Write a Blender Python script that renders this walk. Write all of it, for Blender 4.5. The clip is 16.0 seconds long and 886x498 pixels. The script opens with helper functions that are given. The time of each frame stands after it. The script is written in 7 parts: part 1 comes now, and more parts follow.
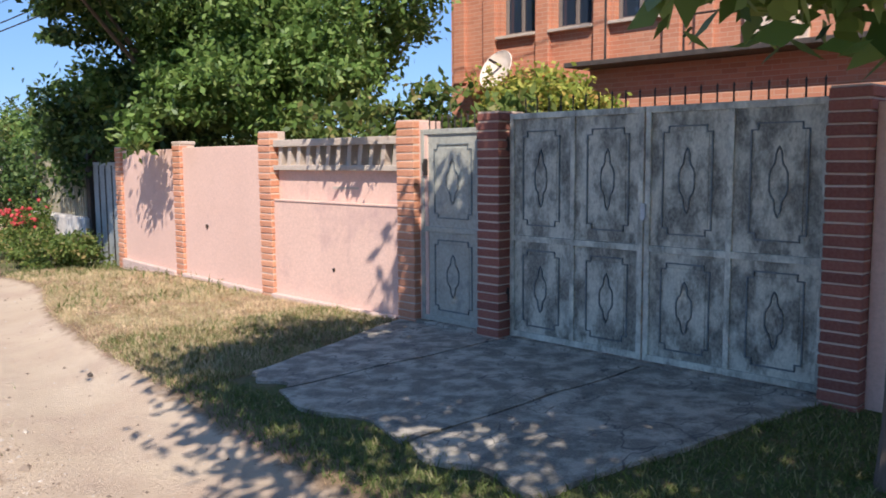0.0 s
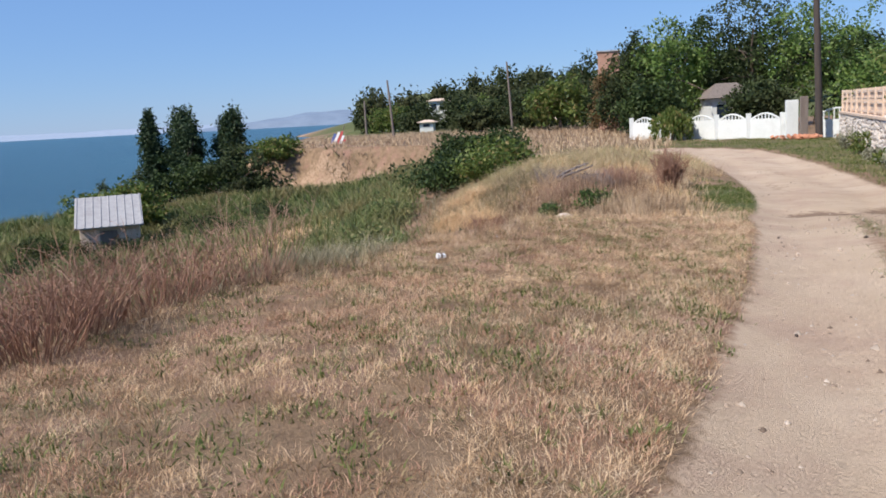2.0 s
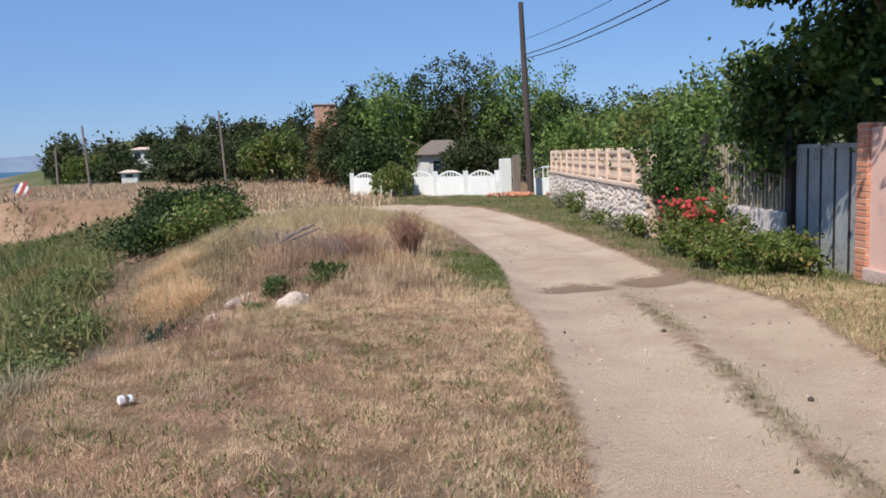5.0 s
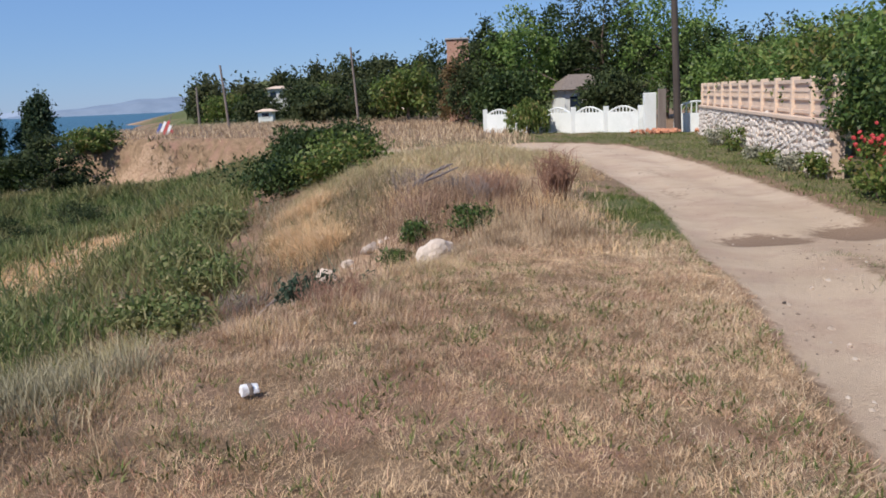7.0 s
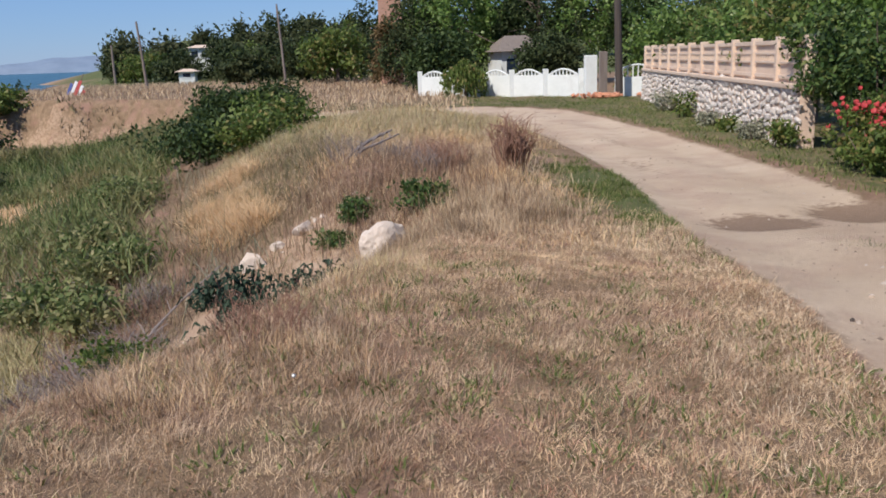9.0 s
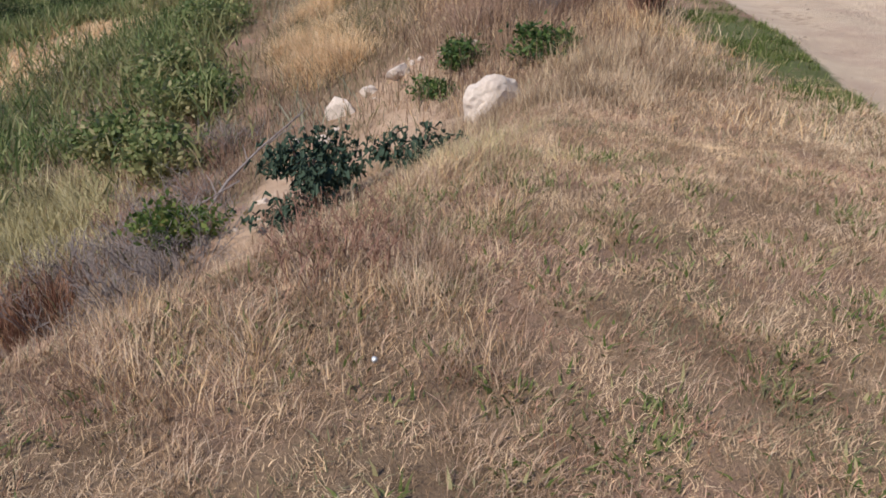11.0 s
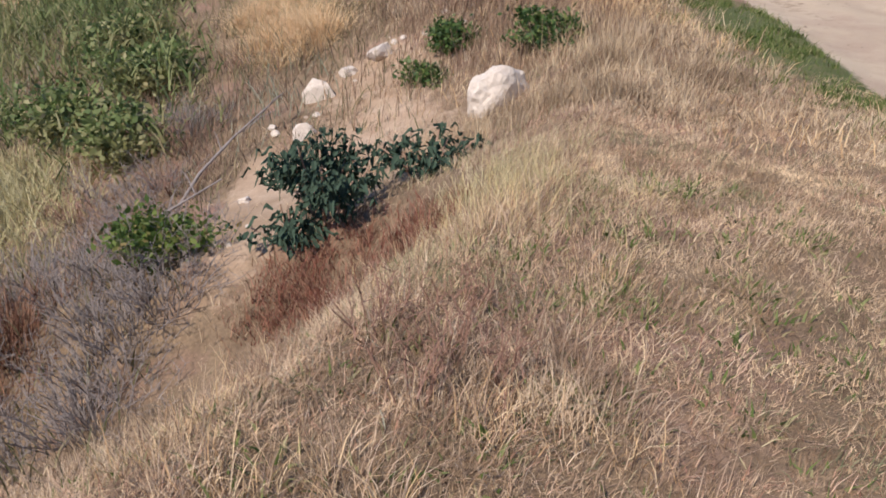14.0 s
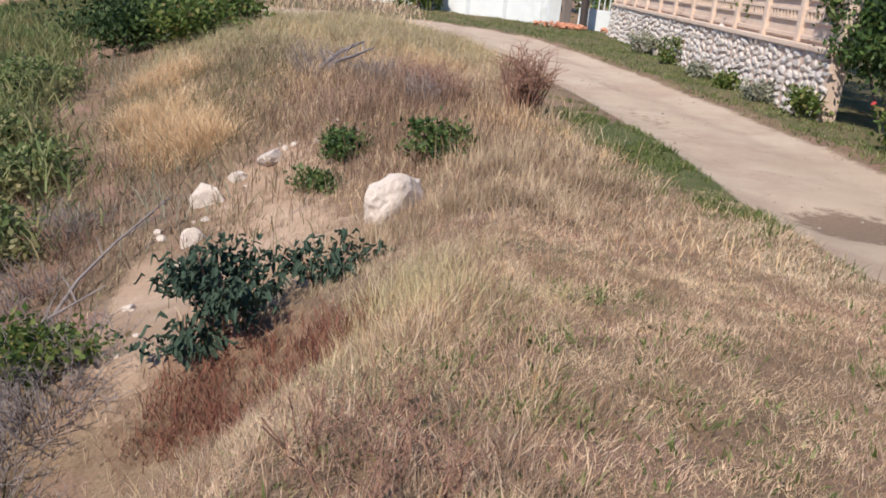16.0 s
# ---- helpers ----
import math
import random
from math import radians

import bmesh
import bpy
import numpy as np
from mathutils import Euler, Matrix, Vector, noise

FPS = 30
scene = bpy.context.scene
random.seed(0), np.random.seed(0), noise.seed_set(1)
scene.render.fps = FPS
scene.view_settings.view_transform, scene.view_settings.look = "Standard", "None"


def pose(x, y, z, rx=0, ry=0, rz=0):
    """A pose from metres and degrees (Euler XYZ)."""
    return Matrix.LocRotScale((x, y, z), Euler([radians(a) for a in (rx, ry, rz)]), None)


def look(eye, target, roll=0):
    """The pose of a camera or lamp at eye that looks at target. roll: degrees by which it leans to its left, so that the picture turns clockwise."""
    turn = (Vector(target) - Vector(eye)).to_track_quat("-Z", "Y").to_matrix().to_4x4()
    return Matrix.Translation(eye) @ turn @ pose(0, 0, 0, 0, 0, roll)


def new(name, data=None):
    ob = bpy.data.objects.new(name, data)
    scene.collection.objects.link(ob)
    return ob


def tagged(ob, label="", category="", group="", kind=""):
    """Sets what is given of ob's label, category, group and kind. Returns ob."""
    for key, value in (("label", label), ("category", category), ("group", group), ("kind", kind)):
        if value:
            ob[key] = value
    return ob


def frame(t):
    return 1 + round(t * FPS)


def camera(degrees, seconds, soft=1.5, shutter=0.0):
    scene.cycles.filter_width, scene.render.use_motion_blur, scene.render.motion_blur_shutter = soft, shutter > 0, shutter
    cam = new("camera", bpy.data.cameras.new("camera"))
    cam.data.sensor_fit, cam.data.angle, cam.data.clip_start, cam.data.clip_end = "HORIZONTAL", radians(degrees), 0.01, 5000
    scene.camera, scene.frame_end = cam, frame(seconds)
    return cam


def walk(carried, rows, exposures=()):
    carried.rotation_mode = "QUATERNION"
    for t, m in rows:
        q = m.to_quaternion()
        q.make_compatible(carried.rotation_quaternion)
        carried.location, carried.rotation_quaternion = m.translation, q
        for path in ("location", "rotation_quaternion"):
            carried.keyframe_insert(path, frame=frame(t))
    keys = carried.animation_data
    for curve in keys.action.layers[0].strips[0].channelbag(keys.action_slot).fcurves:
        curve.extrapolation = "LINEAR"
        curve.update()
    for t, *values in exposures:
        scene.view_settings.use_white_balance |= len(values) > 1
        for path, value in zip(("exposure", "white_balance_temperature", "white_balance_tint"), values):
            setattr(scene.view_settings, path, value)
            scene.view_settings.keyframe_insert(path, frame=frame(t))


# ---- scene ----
cam = camera(55.6, 16.0, soft=1.75, shutter=0.06)
METRES, EYE, TILT, LEAN, TURN = 9.8, 1.62, 1.17, -0.41, -44.5
ROWS = [
    (0.0, 0.0, 0.0, 0.0, -0.11, -7.31, 0.84),
    (0.5, -0.0216, 0.0125, -0.0064, 15.57, -6.96, 2.38),
    (1.0, -0.0562, 0.0251, -0.0118, 40.93, -7.0, 4.77),
    (1.5, -0.0952, 0.0381, -0.0141, 49.32, -9.4, 3.28),
    (2.0, -0.1337, 0.0602, -0.0146, 55.33, -9.33, 4.22),
    (2.5, -0.1746, 0.0809, -0.0162, 56.56, -9.2, 4.35),
    (3.0, -0.2137, 0.1028, -0.0147, 53.15, -9.47, 4.48),
    (3.5, -0.2461, 0.134, -0.0094, 48.22, -10.07, 5.11),
    (4.0, -0.2766, 0.1641, -0.0011, 38.58, -9.58, 3.2),
    (4.2, -0.2888, 0.1750, -0.0010, 35.7, -8.4, 2.7),
    (6.3, -0.3985, 0.2790, -0.0105, 43.6, -6.4, 3.3),
    (6.5, -0.4107, 0.2867, -0.0113, 45.73, -7.86, 3.35),
    (7.0, -0.4527, 0.3037, -0.0128, 44.82, -10.76, 3.5),
    (7.5, -0.4885, 0.3275, -0.0149, 44.38, -11.83, 4.63),
    (8.0, -0.5253, 0.3537, -0.0165, 42.3, -12.59, 3.94),
    (8.2, -0.5390, 0.3640, -0.0170, 38.4, -12.6, 3.7),
    (10.3, -0.6630, 0.4810, -0.0262, 46.0, -20.2, 0.8),
    (10.5, -0.674, 0.4895, -0.027, 46.69, -21.85, 0.75),
    (11.0, -0.7014, 0.5031, -0.029, 47.09, -24.41, 0.81),
    (11.5, -0.7269, 0.5128, -0.0269, 49.15, -25.03, 1.68),
    (12.0, -0.7543, 0.5119, -0.0271, 49.26, -25.05, 1.64),
    (12.5, -0.7709, 0.512, -0.0296, 49.41, -26.33, 1.72),
    (13.0, -0.784, 0.5135, -0.0276, 52.32, -30.02, 1.35),
    (13.5, -0.7937, 0.5129, -0.0215, 52.02, -30.83, 1.32),
    (14.0, -0.7969, 0.5143, -0.0215, 43.51, -26.89, -1.58),
    (14.5, -0.799, 0.5124, -0.0219, 41.17, -23.61, -2.79),
    (15.0, -0.8056, 0.5087, -0.0235, 38.65, -22.7, -3.92),
    (15.5, -0.8138, 0.5065, -0.0243, 37.23, -20.92, -4.49),
    (16.0, -0.8143, 0.5069, -0.0239, 35.72, -19.29, -4.65),
]
walk(cam, [(t, pose(0, 0, EYE, TILT, LEAN, TURN) @ pose(METRES * x, METRES * y, METRES * z, 90 + pitch, roll, yaw)) for t, x, y, z, yaw, pitch, roll in ROWS],
     exposures=[(0.0, 0.80), (1.0, 0.56), (3.5, 0.42), (7.0, 0.29), (12.0, 0.26), (13.2, 0.42), (16.0, 0.44)])

# ---- world and sun ----
SUN = Vector((-0.62, -0.70, 0.98)).normalized()
world = bpy.data.worlds.new("world")
scene.world = world
world.use_nodes = True
wn = world.node_tree
sky = wn.nodes.new("ShaderNodeTexSky")
sky.sky_type = 'NISHITA'
sky.sun_disc = False
sky.sun_elevation = math.asin(SUN.z)
sky.sun_rotation = math.atan2(SUN.x, SUN.y)
sky.air_density, sky.dust_density, sky.ozone_density = 1.0, 0.05, 4.0
wn.nodes["Background"].inputs["Strength"].default_value = 0.068
hue = wn.nodes.new("ShaderNodeMix")
hue.data_type, hue.blend_type = 'RGBA', 'MULTIPLY'
hue.inputs[0].default_value = 1.0
hue.inputs[7].default_value = (0.82, 0.95, 1.16, 1.0)
wn.links.new(sky.outputs[0], hue.inputs[6])
even = wn.nodes.new("ShaderNodeMix")
even.data_type = 'RGBA'
even.inputs[0].default_value = 0.5
even.inputs[7].default_value = (2.6, 4.9, 9.9, 1.0)
wn.links.new(hue.outputs[2], even.inputs[6])
wn.links.new(even.outputs[2], wn.nodes["Background"].inputs["Color"])
sun = new("sun", bpy.data.lights.new("sun", 'SUN'))
sun.data.energy, sun.data.angle, sun.data.color = 4.2, radians(0.53), (1.0, 0.93, 0.845)
sun.matrix_world = look(SUN * 50, (0, 0, 0))


# ---- materials ----
def node_mat(name):
    m = bpy.data.materials.new(name)
    m.use_nodes = True
    nt = m.node_tree
    return m, nt, nt.nodes["Principled BSDF"]


def tex_coord(nt, scale=(1, 1, 1)):
    tc = nt.nodes.new("ShaderNodeTexCoord")
    mp = nt.nodes.new("ShaderNodeMapping")
    mp.inputs["Scale"].default_value = scale
    nt.links.new(tc.outputs["Object"], mp.inputs["Vector"])
    return mp.outputs["Vector"]


def noise_fac(nt, vec, scale, detail=6.0, rough=0.6, lo=0.3, hi=0.7):
    n = nt.nodes.new("ShaderNodeTexNoise")
    n.inputs["Scale"].default_value = scale
    n.inputs["Detail"].default_value = detail
    n.inputs["Roughness"].default_value = rough
    nt.links.new(vec, n.inputs["Vector"])
    r = nt.nodes.new("ShaderNodeMapRange")
    r.inputs["From Min"].default_value, r.inputs["From Max"].default_value = lo, hi
    nt.links.new(n.outputs["Fac"], r.inputs["Value"])
    return r.outputs["Result"]


def mix(nt, fac, a, b, kind='MIX'):
    """a and b: colours or sockets."""
    m = nt.nodes.new("ShaderNodeMix")
    m.data_type, m.blend_type = 'RGBA', kind
    for sock, v in ((m.inputs[0], fac), (m.inputs[6], a), (m.inputs[7], b)):
        if isinstance(v, (int, float)):
            sock.default_value = v
        elif isinstance(v, tuple):
            sock.default_value = (*v, 1.0)
        else:
            nt.links.new(v, sock)
    return m.outputs[2]


def bump(nt, bsdf, height, strength=0.4, dist=0.01):
    b = nt.nodes.new("ShaderNodeBump")
    b.inputs["Strength"].default_value, b.inputs["Distance"].default_value = strength, dist
    nt.links.new(height, b.inputs["Height"])
    nt.links.new(b.outputs["Normal"], bsdf.inputs["Normal"])


def surface(name, a, b, scale=3.0, fine=40.0, rough=0.85, metal=0.0, relief=0.4, stain=None, stain_scale=0.8, stretch=(1, 1, 1), lo=0.3, hi=0.7):
    """A two-tone surface with broad patches, fine grain, relief and, where given, stains."""
    m, nt, p = node_mat(name)
    v = tex_coord(nt, stretch)
    broad = noise_fac(nt, v, scale, 6.0, 0.6, lo, hi)
    grain = noise_fac(nt, v, fine, 4.0, 0.7)
    col = mix(nt, broad, a, b)
    col = mix(nt, 0.35, col, mix(nt, grain, tuple(0.72 * c for c in a), tuple(min(1.0, 1.2 * c) for c in b)))
    if stain:
        col = mix(nt, noise_fac(nt, v, stain_scale, 8.0, 0.7, 0.55, 0.72), col, stain)
    nt.links.new(col, p.inputs["Base Color"])
    p.inputs["Roughness"].default_value, p.inputs["Metallic"].default_value = rough, metal
    bump(nt, p, grain, relief, 0.006)
    return m


def cracked(m):
    """Adds a net of dark cracks and patched joints to a concrete surface."""
    nt = m.node_tree
    p = nt.nodes["Principled BSDF"]
    old = p.inputs["Base Color"].links[0].from_socket
    v = tex_coord(nt, (0.9, 1.4, 1.0))
    warp = nt.nodes.new("ShaderNodeTexNoise")
    warp.inputs["Scale"].default_value = 2.5
    nt.links.new(v, warp.inputs["Vector"])
    add = nt.nodes.new("ShaderNodeVectorMath")
    nt.links.new(v, add.inputs[0])
    nt.links.new(warp.outputs["Color"], add.inputs[1])
    vo = nt.nodes.new("ShaderNodeTexVoronoi")
    vo.feature = 'DISTANCE_TO_EDGE'
    vo.inputs["Scale"].default_value = 1.1
    nt.links.new(add.outputs[0], vo.inputs["Vector"])
    r = nt.nodes.new("ShaderNodeMapRange")
    r.inputs["From Min"].default_value, r.inputs["From Max"].default_value = 0.012, 0.001
    nt.links.new(vo.outputs["Distance"], r.inputs["Value"])
    nt.links.new(mix(nt, r.outputs["Result"], old, (0.11, 0.10, 0.095)), p.inputs["Base Color"])
    return m


def ramp(nt, fac, stops):
    r = nt.nodes.new("ShaderNodeValToRGB")
    while len(r.color_ramp.elements) < len(stops):
        r.color_ramp.elements.new(0.5)
    for e, (at, c) in zip(r.color_ramp.elements, stops):
        e.position, e.color = at, (*c, 1.0)
    nt.links.new(fac, r.inputs["Fac"])
    return r.outputs["Color"]


def plant(name, stops, rough=0.6, through_light=0.3, broad=None, broad_scale=0.35, light=None, clumps=0.0):
    """Leaves or blades, each of its own tint, that let some light through."""
    m, nt, p = node_mat(name)
    geo = nt.nodes.new("ShaderNodeNewGeometry")
    col = ramp(nt, geo.outputs["Random Per Island"], stops)
    if broad:
        v = tex_coord(nt)
        col = mix(nt, noise_fac(nt, v, broad_scale, 4.0, 0.6, 0.46, 0.66), col, mix(nt, 0.68, col, broad), 'MIX')
        if light:
            col = mix(nt, noise_fac(nt, v, broad_scale * 2.3, 4.0, 0.6, 0.52, 0.72), col, mix(nt, 0.65, col, light))
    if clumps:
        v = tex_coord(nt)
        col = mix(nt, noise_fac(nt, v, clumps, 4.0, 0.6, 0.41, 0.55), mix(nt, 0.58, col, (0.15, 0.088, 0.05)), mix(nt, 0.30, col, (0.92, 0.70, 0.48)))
    nt.links.new(col, p.inputs["Base Color"])
    p.inputs["Roughness"].default_value = rough
    p.inputs["Specular IOR Level"].default_value = 0.25
    if through_light:
        t = nt.nodes.new("ShaderNodeBsdfTranslucent")
        nt.links.new(col, t.inputs["Color"])
        ms = nt.nodes.new("ShaderNodeMixShader")
        ms.inputs[0].default_value = through_light
        nt.links.new(p.outputs[0], ms.inputs[1])
        nt.links.new(t.outputs[0], ms.inputs[2])
        nt.links.new(ms.outputs[0], nt.nodes["Material Output"].inputs["Surface"])
    return m


def brick_unit(name, a, b, dust=0.5):
    """One brick: tint by object."""
    m, nt, p = node_mat(name)
    info = nt.nodes.new("ShaderNodeObjectInfo")
    v = tex_coord(nt)
    grain = noise_fac(nt, v, 60.0, 5.0, 0.7)
    col = mix(nt, info.outputs["Random"], a, b)
    col = mix(nt, grain, col, mix(nt, dust, col, (0.75, 0.45, 0.32)))
    nt.links.new(col, p.inputs["Base Color"])
    p.inputs["Roughness"].default_value = 0.9
    bump(nt, p, grain, 0.5, 0.004)
    return m


def brick_wall(name, a, b, mortar):
    m, nt, p = node_mat(name)
    tc = nt.nodes.new("ShaderNodeTexCoord")
    sep = nt.nodes.new("ShaderNodeSeparateXYZ")
    com = nt.nodes.new("ShaderNodeCombineXYZ")
    nt.links.new(tc.outputs["Object"], sep.inputs[0])
    add = nt.nodes.new("ShaderNodeMath")
    nt.links.new(sep.outputs["X"], add.inputs[0])
    nt.links.new(sep.outputs["Y"], add.inputs[1])
    nt.links.new(add.outputs[0], com.inputs["X"])
    nt.links.new(sep.outputs["Z"], com.inputs["Y"])
    br = nt.nodes.new("ShaderNodeTexBrick")
    nt.links.new(com.outputs[0], br.inputs["Vector"])
    br.inputs["Color1"].default_value, br.inputs["Color2"].default_value, br.inputs["Mortar"].default_value = (*a, 1), (*b, 1), (*mortar, 1)
    br.inputs["Scale"].default_value = 1.0
    br.inputs["Brick Width"].default_value, br.inputs["Row Height"].default_value = 0.26, 0.077
    br.inputs["Mortar Size"].default_value = 0.006
    broad = noise_fac(nt, tc.outputs["Object"], 1.3)
    col = mix(nt, broad, br.outputs["Color"], mix(nt, 0.35, br.outputs["Color"], (0.5, 0.3, 0.2)))
    nt.links.new(col, p.inputs["Base Color"])
    p.inputs["Roughness"].default_value = 0.9
    inv = nt.nodes.new("ShaderNodeMath")
    inv.operation = 'SUBTRACT'
    inv.inputs[0].default_value = 1.0
    nt.links.new(br.outputs["Fac"], inv.inputs[1])
    bump(nt, p, inv.outputs[0], 0.7, 0.008)
    return m


def ground_material():
    """Dry mown grass, dust road, greener verge, bare soil and concrete dust, by the masks of the sheet."""
    m, nt, p = node_mat("ground_earth")
    v = tex_coord(nt)

    def mask(name):
        a = nt.nodes.new("ShaderNodeAttribute")
        a.attribute_name = name
        return a.outputs["Fac"]

    big, mid, fine = noise_fac(nt, v, 0.5), noise_fac(nt, v, 3.0), noise_fac(nt, v, 45.0, 6.0, 0.75)
    straw = mix(nt, mid, (0.20, 0.13, 0.08), (0.41, 0.285, 0.18))
    straw = mix(nt, noise_fac(nt, v, 1.1, 5.0, 0.6, 0.5, 0.68), straw, (0.40, 0.235, 0.175))
    straw = mix(nt, fine, mix(nt, 0.7, straw, (0.09, 0.06, 0.04)), straw)
    green = mix(nt, fine, (0.05, 0.065, 0.022), (0.15, 0.16, 0.065))
    road = mix(nt, big, (0.49, 0.365, 0.26), (0.61, 0.485, 0.365))
    road = mix(nt, mix(nt, 0.5, mid, fine), mix(nt, 0.4, road, (0.36, 0.26, 0.18)), road)
    soil = mix(nt, mid, (0.48, 0.325, 0.22), (0.64, 0.475, 0.345))
    soil = mix(nt, noise_fac(nt, v, 0.45, 7.0, 0.7, 0.45, 0.66), soil, (0.36, 0.24, 0.15))
    soil = mix(nt, fine, mix(nt, 0.5, soil, (0.25, 0.15, 0.09)), soil)
    road = mix(nt, noise_fac(nt, v, 0.8, 7.0, 0.65, 0.46, 0.66), road, mix(nt, fine, (0.37, 0.255, 0.185), (0.50, 0.37, 0.28)))
    damp = mix(nt, fine, (0.19, 0.125, 0.085), (0.32, 0.225, 0.16))

    def edged(name, lo=0.35, hi=0.65, amount=0.5):
        """The mask with a ragged border."""
        s = nt.nodes.new("ShaderNodeMath")
        s.operation = 'MULTIPLY_ADD'
        nt.links.new(noise_fac(nt, v, 7.0, 6.0, 0.7, 0.25, 0.75), s.inputs[0])
        s.inputs[1].default_value = amount
        nt.links.new(mask(name), s.inputs[2])
        r = nt.nodes.new("ShaderNodeMapRange")
        r.inputs["From Min"].default_value, r.inputs["From Max"].default_value = lo + amount / 2, hi + amount / 2
        nt.links.new(s.outputs[0], r.inputs["Value"])
        return r.outputs["Result"]

    col = mix(nt, edged("green"), straw, green)
    col = mix(nt, edged("soil"), col, soil)
    col = mix(nt, edged("road"), col, road)
    col = mix(nt, edged("damp", 0.3, 0.7, 1.1), col, damp)
    nt.links.new(col, p.inputs["Base Color"])
    p.inputs["Roughness"].default_value = 0.95
    p.inputs["Specular IOR Level"].default_value = 0.15
    bump(nt, p, mix(nt, 0.5, mid, fine), 0.6, 0.03)
    return m


M_GROUND = ground_material()
M_PINK = surface("pink_render", (0.64, 0.41, 0.33), (0.72, 0.475, 0.385), 1.2, 35, 0.9, relief=0.25, stain=(0.52, 0.33, 0.29), stain_scale=1.5)
M_PLINTH = surface("pink_plinth", (0.52, 0.36, 0.31), (0.62, 0.47, 0.41), 4, 50, 0.95, relief=0.6, stain=(0.40, 0.30, 0.25))
M_CONCRETE = surface("pale_concrete", (0.42, 0.33, 0.27), (0.55, 0.45, 0.37), 3, 60, 0.95, relief=0.5, stain=(0.28, 0.22, 0.18))
# worn concrete; its pale and dark patches also imitate dappled tree shade
M_APRON = surface("worn_dappled_concrete", (0.16, 0.14, 0.115), (0.56, 0.49, 0.40), 5.0, 70, 0.95, relief=1.0, stain=(0.10, 0.095, 0.09), stain_scale=4.5, lo=0.43, hi=0.60)
M_MORTAR = surface("mortar", (0.50, 0.36, 0.28), (0.62, 0.47, 0.37), 8, 70, 0.95)
M_BRICK = brick_unit("orange_brick", (0.42, 0.135, 0.06), (0.54, 0.22, 0.11))
M_BRICK_RED = brick_unit("red_brick", (0.17, 0.045, 0.035), (0.28, 0.085, 0.06), 0.15)
M_HOUSE = brick_wall("house_brickwork", (0.42, 0.14, 0.075), (0.53, 0.20, 0.11), (0.50, 0.28, 0.19))
M_FADED = brick_wall("faded_brickwork", (0.40, 0.20, 0.14), (0.46, 0.26, 0.19), (0.44, 0.32, 0.26))
M_GREYTWIG = surface("grey_twig", (0.15, 0.12, 0.107), (0.32, 0.265, 0.24), 8, 60, 0.9)
# blotches show worn paint and also stand in for dapples of light
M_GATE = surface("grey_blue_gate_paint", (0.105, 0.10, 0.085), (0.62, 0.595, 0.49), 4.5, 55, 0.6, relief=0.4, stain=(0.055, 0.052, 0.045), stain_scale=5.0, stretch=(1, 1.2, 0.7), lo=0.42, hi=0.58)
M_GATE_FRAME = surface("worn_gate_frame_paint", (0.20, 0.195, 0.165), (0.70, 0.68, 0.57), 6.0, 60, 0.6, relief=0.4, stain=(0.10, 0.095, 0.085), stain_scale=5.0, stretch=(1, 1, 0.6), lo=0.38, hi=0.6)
M_GATE_LINE = surface("dark_gate_moulding", (0.06, 0.07, 0.075), (0.22, 0.245, 0.25), 9, 50, 0.55, relief=0.2)
M_WICKET = surface("wicket_paint", (0.26, 0.25, 0.21), (0.46, 0.445, 0.38), 3, 30, 0.6, stain=(0.14, 0.15, 0.14), stain_scale=3)
M_IRON = surface("dark_iron", (0.03, 0.03, 0.03), (0.08, 0.06, 0.05), 20, 90, 0.6, metal=0.6)
M_STEEL = surface("galvanised_steel", (0.45, 0.46, 0.47), (0.6, 0.6, 0.6), 10, 80, 0.45, metal=0.8)
M_GREYWALL = surface("blue_grey_sheet", (0.27, 0.285, 0.28), (0.42, 0.43, 0.42), 1.6, 20, 0.75, stain=(0.16, 0.17, 0.165), stain_scale=2.0)
M_LATTICE = surface("weathered_lath", (0.26, 0.22, 0.15), (0.40, 0.35, 0.25), 8, 60, 0.9)
M_WHITE = surface("whitewash", (0.60, 0.625, 0.60), (0.72, 0.735, 0.715), 1.5, 30, 0.9, stain=(0.52, 0.52, 0.50))
M_CREAM = surface("cream_concrete", (0.58, 0.43, 0.33), (0.70, 0.55, 0.43), 2, 40, 0.95, stain=(0.40, 0.28, 0.21))
M_STONE = surface("pale_stone", (0.52, 0.45, 0.40), (0.70, 0.64, 0.58), 5, 40, 0.95, relief=0.8, stain=(0.33, 0.27, 0.25), stain_scale=4)
M_ROCK = surface("chalky_limestone", (0.50, 0.40, 0.33), (0.66, 0.565, 0.48), 5, 30, 0.95, relief=0.9, stain=(0.45, 0.36, 0.29), stain_scale=4)
M_SLATE = surface("grey_slate", (0.28, 0.27, 0.28), (0.42, 0.41, 0.41), 4, 40, 0.9, stain=(0.2, 0.18, 0.18))
M_POLE = surface("tarred_timber", (0.035, 0.028, 0.025), (0.085, 0.065, 0.055), 6, 60, 0.9, stretch=(1, 1, 0.1))
M_GREYPOLE = surface("grey_timber", (0.13, 0.10, 0.09), (0.24, 0.20, 0.17), 6, 60, 0.9, stretch=(1, 1, 0.1))
M_BARK = surface("bark", (0.09, 0.065, 0.05), (0.19, 0.14, 0.11), 8, 60, 0.95, relief=0.9, stretch=(1, 1, 0.25))
M_BRASH = surface("dry_twig", (0.27, 0.155, 0.105), (0.47, 0.315, 0.225), 8, 60, 0.9)
M_REDTWIG = surface("red_brown_twig", (0.17, 0.085, 0.06), (0.36, 0.205, 0.14), 8, 60, 0.9)
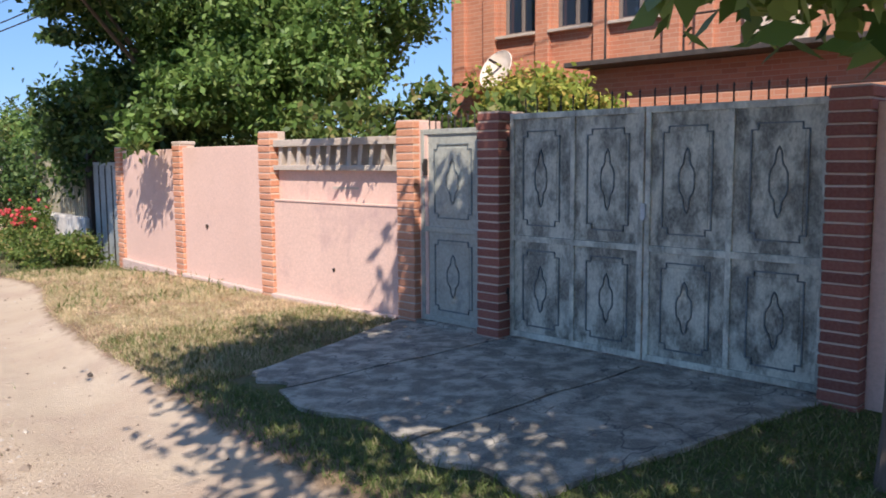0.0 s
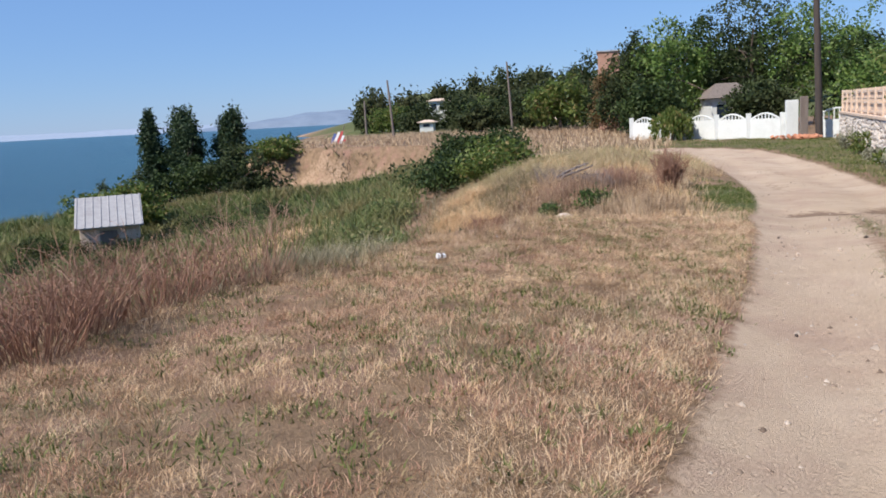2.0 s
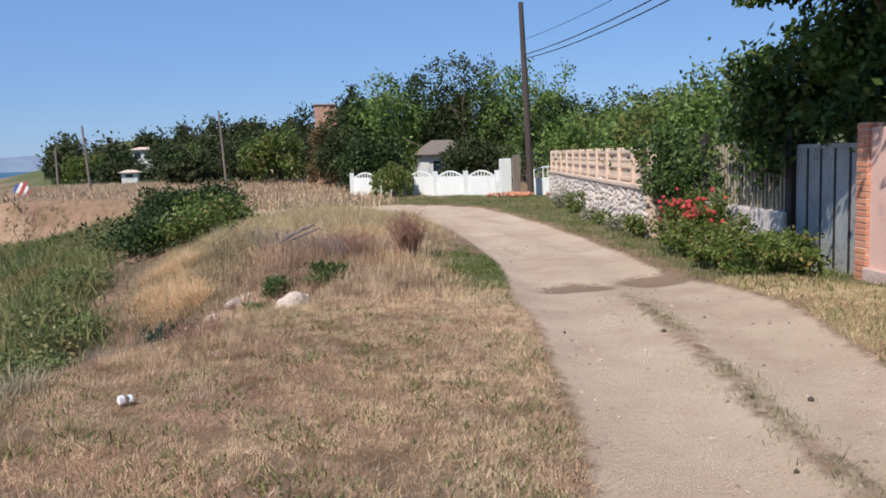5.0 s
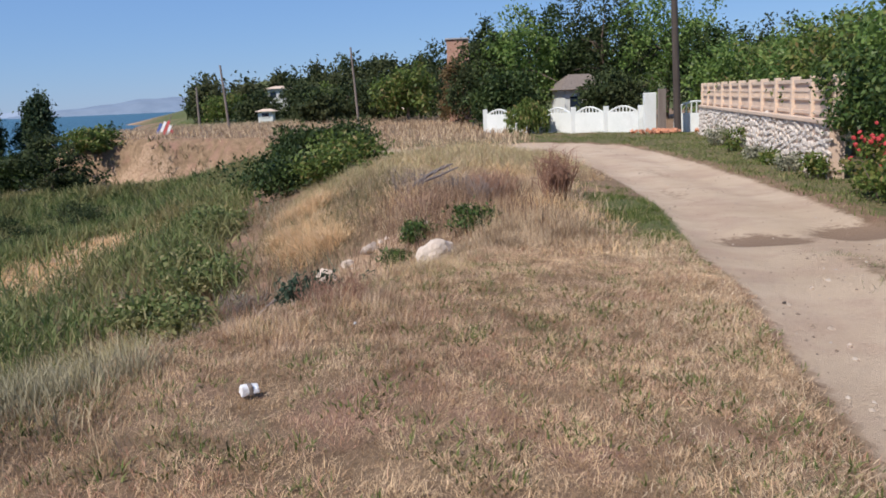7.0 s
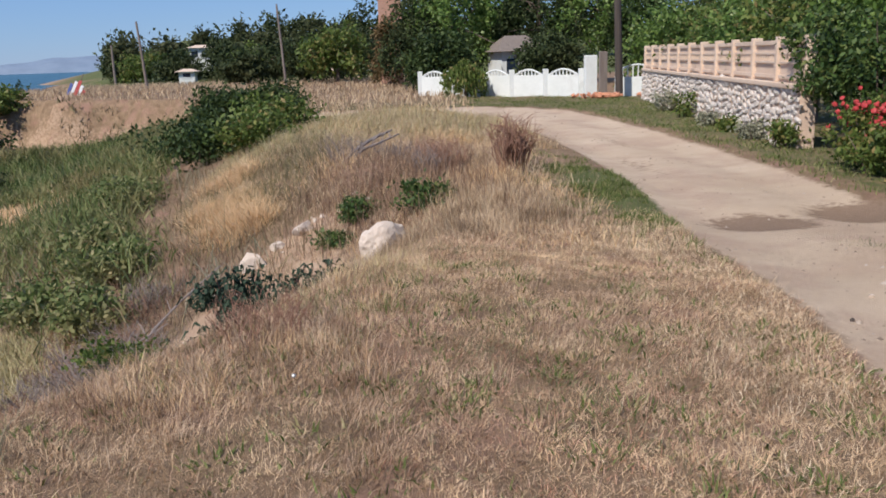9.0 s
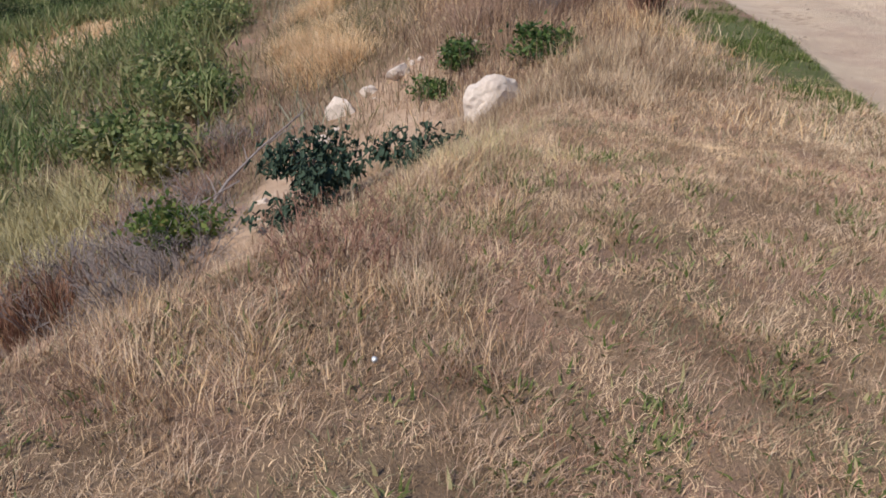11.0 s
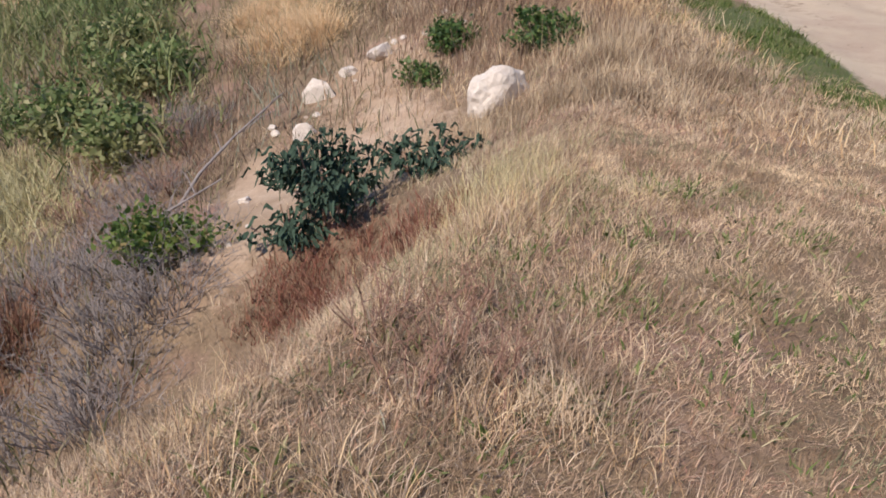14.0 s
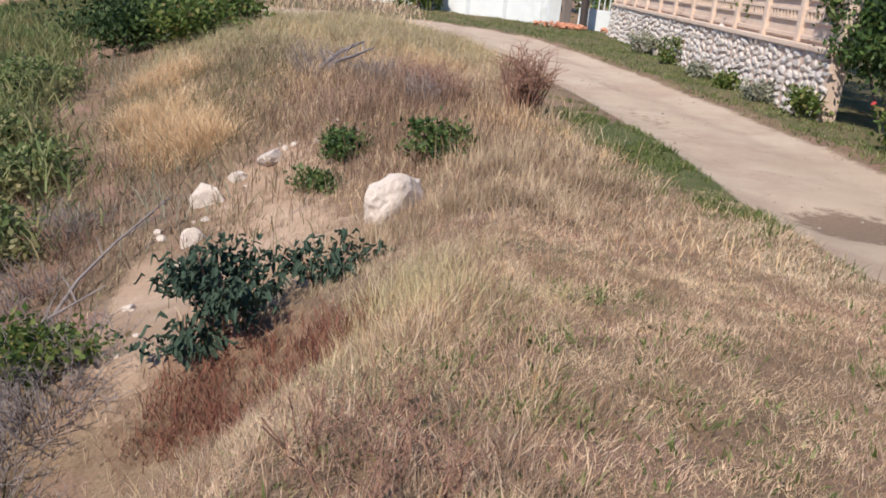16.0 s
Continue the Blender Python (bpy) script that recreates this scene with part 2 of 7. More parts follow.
M_CABLE = surface("black_cable", (0.02, 0.02, 0.022), (0.04, 0.04, 0.045), 10, 60, 0.5)
M_DISH = surface("rusty_white_dish", (0.66, 0.50, 0.40), (0.72, 0.62, 0.54), 3, 30, 0.6, stain=(0.50, 0.24, 0.10), stain_scale=3)
M_PAPER = surface("crumpled_white_plastic", (0.78, 0.77, 0.78), (0.85, 0.83, 0.84), 9, 60, 0.5)
M_REDPRINT = surface("red_print", (0.45, 0.06, 0.06), (0.55, 0.10, 0.10), 9, 60, 0.6)
M_BLUEPRINT = surface("blue_print", (0.06, 0.10, 0.30), (0.10, 0.14, 0.38), 9, 60, 0.6)
# aerial haze is put into the blue-grey colours of both far shores
M_HAZE_HILL = surface("far_shore", (0.15, 0.21, 0.30), (0.20, 0.25, 0.32), 0.003, 0.02, 1.0, relief=0.0, stain=(0.30, 0.32, 0.36), stain_scale=0.004)
M_PALE_FAR = surface("far_pale", (0.26, 0.33, 0.43), (0.32, 0.38, 0.47), 0.01, 0.1, 1.0, relief=0.0)

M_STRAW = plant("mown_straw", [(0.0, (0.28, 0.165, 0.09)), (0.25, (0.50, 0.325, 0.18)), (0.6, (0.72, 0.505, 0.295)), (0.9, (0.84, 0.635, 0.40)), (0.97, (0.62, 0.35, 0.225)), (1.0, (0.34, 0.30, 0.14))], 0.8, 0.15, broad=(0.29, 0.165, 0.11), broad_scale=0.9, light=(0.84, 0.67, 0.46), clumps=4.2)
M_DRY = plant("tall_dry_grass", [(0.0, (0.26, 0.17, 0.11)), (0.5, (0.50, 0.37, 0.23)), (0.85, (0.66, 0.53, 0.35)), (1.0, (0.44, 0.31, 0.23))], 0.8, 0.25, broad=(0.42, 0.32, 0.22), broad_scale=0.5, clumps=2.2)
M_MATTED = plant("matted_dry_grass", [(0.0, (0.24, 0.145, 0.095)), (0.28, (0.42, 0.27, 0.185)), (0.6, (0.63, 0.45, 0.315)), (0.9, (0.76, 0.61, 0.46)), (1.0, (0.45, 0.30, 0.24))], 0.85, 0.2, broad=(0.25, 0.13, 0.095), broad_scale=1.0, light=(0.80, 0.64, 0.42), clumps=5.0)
M_BLEACHED = plant("bleached_straw", [(0.0, (0.40, 0.27, 0.175)), (0.5, (0.70, 0.54, 0.37)), (1.0, (0.82, 0.68, 0.50))], 0.85, 0.15)
M_DARKBRUSH = plant("dark_brush", [(0.0, (0.06, 0.04, 0.03)), (0.6, (0.16, 0.105, 0.075)), (1.0, (0.30, 0.21, 0.15))], 0.9, 0.1)
M_GRIT = plant("grit", [(0.0, (0.14, 0.10, 0.075)), (0.5, (0.33, 0.25, 0.19)), (1.0, (0.55, 0.47, 0.40))], 0.95, 0.0)
M_OLIVE = plant("olive_slope_weeds", [(0.0, (0.07, 0.075, 0.03)), (0.4, (0.15, 0.145, 0.07)), (0.8, (0.27, 0.23, 0.12)), (1.0, (0.42, 0.33, 0.20))], 0.85, 0.25, broad=(0.22, 0.15, 0.10), broad_scale=0.6)
M_GOLD = plant("golden_dry_grass", [(0.0, (0.50, 0.31, 0.16)), (0.5, (0.72, 0.50, 0.285)), (1.0, (0.84, 0.65, 0.42))], 0.8, 0.25)
M_PALEGRASS = plant("pale_green_grass", [(0.0, (0.34, 0.29, 0.14)), (0.5, (0.45, 0.39, 0.21)), (1.0, (0.60, 0.51, 0.31))], 0.8, 0.25)
M_YELLOWSTALK = plant("yellow_stalks", [(0.0, (0.44, 0.33, 0.16)), (0.5, (0.60, 0.47, 0.25)), (1.0, (0.74, 0.61, 0.37))], 0.8, 0.25)
M_BROWN = plant("brown_weeds", [(0.0, (0.11, 0.065, 0.045)), (0.5, (0.25, 0.155, 0.105)), (1.0, (0.40, 0.27, 0.18))], 0.85, 0.2)
M_GREYWEED = plant("grey_green_weeds", [(0.0, (0.14, 0.15, 0.10)), (0.5, (0.27, 0.27, 0.19)), (1.0, (0.38, 0.36, 0.27))], 0.85, 0.2)
M_WORMWOOD = plant("wormwood", [(0.0, (0.18, 0.17, 0.10)), (0.5, (0.37, 0.335, 0.22)), (1.0, (0.54, 0.47, 0.33))], 0.85, 0.2)
M_RUSTWEED = plant("rusty_weed", [(0.0, (0.08, 0.035, 0.024)), (0.6, (0.22, 0.10, 0.062)), (1.0, (0.40, 0.23, 0.145))], 0.85, 0.15)
M_VERGE = plant("green_verge_grass", [(0.0, (0.07, 0.10, 0.025)), (0.5, (0.13, 0.17, 0.045)), (0.8, (0.22, 0.24, 0.09)), (1.0, (0.40, 0.34, 0.18))], 0.7, 0.3)
M_REED = plant("reed_leaves", [(0.0, (0.07, 0.105, 0.03)), (0.45, (0.14, 0.185, 0.06)), (0.8, (0.23, 0.25, 0.10)), (1.0, (0.40, 0.35, 0.18))], 0.6, 0.35, broad=(0.30, 0.225, 0.11), broad_scale=0.3)
M_LEAF = plant("walnut_leaves", [(0.0, (0.06, 0.11, 0.024)), (0.5, (0.13, 0.21, 0.05)), (0.85, (0.21, 0.30, 0.08)), (1.0, (0.32, 0.38, 0.13))], 0.42, 0.4)
# darker copy of the walnut leaves, with shade put into the tints
M_LEAF_SHADED = plant("shade_darkened_leaves", [(0.0, (0.025, 0.05, 0.014)), (0.5, (0.06, 0.105, 0.028)), (0.85, (0.11, 0.165, 0.045)), (1.0, (0.19, 0.21, 0.065))], 0.5, 0.28)
M_LEAF_FAR = plant("dusty_green_leaves", [(0.0, (0.018, 0.03, 0.011)), (0.5, (0.036, 0.054, 0.018)), (1.0, (0.075, 0.095, 0.034))], 0.7, 0.2, broad=(0.10, 0.10, 0.045), broad_scale=0.12)
M_LEAF_DARK = plant("dark_shrub_leaves", [(0.0, (0.018, 0.035, 0.010)), (0.5, (0.035, 0.060, 0.016)), (1.0, (0.075, 0.105, 0.03))], 0.6, 0.2)
M_LEAF_POPLAR = plant("poplar_leaves", [(0.0, (0.02, 0.04, 0.022)), (0.5, (0.04, 0.068, 0.03)), (1.0, (0.07, 0.10, 0.045))], 0.6, 0.2)
M_LEAF_YELLOW = plant("yellowing_vine_leaves", [(0.0, (0.13, 0.18, 0.03)), (0.5, (0.30, 0.33, 0.06)), (0.85, (0.48, 0.43, 0.10)), (1.0, (0.42, 0.22, 0.06))], 0.6, 0.35)
M_LEAF_RUST = plant("browning_vine_leaves", [(0.0, (0.08, 0.075, 0.03)), (0.5, (0.16, 0.11, 0.05)), (1.0, (0.27, 0.16, 0.08))], 0.7, 0.25)
M_APRON = cracked(M_APRON)
M_LEAF_BUSH = plant("bright_shrub_leaves", [(0.0, (0.055, 0.09, 0.02)), (0.5, (0.11, 0.16, 0.035)), (0.85, (0.19, 0.22, 0.06)), (1.0, (0.30, 0.22, 0.09))], 0.55, 0.35)
M_BURDOCK = plant("grey_green_broad_leaves", [(0.0, (0.032, 0.056, 0.038)), (0.5, (0.075, 0.11, 0.074)), (0.9, (0.155, 0.185, 0.125)), (1.0, (0.30, 0.28, 0.17))], 0.95, 0.2)
M_ROSE = plant("red_petals", [(0.0, (0.32, 0.012, 0.02)), (0.6, (0.50, 0.03, 0.04)), (1.0, (0.62, 0.10, 0.10))], 0.5, 0.3)
M_REDSTRAW = plant("reddish_stubble", [(0.0, (0.28, 0.13, 0.085)), (0.5, (0.52, 0.30, 0.205)), (1.0, (0.70, 0.47, 0.34))], 0.85, 0.15)
M_GREENSTUB = plant("greenish_stubble", [(0.0, (0.10, 0.11, 0.055)), (0.5, (0.21, 0.21, 0.11)), (1.0, (0.36, 0.33, 0.19))], 0.85, 0.2)
M_REDWEED = plant("reddish_weeds", [(0.0, (0.15, 0.045, 0.035)), (0.6, (0.30, 0.11, 0.075)), (1.0, (0.44, 0.22, 0.15))], 0.8, 0.2)


def glass_material():
    m, nt, p = node_mat("dark_window_glass")
    p.inputs["Base Color"].default_value = (0.02, 0.03, 0.05, 1)
    p.inputs["Roughness"].default_value = 0.04
    p.inputs["Specular IOR Level"].default_value = 0.8
    return m


def sea_material():
    m, nt, p = node_mat("sea_water")
    v = tex_coord(nt, (1, 1, 1))
    streak = noise_fac(nt, v, 0.012, 5.0, 0.6)
    wave = noise_fac(nt, v, 0.35, 8.0, 0.7, 0.2, 0.8)
    nt.links.new(mix(nt, streak, (0.022, 0.082, 0.125), (0.036, 0.115, 0.155)), p.inputs["Base Color"])
    p.inputs["Roughness"].default_value = 0.32
    p.inputs["Specular IOR Level"].default_value = 0.3
    bump(nt, p, wave, 1.0, 0.6)
    return m


M_GLASS, M_SEA = glass_material(), sea_material()


# ---- mesh helpers ----
def link_bm(name, bm, mat, parent=None, label=""):
    me = bpy.data.meshes.new(name)
    bm.normal_update()
    bm.to_mesh(me)
    bm.free()
    me.materials.append(mat)
    ob = new(name, me)
    ob.parent = parent
    if label:
        tagged(ob, label)
    return ob


def part(name, bm, mat, parent, label=""):
    return link_bm(name, bm, mat, parent, label)


def empty(name, at=(0, 0, 0), turn=0.0):
    ob = new(name)
    ob.empty_display_size = 0.2
    ob.location, ob.rotation_euler = at, (0, 0, radians(turn))
    return ob


def box(lo, hi, bevel=0.0, bm=None, m=None):
    """A box between two corners, with rounded edges; into bm where given, moved by m."""
    own = bmesh.new()
    c, s = [(a + b) / 2 for a, b in zip(lo, hi)], [abs(b - a) for a, b in zip(lo, hi)]
    bmesh.ops.create_cube(own, size=1.0, matrix=Matrix.LocRotScale(c, None, s))
    if bevel:
        bmesh.ops.bevel(own, geom=own.edges[:], offset=bevel, segments=2, affect='EDGES', profile=0.6)
    if m is not None:
        own.transform(m)
    if bm is None:
        return own
    tmp = bpy.data.meshes.new("tmp")
    own.to_mesh(tmp)
    own.free()
    bm.from_mesh(tmp)
    bpy.data.meshes.remove(tmp)
    return bm


def rod(bm, a, b, r0, r1=None, sides=8):
    """A tapered round bar from a to b."""
    a, b = Vector(a), Vector(b)
    r1 = r0 if r1 is None else r1
    q = (b - a).to_track_quat("Z", "Y").to_matrix()
    rings = []
    for p, r in ((a, r0), (b, r1)):
        rings.append([bm.verts.new(p + q @ Vector((r * math.cos(k * math.tau / sides), r * math.sin(k * math.tau / sides), 0))) for k in range(sides)])
    for k in range(sides):
        bm.faces.new((rings[0][k], rings[0][(k + 1) % sides], rings[1][(k + 1) % sides], rings[1][k]))
    bm.faces.new(rings[0][::-1])
    bm.faces.new(rings[1])
    return bm


def limb(bm, pts, radii, sides=7):
    """A bent tapered stem through points."""
    prev = None
    for i, (p, r) in enumerate(zip(pts, radii)):
        a = pts[max(i - 1, 0)]
        b = pts[min(i + 1, len(pts) - 1)]
        q = (Vector(b) - Vector(a)).to_track_quat("Z", "Y").to_matrix()
        ring = [bm.verts.new(Vector(p) + q @ Vector((r * math.cos(k * math.tau / sides), r * math.sin(k * math.tau / sides), 0))) for k in range(sides)]
        if prev:
            for k in range(sides):
                bm.faces.new((prev[k], prev[(k + 1) % sides], ring[(k + 1) % sides], ring[k]))
        else:
            bm.faces.new(ring[::-1])
        prev = ring
    bm.faces.new(prev)


def fast_mesh(name, verts, faces, mat, parent=None):
    """A mesh from arrays of places and of equal-sided faces."""
    me = bpy.data.meshes.new(name)
    verts, faces = np.asarray(verts, np.float32), np.asarray(faces, np.int32)
    n, k = faces.shape
    me.vertices.add(len(verts))
    me.vertices.foreach_set("co", verts.ravel())
    me.loops.add(n * k)
    me.loops.foreach_set("vertex_index", faces.ravel())
    me.polygons.add(n)
    me.polygons.foreach_set("loop_start", np.arange(0, n * k, k, dtype=np.int32))
    me.update(calc_edges=True)
    me.validate()
    me.materials.append(mat)
    ob = new(name, me)
    ob.parent = parent
    return ob


def smooth(a, b, x):
    t = np.clip((x - a) / (b - a), 0, 1)
    return t * t * (3 - 2 * t)


# ---- the lie of the land ----
BRINK_Y = np.array([-400, -30, 0, 4, 6.5, 9, 10.2, 10.8, 11.4, 12.0, 12.8, 14.0, 15.5, 17, 18.5, 21, 24, 28, 34, 42, 52, 57, 59, 60.5, 66, 80, 110, 200, 600])
BRINK_X = np.array([-9, -6, -4.8, -4.3, -4.0, -3.35, -2.95, -2.5, -2.1, -1.8, -1.4, -0.9, -0.5, -0.4, -0.7, -1.6, -2.6, -3.6, -4.4, -6, -8.5, -13, -19, -25, -28, -30, -34, -60, -180])
ROAD_Y = np.array([-200, -5, 0, 4.2, 6, 8.8, 10, 11.6, 13.8, 17, 19, 23, 27, 33, 35.5, 38, 41, 42])
ROAD_L = np.array([-8, -2.0, -1.1, -0.28, 0.15, 0.8, 1.0, 1.3, 1.55, 2.2, 2.45, 2.75, 2.9, 2.6, 1.0, -6, -9, -9])
ROAD_R = np.array([-4, 1.6, 2.2, 2.5, 2.75, 3.1, 3.4, 3.9, 4.25, 4.6, 4.9, 5.3, 5.6, 5.6, 5.5, 5.2, 3.0, -8])


def brink_distance(x, y):
    """How far a place lies outside the edge of the level ground; below zero inside."""
    best = np.full(np.shape(x), 1e9)
    for i in range(len(BRINK_X) - 1):
        ax, ay, bx, by = BRINK_X[i], BRINK_Y[i], BRINK_X[i + 1], BRINK_Y[i + 1]
        ux, uy = bx - ax, by - ay
        t = np.clip(((x - ax) * ux + (y - ay) * uy) / (ux * ux + uy * uy), 0, 1)
        best = np.minimum(best, np.hypot(x - ax - t * ux, y - ay - t * uy))
    return np.where(x > np.interp(y, BRINK_Y, BRINK_X), -best, best)


def shore_distance(x, y):
    """How far out past the water's edge, towards the sea."""
    return np.interp(y, [-400, 30, 45, 56, 60, 75, 110, 300, 600], [-120, -75, -60, -46, -39.5, -39, -43, -110, -260]) - x


def ripple(x, y, size, seed=0):
    """Uneven ground, about one high."""
    a = np.sin(x / size * 1.7 + seed) * np.sin(y / size * 1.3 + 2.1 * seed)
    b = np.sin((x + y) / size * 2.9 + 0.7 * seed) * np.sin((x - 0.6 * y) / size * 2.3 + 1.9 * seed)
    c = np.sin(x / size * 5.3 + 3 * seed) * np.sin(y / size * 6.1 + seed)
    return 0.5 * a + 0.3 * b + 0.2 * c


def road_mask(x, y):
    l, r = np.interp(y, ROAD_Y, ROAD_L), np.interp(y, ROAD_Y, ROAD_R)
    return smooth(-0.35, 0.15, x - l) * smooth(-0.25, 0.25, r - x)


def strip_mask(x, y):
    """The grassy strip between the ruts."""
    c = np.interp(y, [3, 6.4, 7.8, 9.2, 11.5, 14], [0.95, 1.52, 1.72, 1.98, 2.42, 2.85])
    return np.exp(-((x - c) / 0.17) ** 2) * smooth(4, 7.5, y) * (1 - smooth(12.5, 14.5, y))


def rut_mask(x, y):
    """The two wheel ruts on either side of the strip."""
    c = np.interp(y, [3, 6.4, 7.8, 9.2, 11.5, 14, 20, 30], [0.95, 1.52, 1.72, 1.98, 2.42, 2.85, 3.7, 4.2])
    return (np.exp(-((x - c - 0.72) / 0.28) ** 2) + np.exp(-((x - c + 0.72) / 0.28) ** 2)) * smooth(-4, 3, y)


def damp_mask(x, y):
    return np.maximum(np.exp(-(((x - 2.8) / 0.62) ** 2 + ((y - 15.6) / 0.75) ** 2) ** 2), np.exp(-(((x - 4.2) / 0.65) ** 2 + ((y - 16.0) / 0.8) ** 2) ** 2)) + 0.42 * np.exp(-(((x - 1.22 - 0.1 * (y - 4.7)) / 0.26) ** 2 + ((y - 4.8) / 0.9) ** 2) ** 2) + 0.4 * np.exp(-(((x - 3.3) / 0.25) ** 2 + ((y - 21.5) / 2.0) ** 2) ** 2) + 0.4 * np.exp(-(((x - 4.1) / 0.2) ** 2 + ((y - 26.0) / 1.8) ** 2) ** 2)


def land(x, y):
    x, y = np.asarray(x, float), np.asarray(y, float)
    d = brink_distance(x, y)
    z = np.interp(y, [-60, 0, 9, 12, 14, 16, 25, 45, 75], [0.1, 0, 0, -0.03, -0.16, -0.34, -0.48, -0.5, -0.3])
    z = z + np.interp(y, [88, 110, 140, 250, 600], [0, 1.0, 2.8, 9, 20]) * smooth(26, 60, -d)
    lawn = 1 - smooth(-1.2, 0.6, x)
    z = z + 0.12 * lawn * smooth(0, 4, y) * (1 - smooth(12, 15, y))
    z = z + 0.03 * smooth(18, 22, y) * (1 - smooth(30, 36, y)) * (1 - smooth(1.0, 2.2, x))
    z = z + 0.36 * smooth(23, 30.5, y) * (1 - smooth(32, 35, y)) * (1 - smooth(-0.2, 1.9, x)) * smooth(-4.4, -0.8, x)
    z = z + 0.2 * np.exp(-(((x + 21) / 7) ** 2 + ((y - 66) / 7) ** 2))
    road = road_mask(x, y)
    z = z - 0.07 * road + 0.05 * strip_mask(x, y) - 0.05 * damp_mask(x, y) - 0.035 * rut_mask(x, y)
    w = smooth(51, 57, y) * (1 - smooth(-11, -7, x))
    d = d + w * (1.2 * ripple(x, y, 1.5, 5) + 0.5 * ripple(x, y, 0.6, 8)) * smooth(-0.5, 1.0, d)
    soft = np.interp(d, [0, 0.5, 1, 2, 3, 6, 10, 20, 30, 40, 46, 60, 90, 200, 500], [0, 0.16, 0.42, 0.82, 1.15, 2.2, 3.2, 4.5, 6.0, 7.9, 9.2, 11, 14, 30, 60])
    steep = np.interp(d, [0, 0.6, 1.5, 4, 10, 30, 60, 90, 200, 500], [0, 0.9, 2.6, 3.7, 4.4, 6.0, 9, 11, 30, 60])
    near = smooth(8.6, 9.8, y) * (1 - smooth(12.6, 14.2, y))
    z = z - near * (0.75 * smooth(-0.2, 1.6, d) + 0.55 * smooth(1.6, 4.0, d) - 1.2 * smooth(6, 12, d))
    z = z - soft * (1 - w) - steep * w - np.interp(shore_distance(x, y), [-9, 0, 10, 100], [0, 2.3, 6, 40])
    z = z + 0.035 * ripple(x, y, 0.9, 1) * (1 - 0.7 * road) + 0.25 * ripple(x, y, 5.0, 3) * smooth(1.0, 5.0, d) + 0.02 * ripple(x, y, 0.35, 2) * (1 - road)
    return z


def ticks(*runs):
    out = []
    for a, b, step in runs:
        out.extend(np.arange(a, b - 1e-6, step))
    return np.array(out + [runs[-1][1]])


def build_ground():
    gx = np.concatenate([-np.geomspace(1500, 42, 16)[:-1], ticks((-42, -9, 0.7), (-9, 8, 0.14), (8, 30, 1.2)), np.geomspace(36, 2500, 14)])
    gy = np.concatenate([-np.geomspace(1500, 3, 18)[:-1], ticks((-3, 24, 0.14), (24, 64, 0.4), (64, 130, 2.0)), np.geomspace(140, 3500, 18)])
    X, Y = np.meshgrid(gx, gy)
    x, y = X.ravel(), Y.ravel()
    z = land(x, y)
    nx, ny = len(gx), len(gy)
    i = np.arange(nx * ny).reshape(ny, nx)
    faces = np.stack([i[:-1, :-1], i[:-1, 1:], i[1:, 1:], i[1:, :-1]], -1).reshape(-1, 4)
    ob = fast_mesh("ground", np.stack([x, y, z], 1), faces, M_GROUND)
    d = brink_distance(x, y)
    road = road_mask(x, y) * (1 - 0.6 * strip_mask(x, y))
    green = 0.68 * np.exp(-(((x - 1.9) / 0.8) ** 2 + ((y - 18) / 4.5) ** 2) ** 2) + 0.75 * smooth(3, 9, d) * (1 - smooth(24, 40, d))
    green += 0.55 * smooth(0.1, 0.5, x - np.interp(y, ROAD_Y, ROAD_R)) * smooth(10, 14, y) * (1 - smooth(40, 60, y)) + 0.95 * smooth(74, 92, y) * smooth(-8, -2, -d)
    green += 0.62 * smooth(0.0, 0.3, x - np.interp(y, ROAD_Y, ROAD_R)) * smooth(-3, -1, y) * (1 - smooth(5.0, 6.5, y))
    soil = 0.95 * np.exp(-(((x + 2.98 + 0.12 * (y - 12.4)) / 0.38) ** 2 + ((y - 15.4) / 2.0) ** 2) ** 2) + 0.8 * np.exp(-(((x + 2.5) / 0.9) ** 2 + ((y - 18.5) / 1.6) ** 2)) + 0.5 * smooth(51, 56, y) * smooth(0.0, 1.0, d) * (1 - smooth(5, 9, d)) + 0.55 * np.exp(-(((x + 2.3) / 1.1) ** 2 + ((y - 15.8) / 1.6) ** 2) ** 2)
    soil += 0.8 * np.exp(-(((x + 15) / 3.2) ** 2 + ((y - 33) / 8) ** 2)) + 0.8 * smooth(-2.0, -0.5, shore_distance(x, y))
    for key, val in (("road", road), ("green", green), ("soil", soil), ("damp", damp_mask(x, y))):
        ob.data.attributes.new(key, 'FLOAT', 'POINT').data.foreach_set("value", np.clip(val, 0, 1).astype(np.float32))
    ob.data.shade_smooth()
    tagged(ob, "dry sunburnt clifftop ground with a pale dusty track", "ground", kind="structure")


build_ground()
SEA = -7.5


def build_sea():
    gx = np.concatenate([-np.geomspace(4800, 30, 40), [0.0], np.geomspace(30, 4800, 6)])
    gy = np.concatenate([-np.geomspace(4800, 30, 20), [0.0], np.geomspace(30, 4800, 40)])
    X, Y = np.meshgrid(gx, gy)
    nx, ny = len(gx), len(gy)
    i = np.arange(nx * ny).reshape(ny, nx)
    faces = np.stack([i[:-1, :-1], i[:-1, 1:], i[1:, 1:], i[1:, :-1]], -1).reshape(-1, 4)
    ob = fast_mesh("water", np.stack([X.ravel(), Y.ravel(), np.full(X.size, SEA)], 1), faces, M_SEA)
    tagged(ob, "blue sea with small waves under the slope", "sea", kind="structure")


build_sea()


